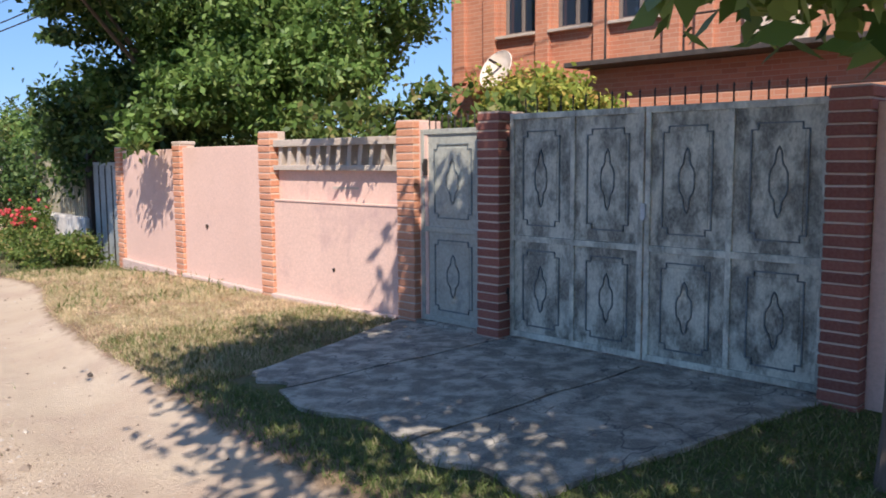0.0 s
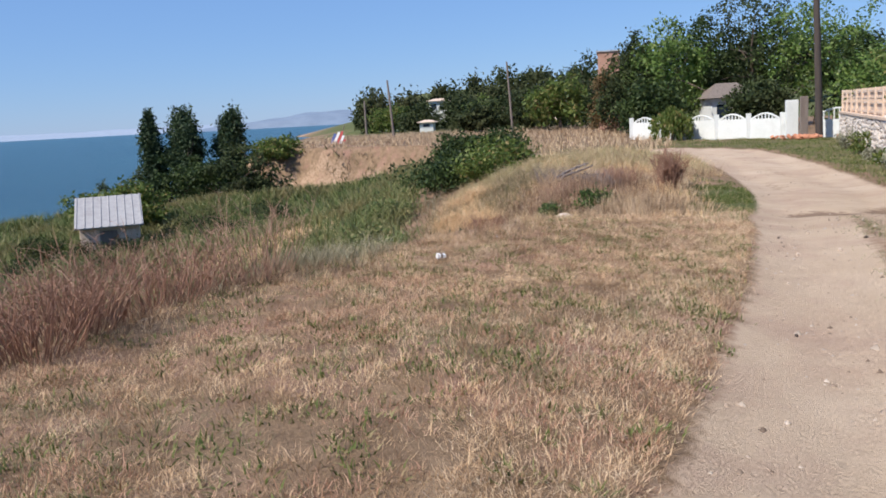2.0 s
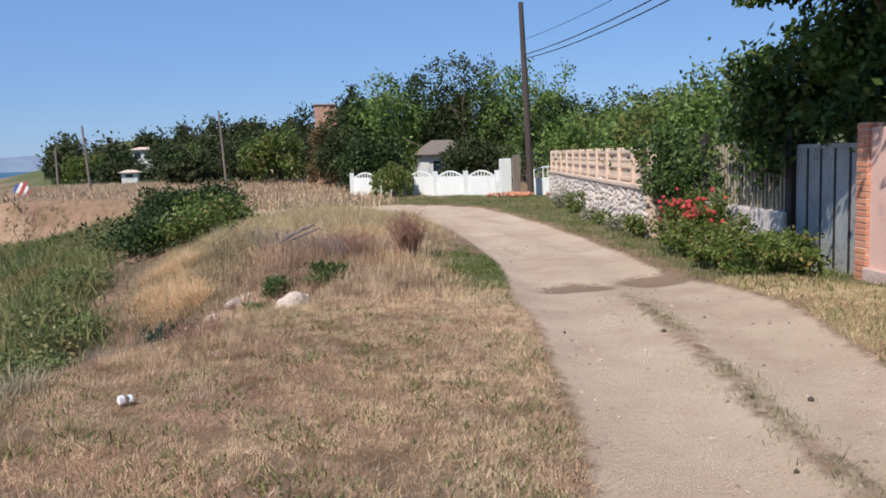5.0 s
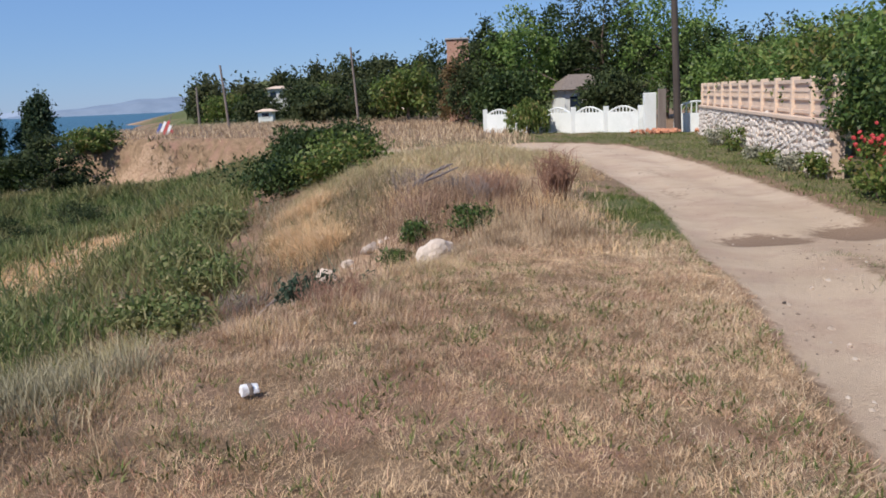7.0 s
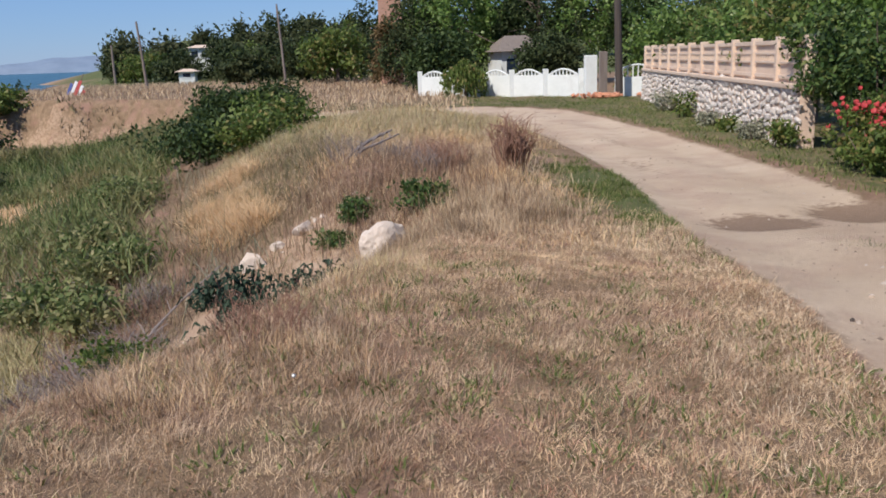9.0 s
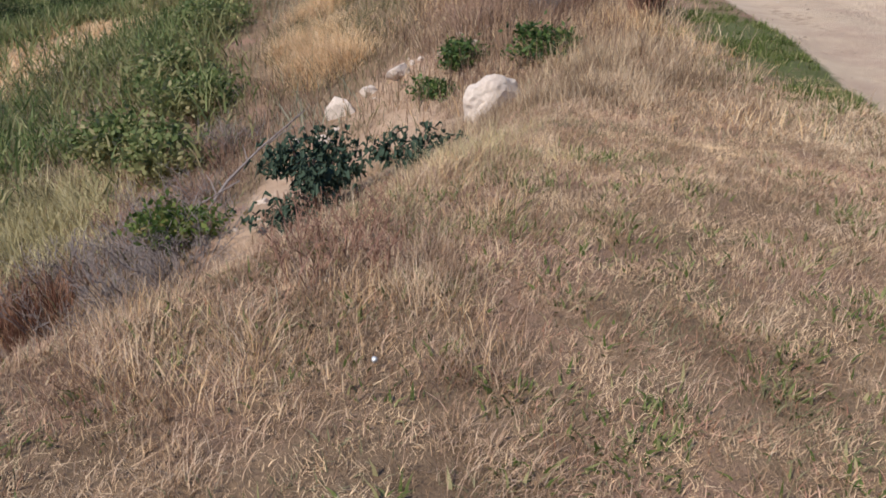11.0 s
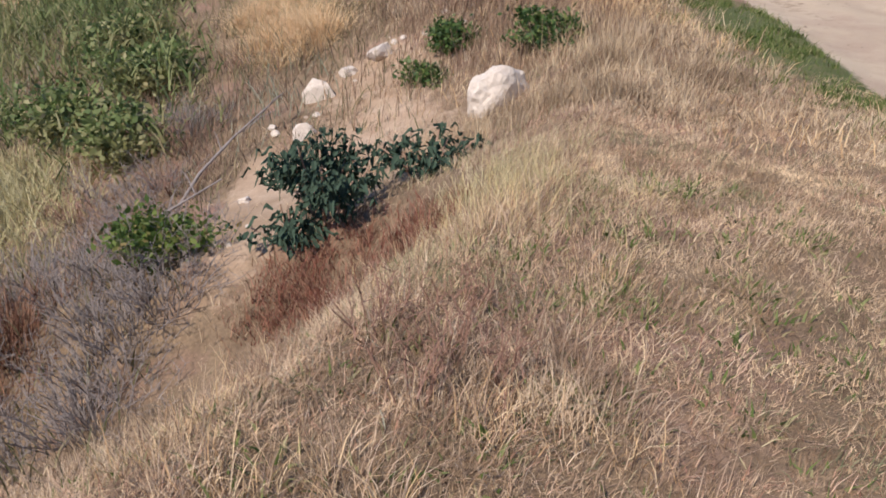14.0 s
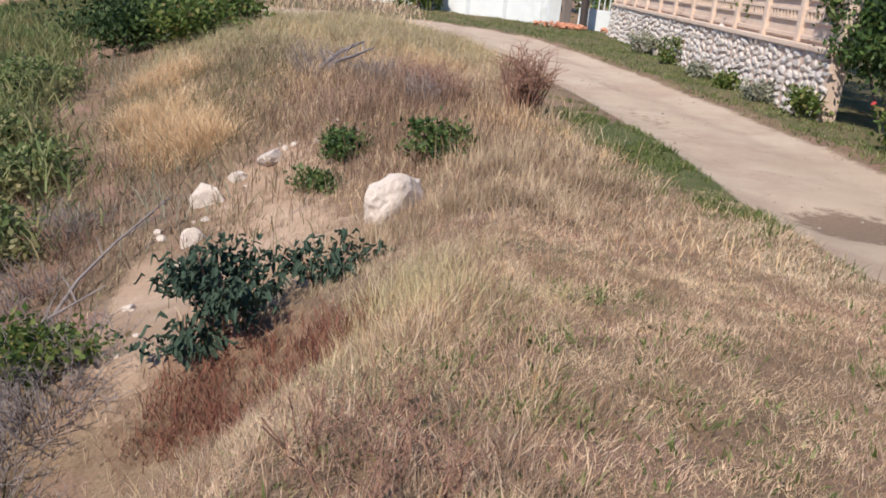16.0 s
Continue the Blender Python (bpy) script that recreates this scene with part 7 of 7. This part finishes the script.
def fallen_branch(a, b, r0, seed):
    """A bare grey branch lying in the dead weeds."""
    r = random.Random(seed)
    root = empty("fallen_branch", foot(*a))
    bm = bmesh.new()
    o = Vector(foot(*a))
    pts = [Vector((*(a[i] + (b[i] - a[i]) * f + r.gauss(0, 0.05) for i in (0, 1)), 0)) for f in (0, 0.3, 0.6, 1.0)]
    pts = [Vector((p.x, p.y, float(land(p.x, p.y)) + 0.10 + 0.08 * k)) - o for k, p in enumerate(pts)]
    pts[0].z = 0.02
    limb(bm, pts, [r0, 0.85 * r0, 0.7 * r0, 0.4 * r0], 7)
    part("stem", bm, M_GREYTWIG, root)
    for k in range(3):
        s = pts[1].lerp(pts[3], 0.25 * (k + 1))
        e = s + Vector((r.uniform(-0.3, 0.3), 0.35, r.uniform(0.05, 0.25)))
        bm = bmesh.new()
        limb(bm, [s, s.lerp(e, 0.5) + Vector((0, 0, 0.03)), e], [0.4 * r0, 0.3 * r0, 0.12 * r0], 5)
        part("side_branch", bm, M_GREYTWIG, root)
    tagged(root, "bare grey fallen branch lying in dead weeds", "branch", "fallen branches")


fallen_branch((-2.15, 22.3), (-1.0, 25.4), 0.045, 1)
fallen_branch((-2.0, 22.9), (-0.9, 24.6), 0.035, 2)
fallen_branch((-4.3, 16.2), (-3.6, 18.0), 0.018, 3)
fallen_branch((-4.6, 14.6), (-3.7, 15.6), 0.016, 4)


def build_litter():
    at = (-2.11, 9.17, float(land(-2.11, 9.17)) + 0.045)
    root = empty("crumpled_packet", at, 25)
    bm = box((-0.045, -0.03, -0.02), (0.045, 0.03, 0.02), 0.008)
    bmesh.ops.subdivide_edges(bm, edges=bm.edges[:], cuts=2, use_grid_fill=True)
    for v in bm.verts:
        v.co += Vector((0, 0, 1)) * 0.012 * noise.noise(v.co * 25) + v.co.normalized() * 0.006 * noise.noise(v.co * 40)
    part("packet", bm, M_PAPER, root)
    part("printed_band", box((-0.008, -0.032, -0.022), (0.014, 0.032, 0.0235), 0.004), M_GREYPOLE, root, "dull brown printed band")
    tagged(root, "crumpled white packet lying on the dry grass", "litter")
    at = (-1.72, 10.35)
    bm = bmesh.new()
    bmesh.ops.create_icosphere(bm, subdivisions=2, radius=0.010)
    for v in bm.verts:
        v.co *= 1 + 0.4 * noise.noise(v.co * 60)
    ob = link_bm("crumpled_foil", bm, M_STEEL)
    ob.location = (*at, float(land(*at)) + 0.04)
    tagged(ob, "small crumpled foil scrap in the grass", "litter")
    rr = random.Random(5)
    for k in range(26):
        x, y = rr.uniform(-0.2, 3.0), rr.uniform(3.0, 13.0)
        if road_mask(np.array(x), np.array(y)) < 0.9:
            continue
        bm = bmesh.new()
        bmesh.ops.create_icosphere(bm, subdivisions=1, radius=rr.uniform(0.012, 0.03))
        for v in bm.verts:
            v.co *= rr.uniform(0.7, 1.2)
        ob = link_bm("pebble", bm, M_POLE if k % 3 else M_CONCRETE)
        ob.location = (x, y, float(land(x, y)) + 0.008)
        tagged(ob, "small stone lying on the dusty track", "pebble", "stones on the track")


build_litter()


def build_gravel():
    """Loose grit and crumbs of earth on the track, past counting."""
    r = np.random.default_rng(77)
    x, y = scatter(14000, 78, -1.5, 6.0, 2.0, 36, lambda x, y: smooth(0.5, 0.9, road_mask(x, y)) * np.where(y < 14, 1.0, 0.4) * (0.2 + 0.6 * (ripple(x, y, 0.8, 9) > 0.1)))
    px, py = scatter(5000, 79, 0.6, 1.9, 3.2, 6.6, lambda x, y: np.exp(-(((x - 1.25) / 0.32) ** 2 + ((y - 4.9) / 0.9) ** 2)))
    x, y = np.concatenate([x, px]), np.concatenate([y, py])
    n = len(x)
    s = r.gamma(2.0, 0.0045, n) * np.where(np.arange(n) >= n - len(px), 0.6, 1.0) + 0.003
    base = np.array([(1, 0, 0), (-0.5, 0.87, 0), (-0.5, -0.87, 0), (0.1, 0, 0.8)])
    a = r.uniform(0, 6.28, n)
    c, q = np.cos(a)[:, None], np.sin(a)[:, None]
    v = np.stack([base[None, :, 0] * c - base[None, :, 1] * q, base[None, :, 0] * q + base[None, :, 1] * c, np.repeat(base[None, :, 2], n, 0)], -1) * s[:, None, None]
    v += np.stack([x, y, land(x, y)], 1)[:, None, :]
    o = 4 * np.arange(n)[:, None]
    f = np.concatenate([o + np.array([k]) for k in ((0, 1, 3), (1, 2, 3), (2, 0, 3))])
    stuff(fast_mesh("gravel", v.reshape(-1, 3), f, M_GRIT), "loose grit and earth crumbs on the track", "gravel")


build_gravel()
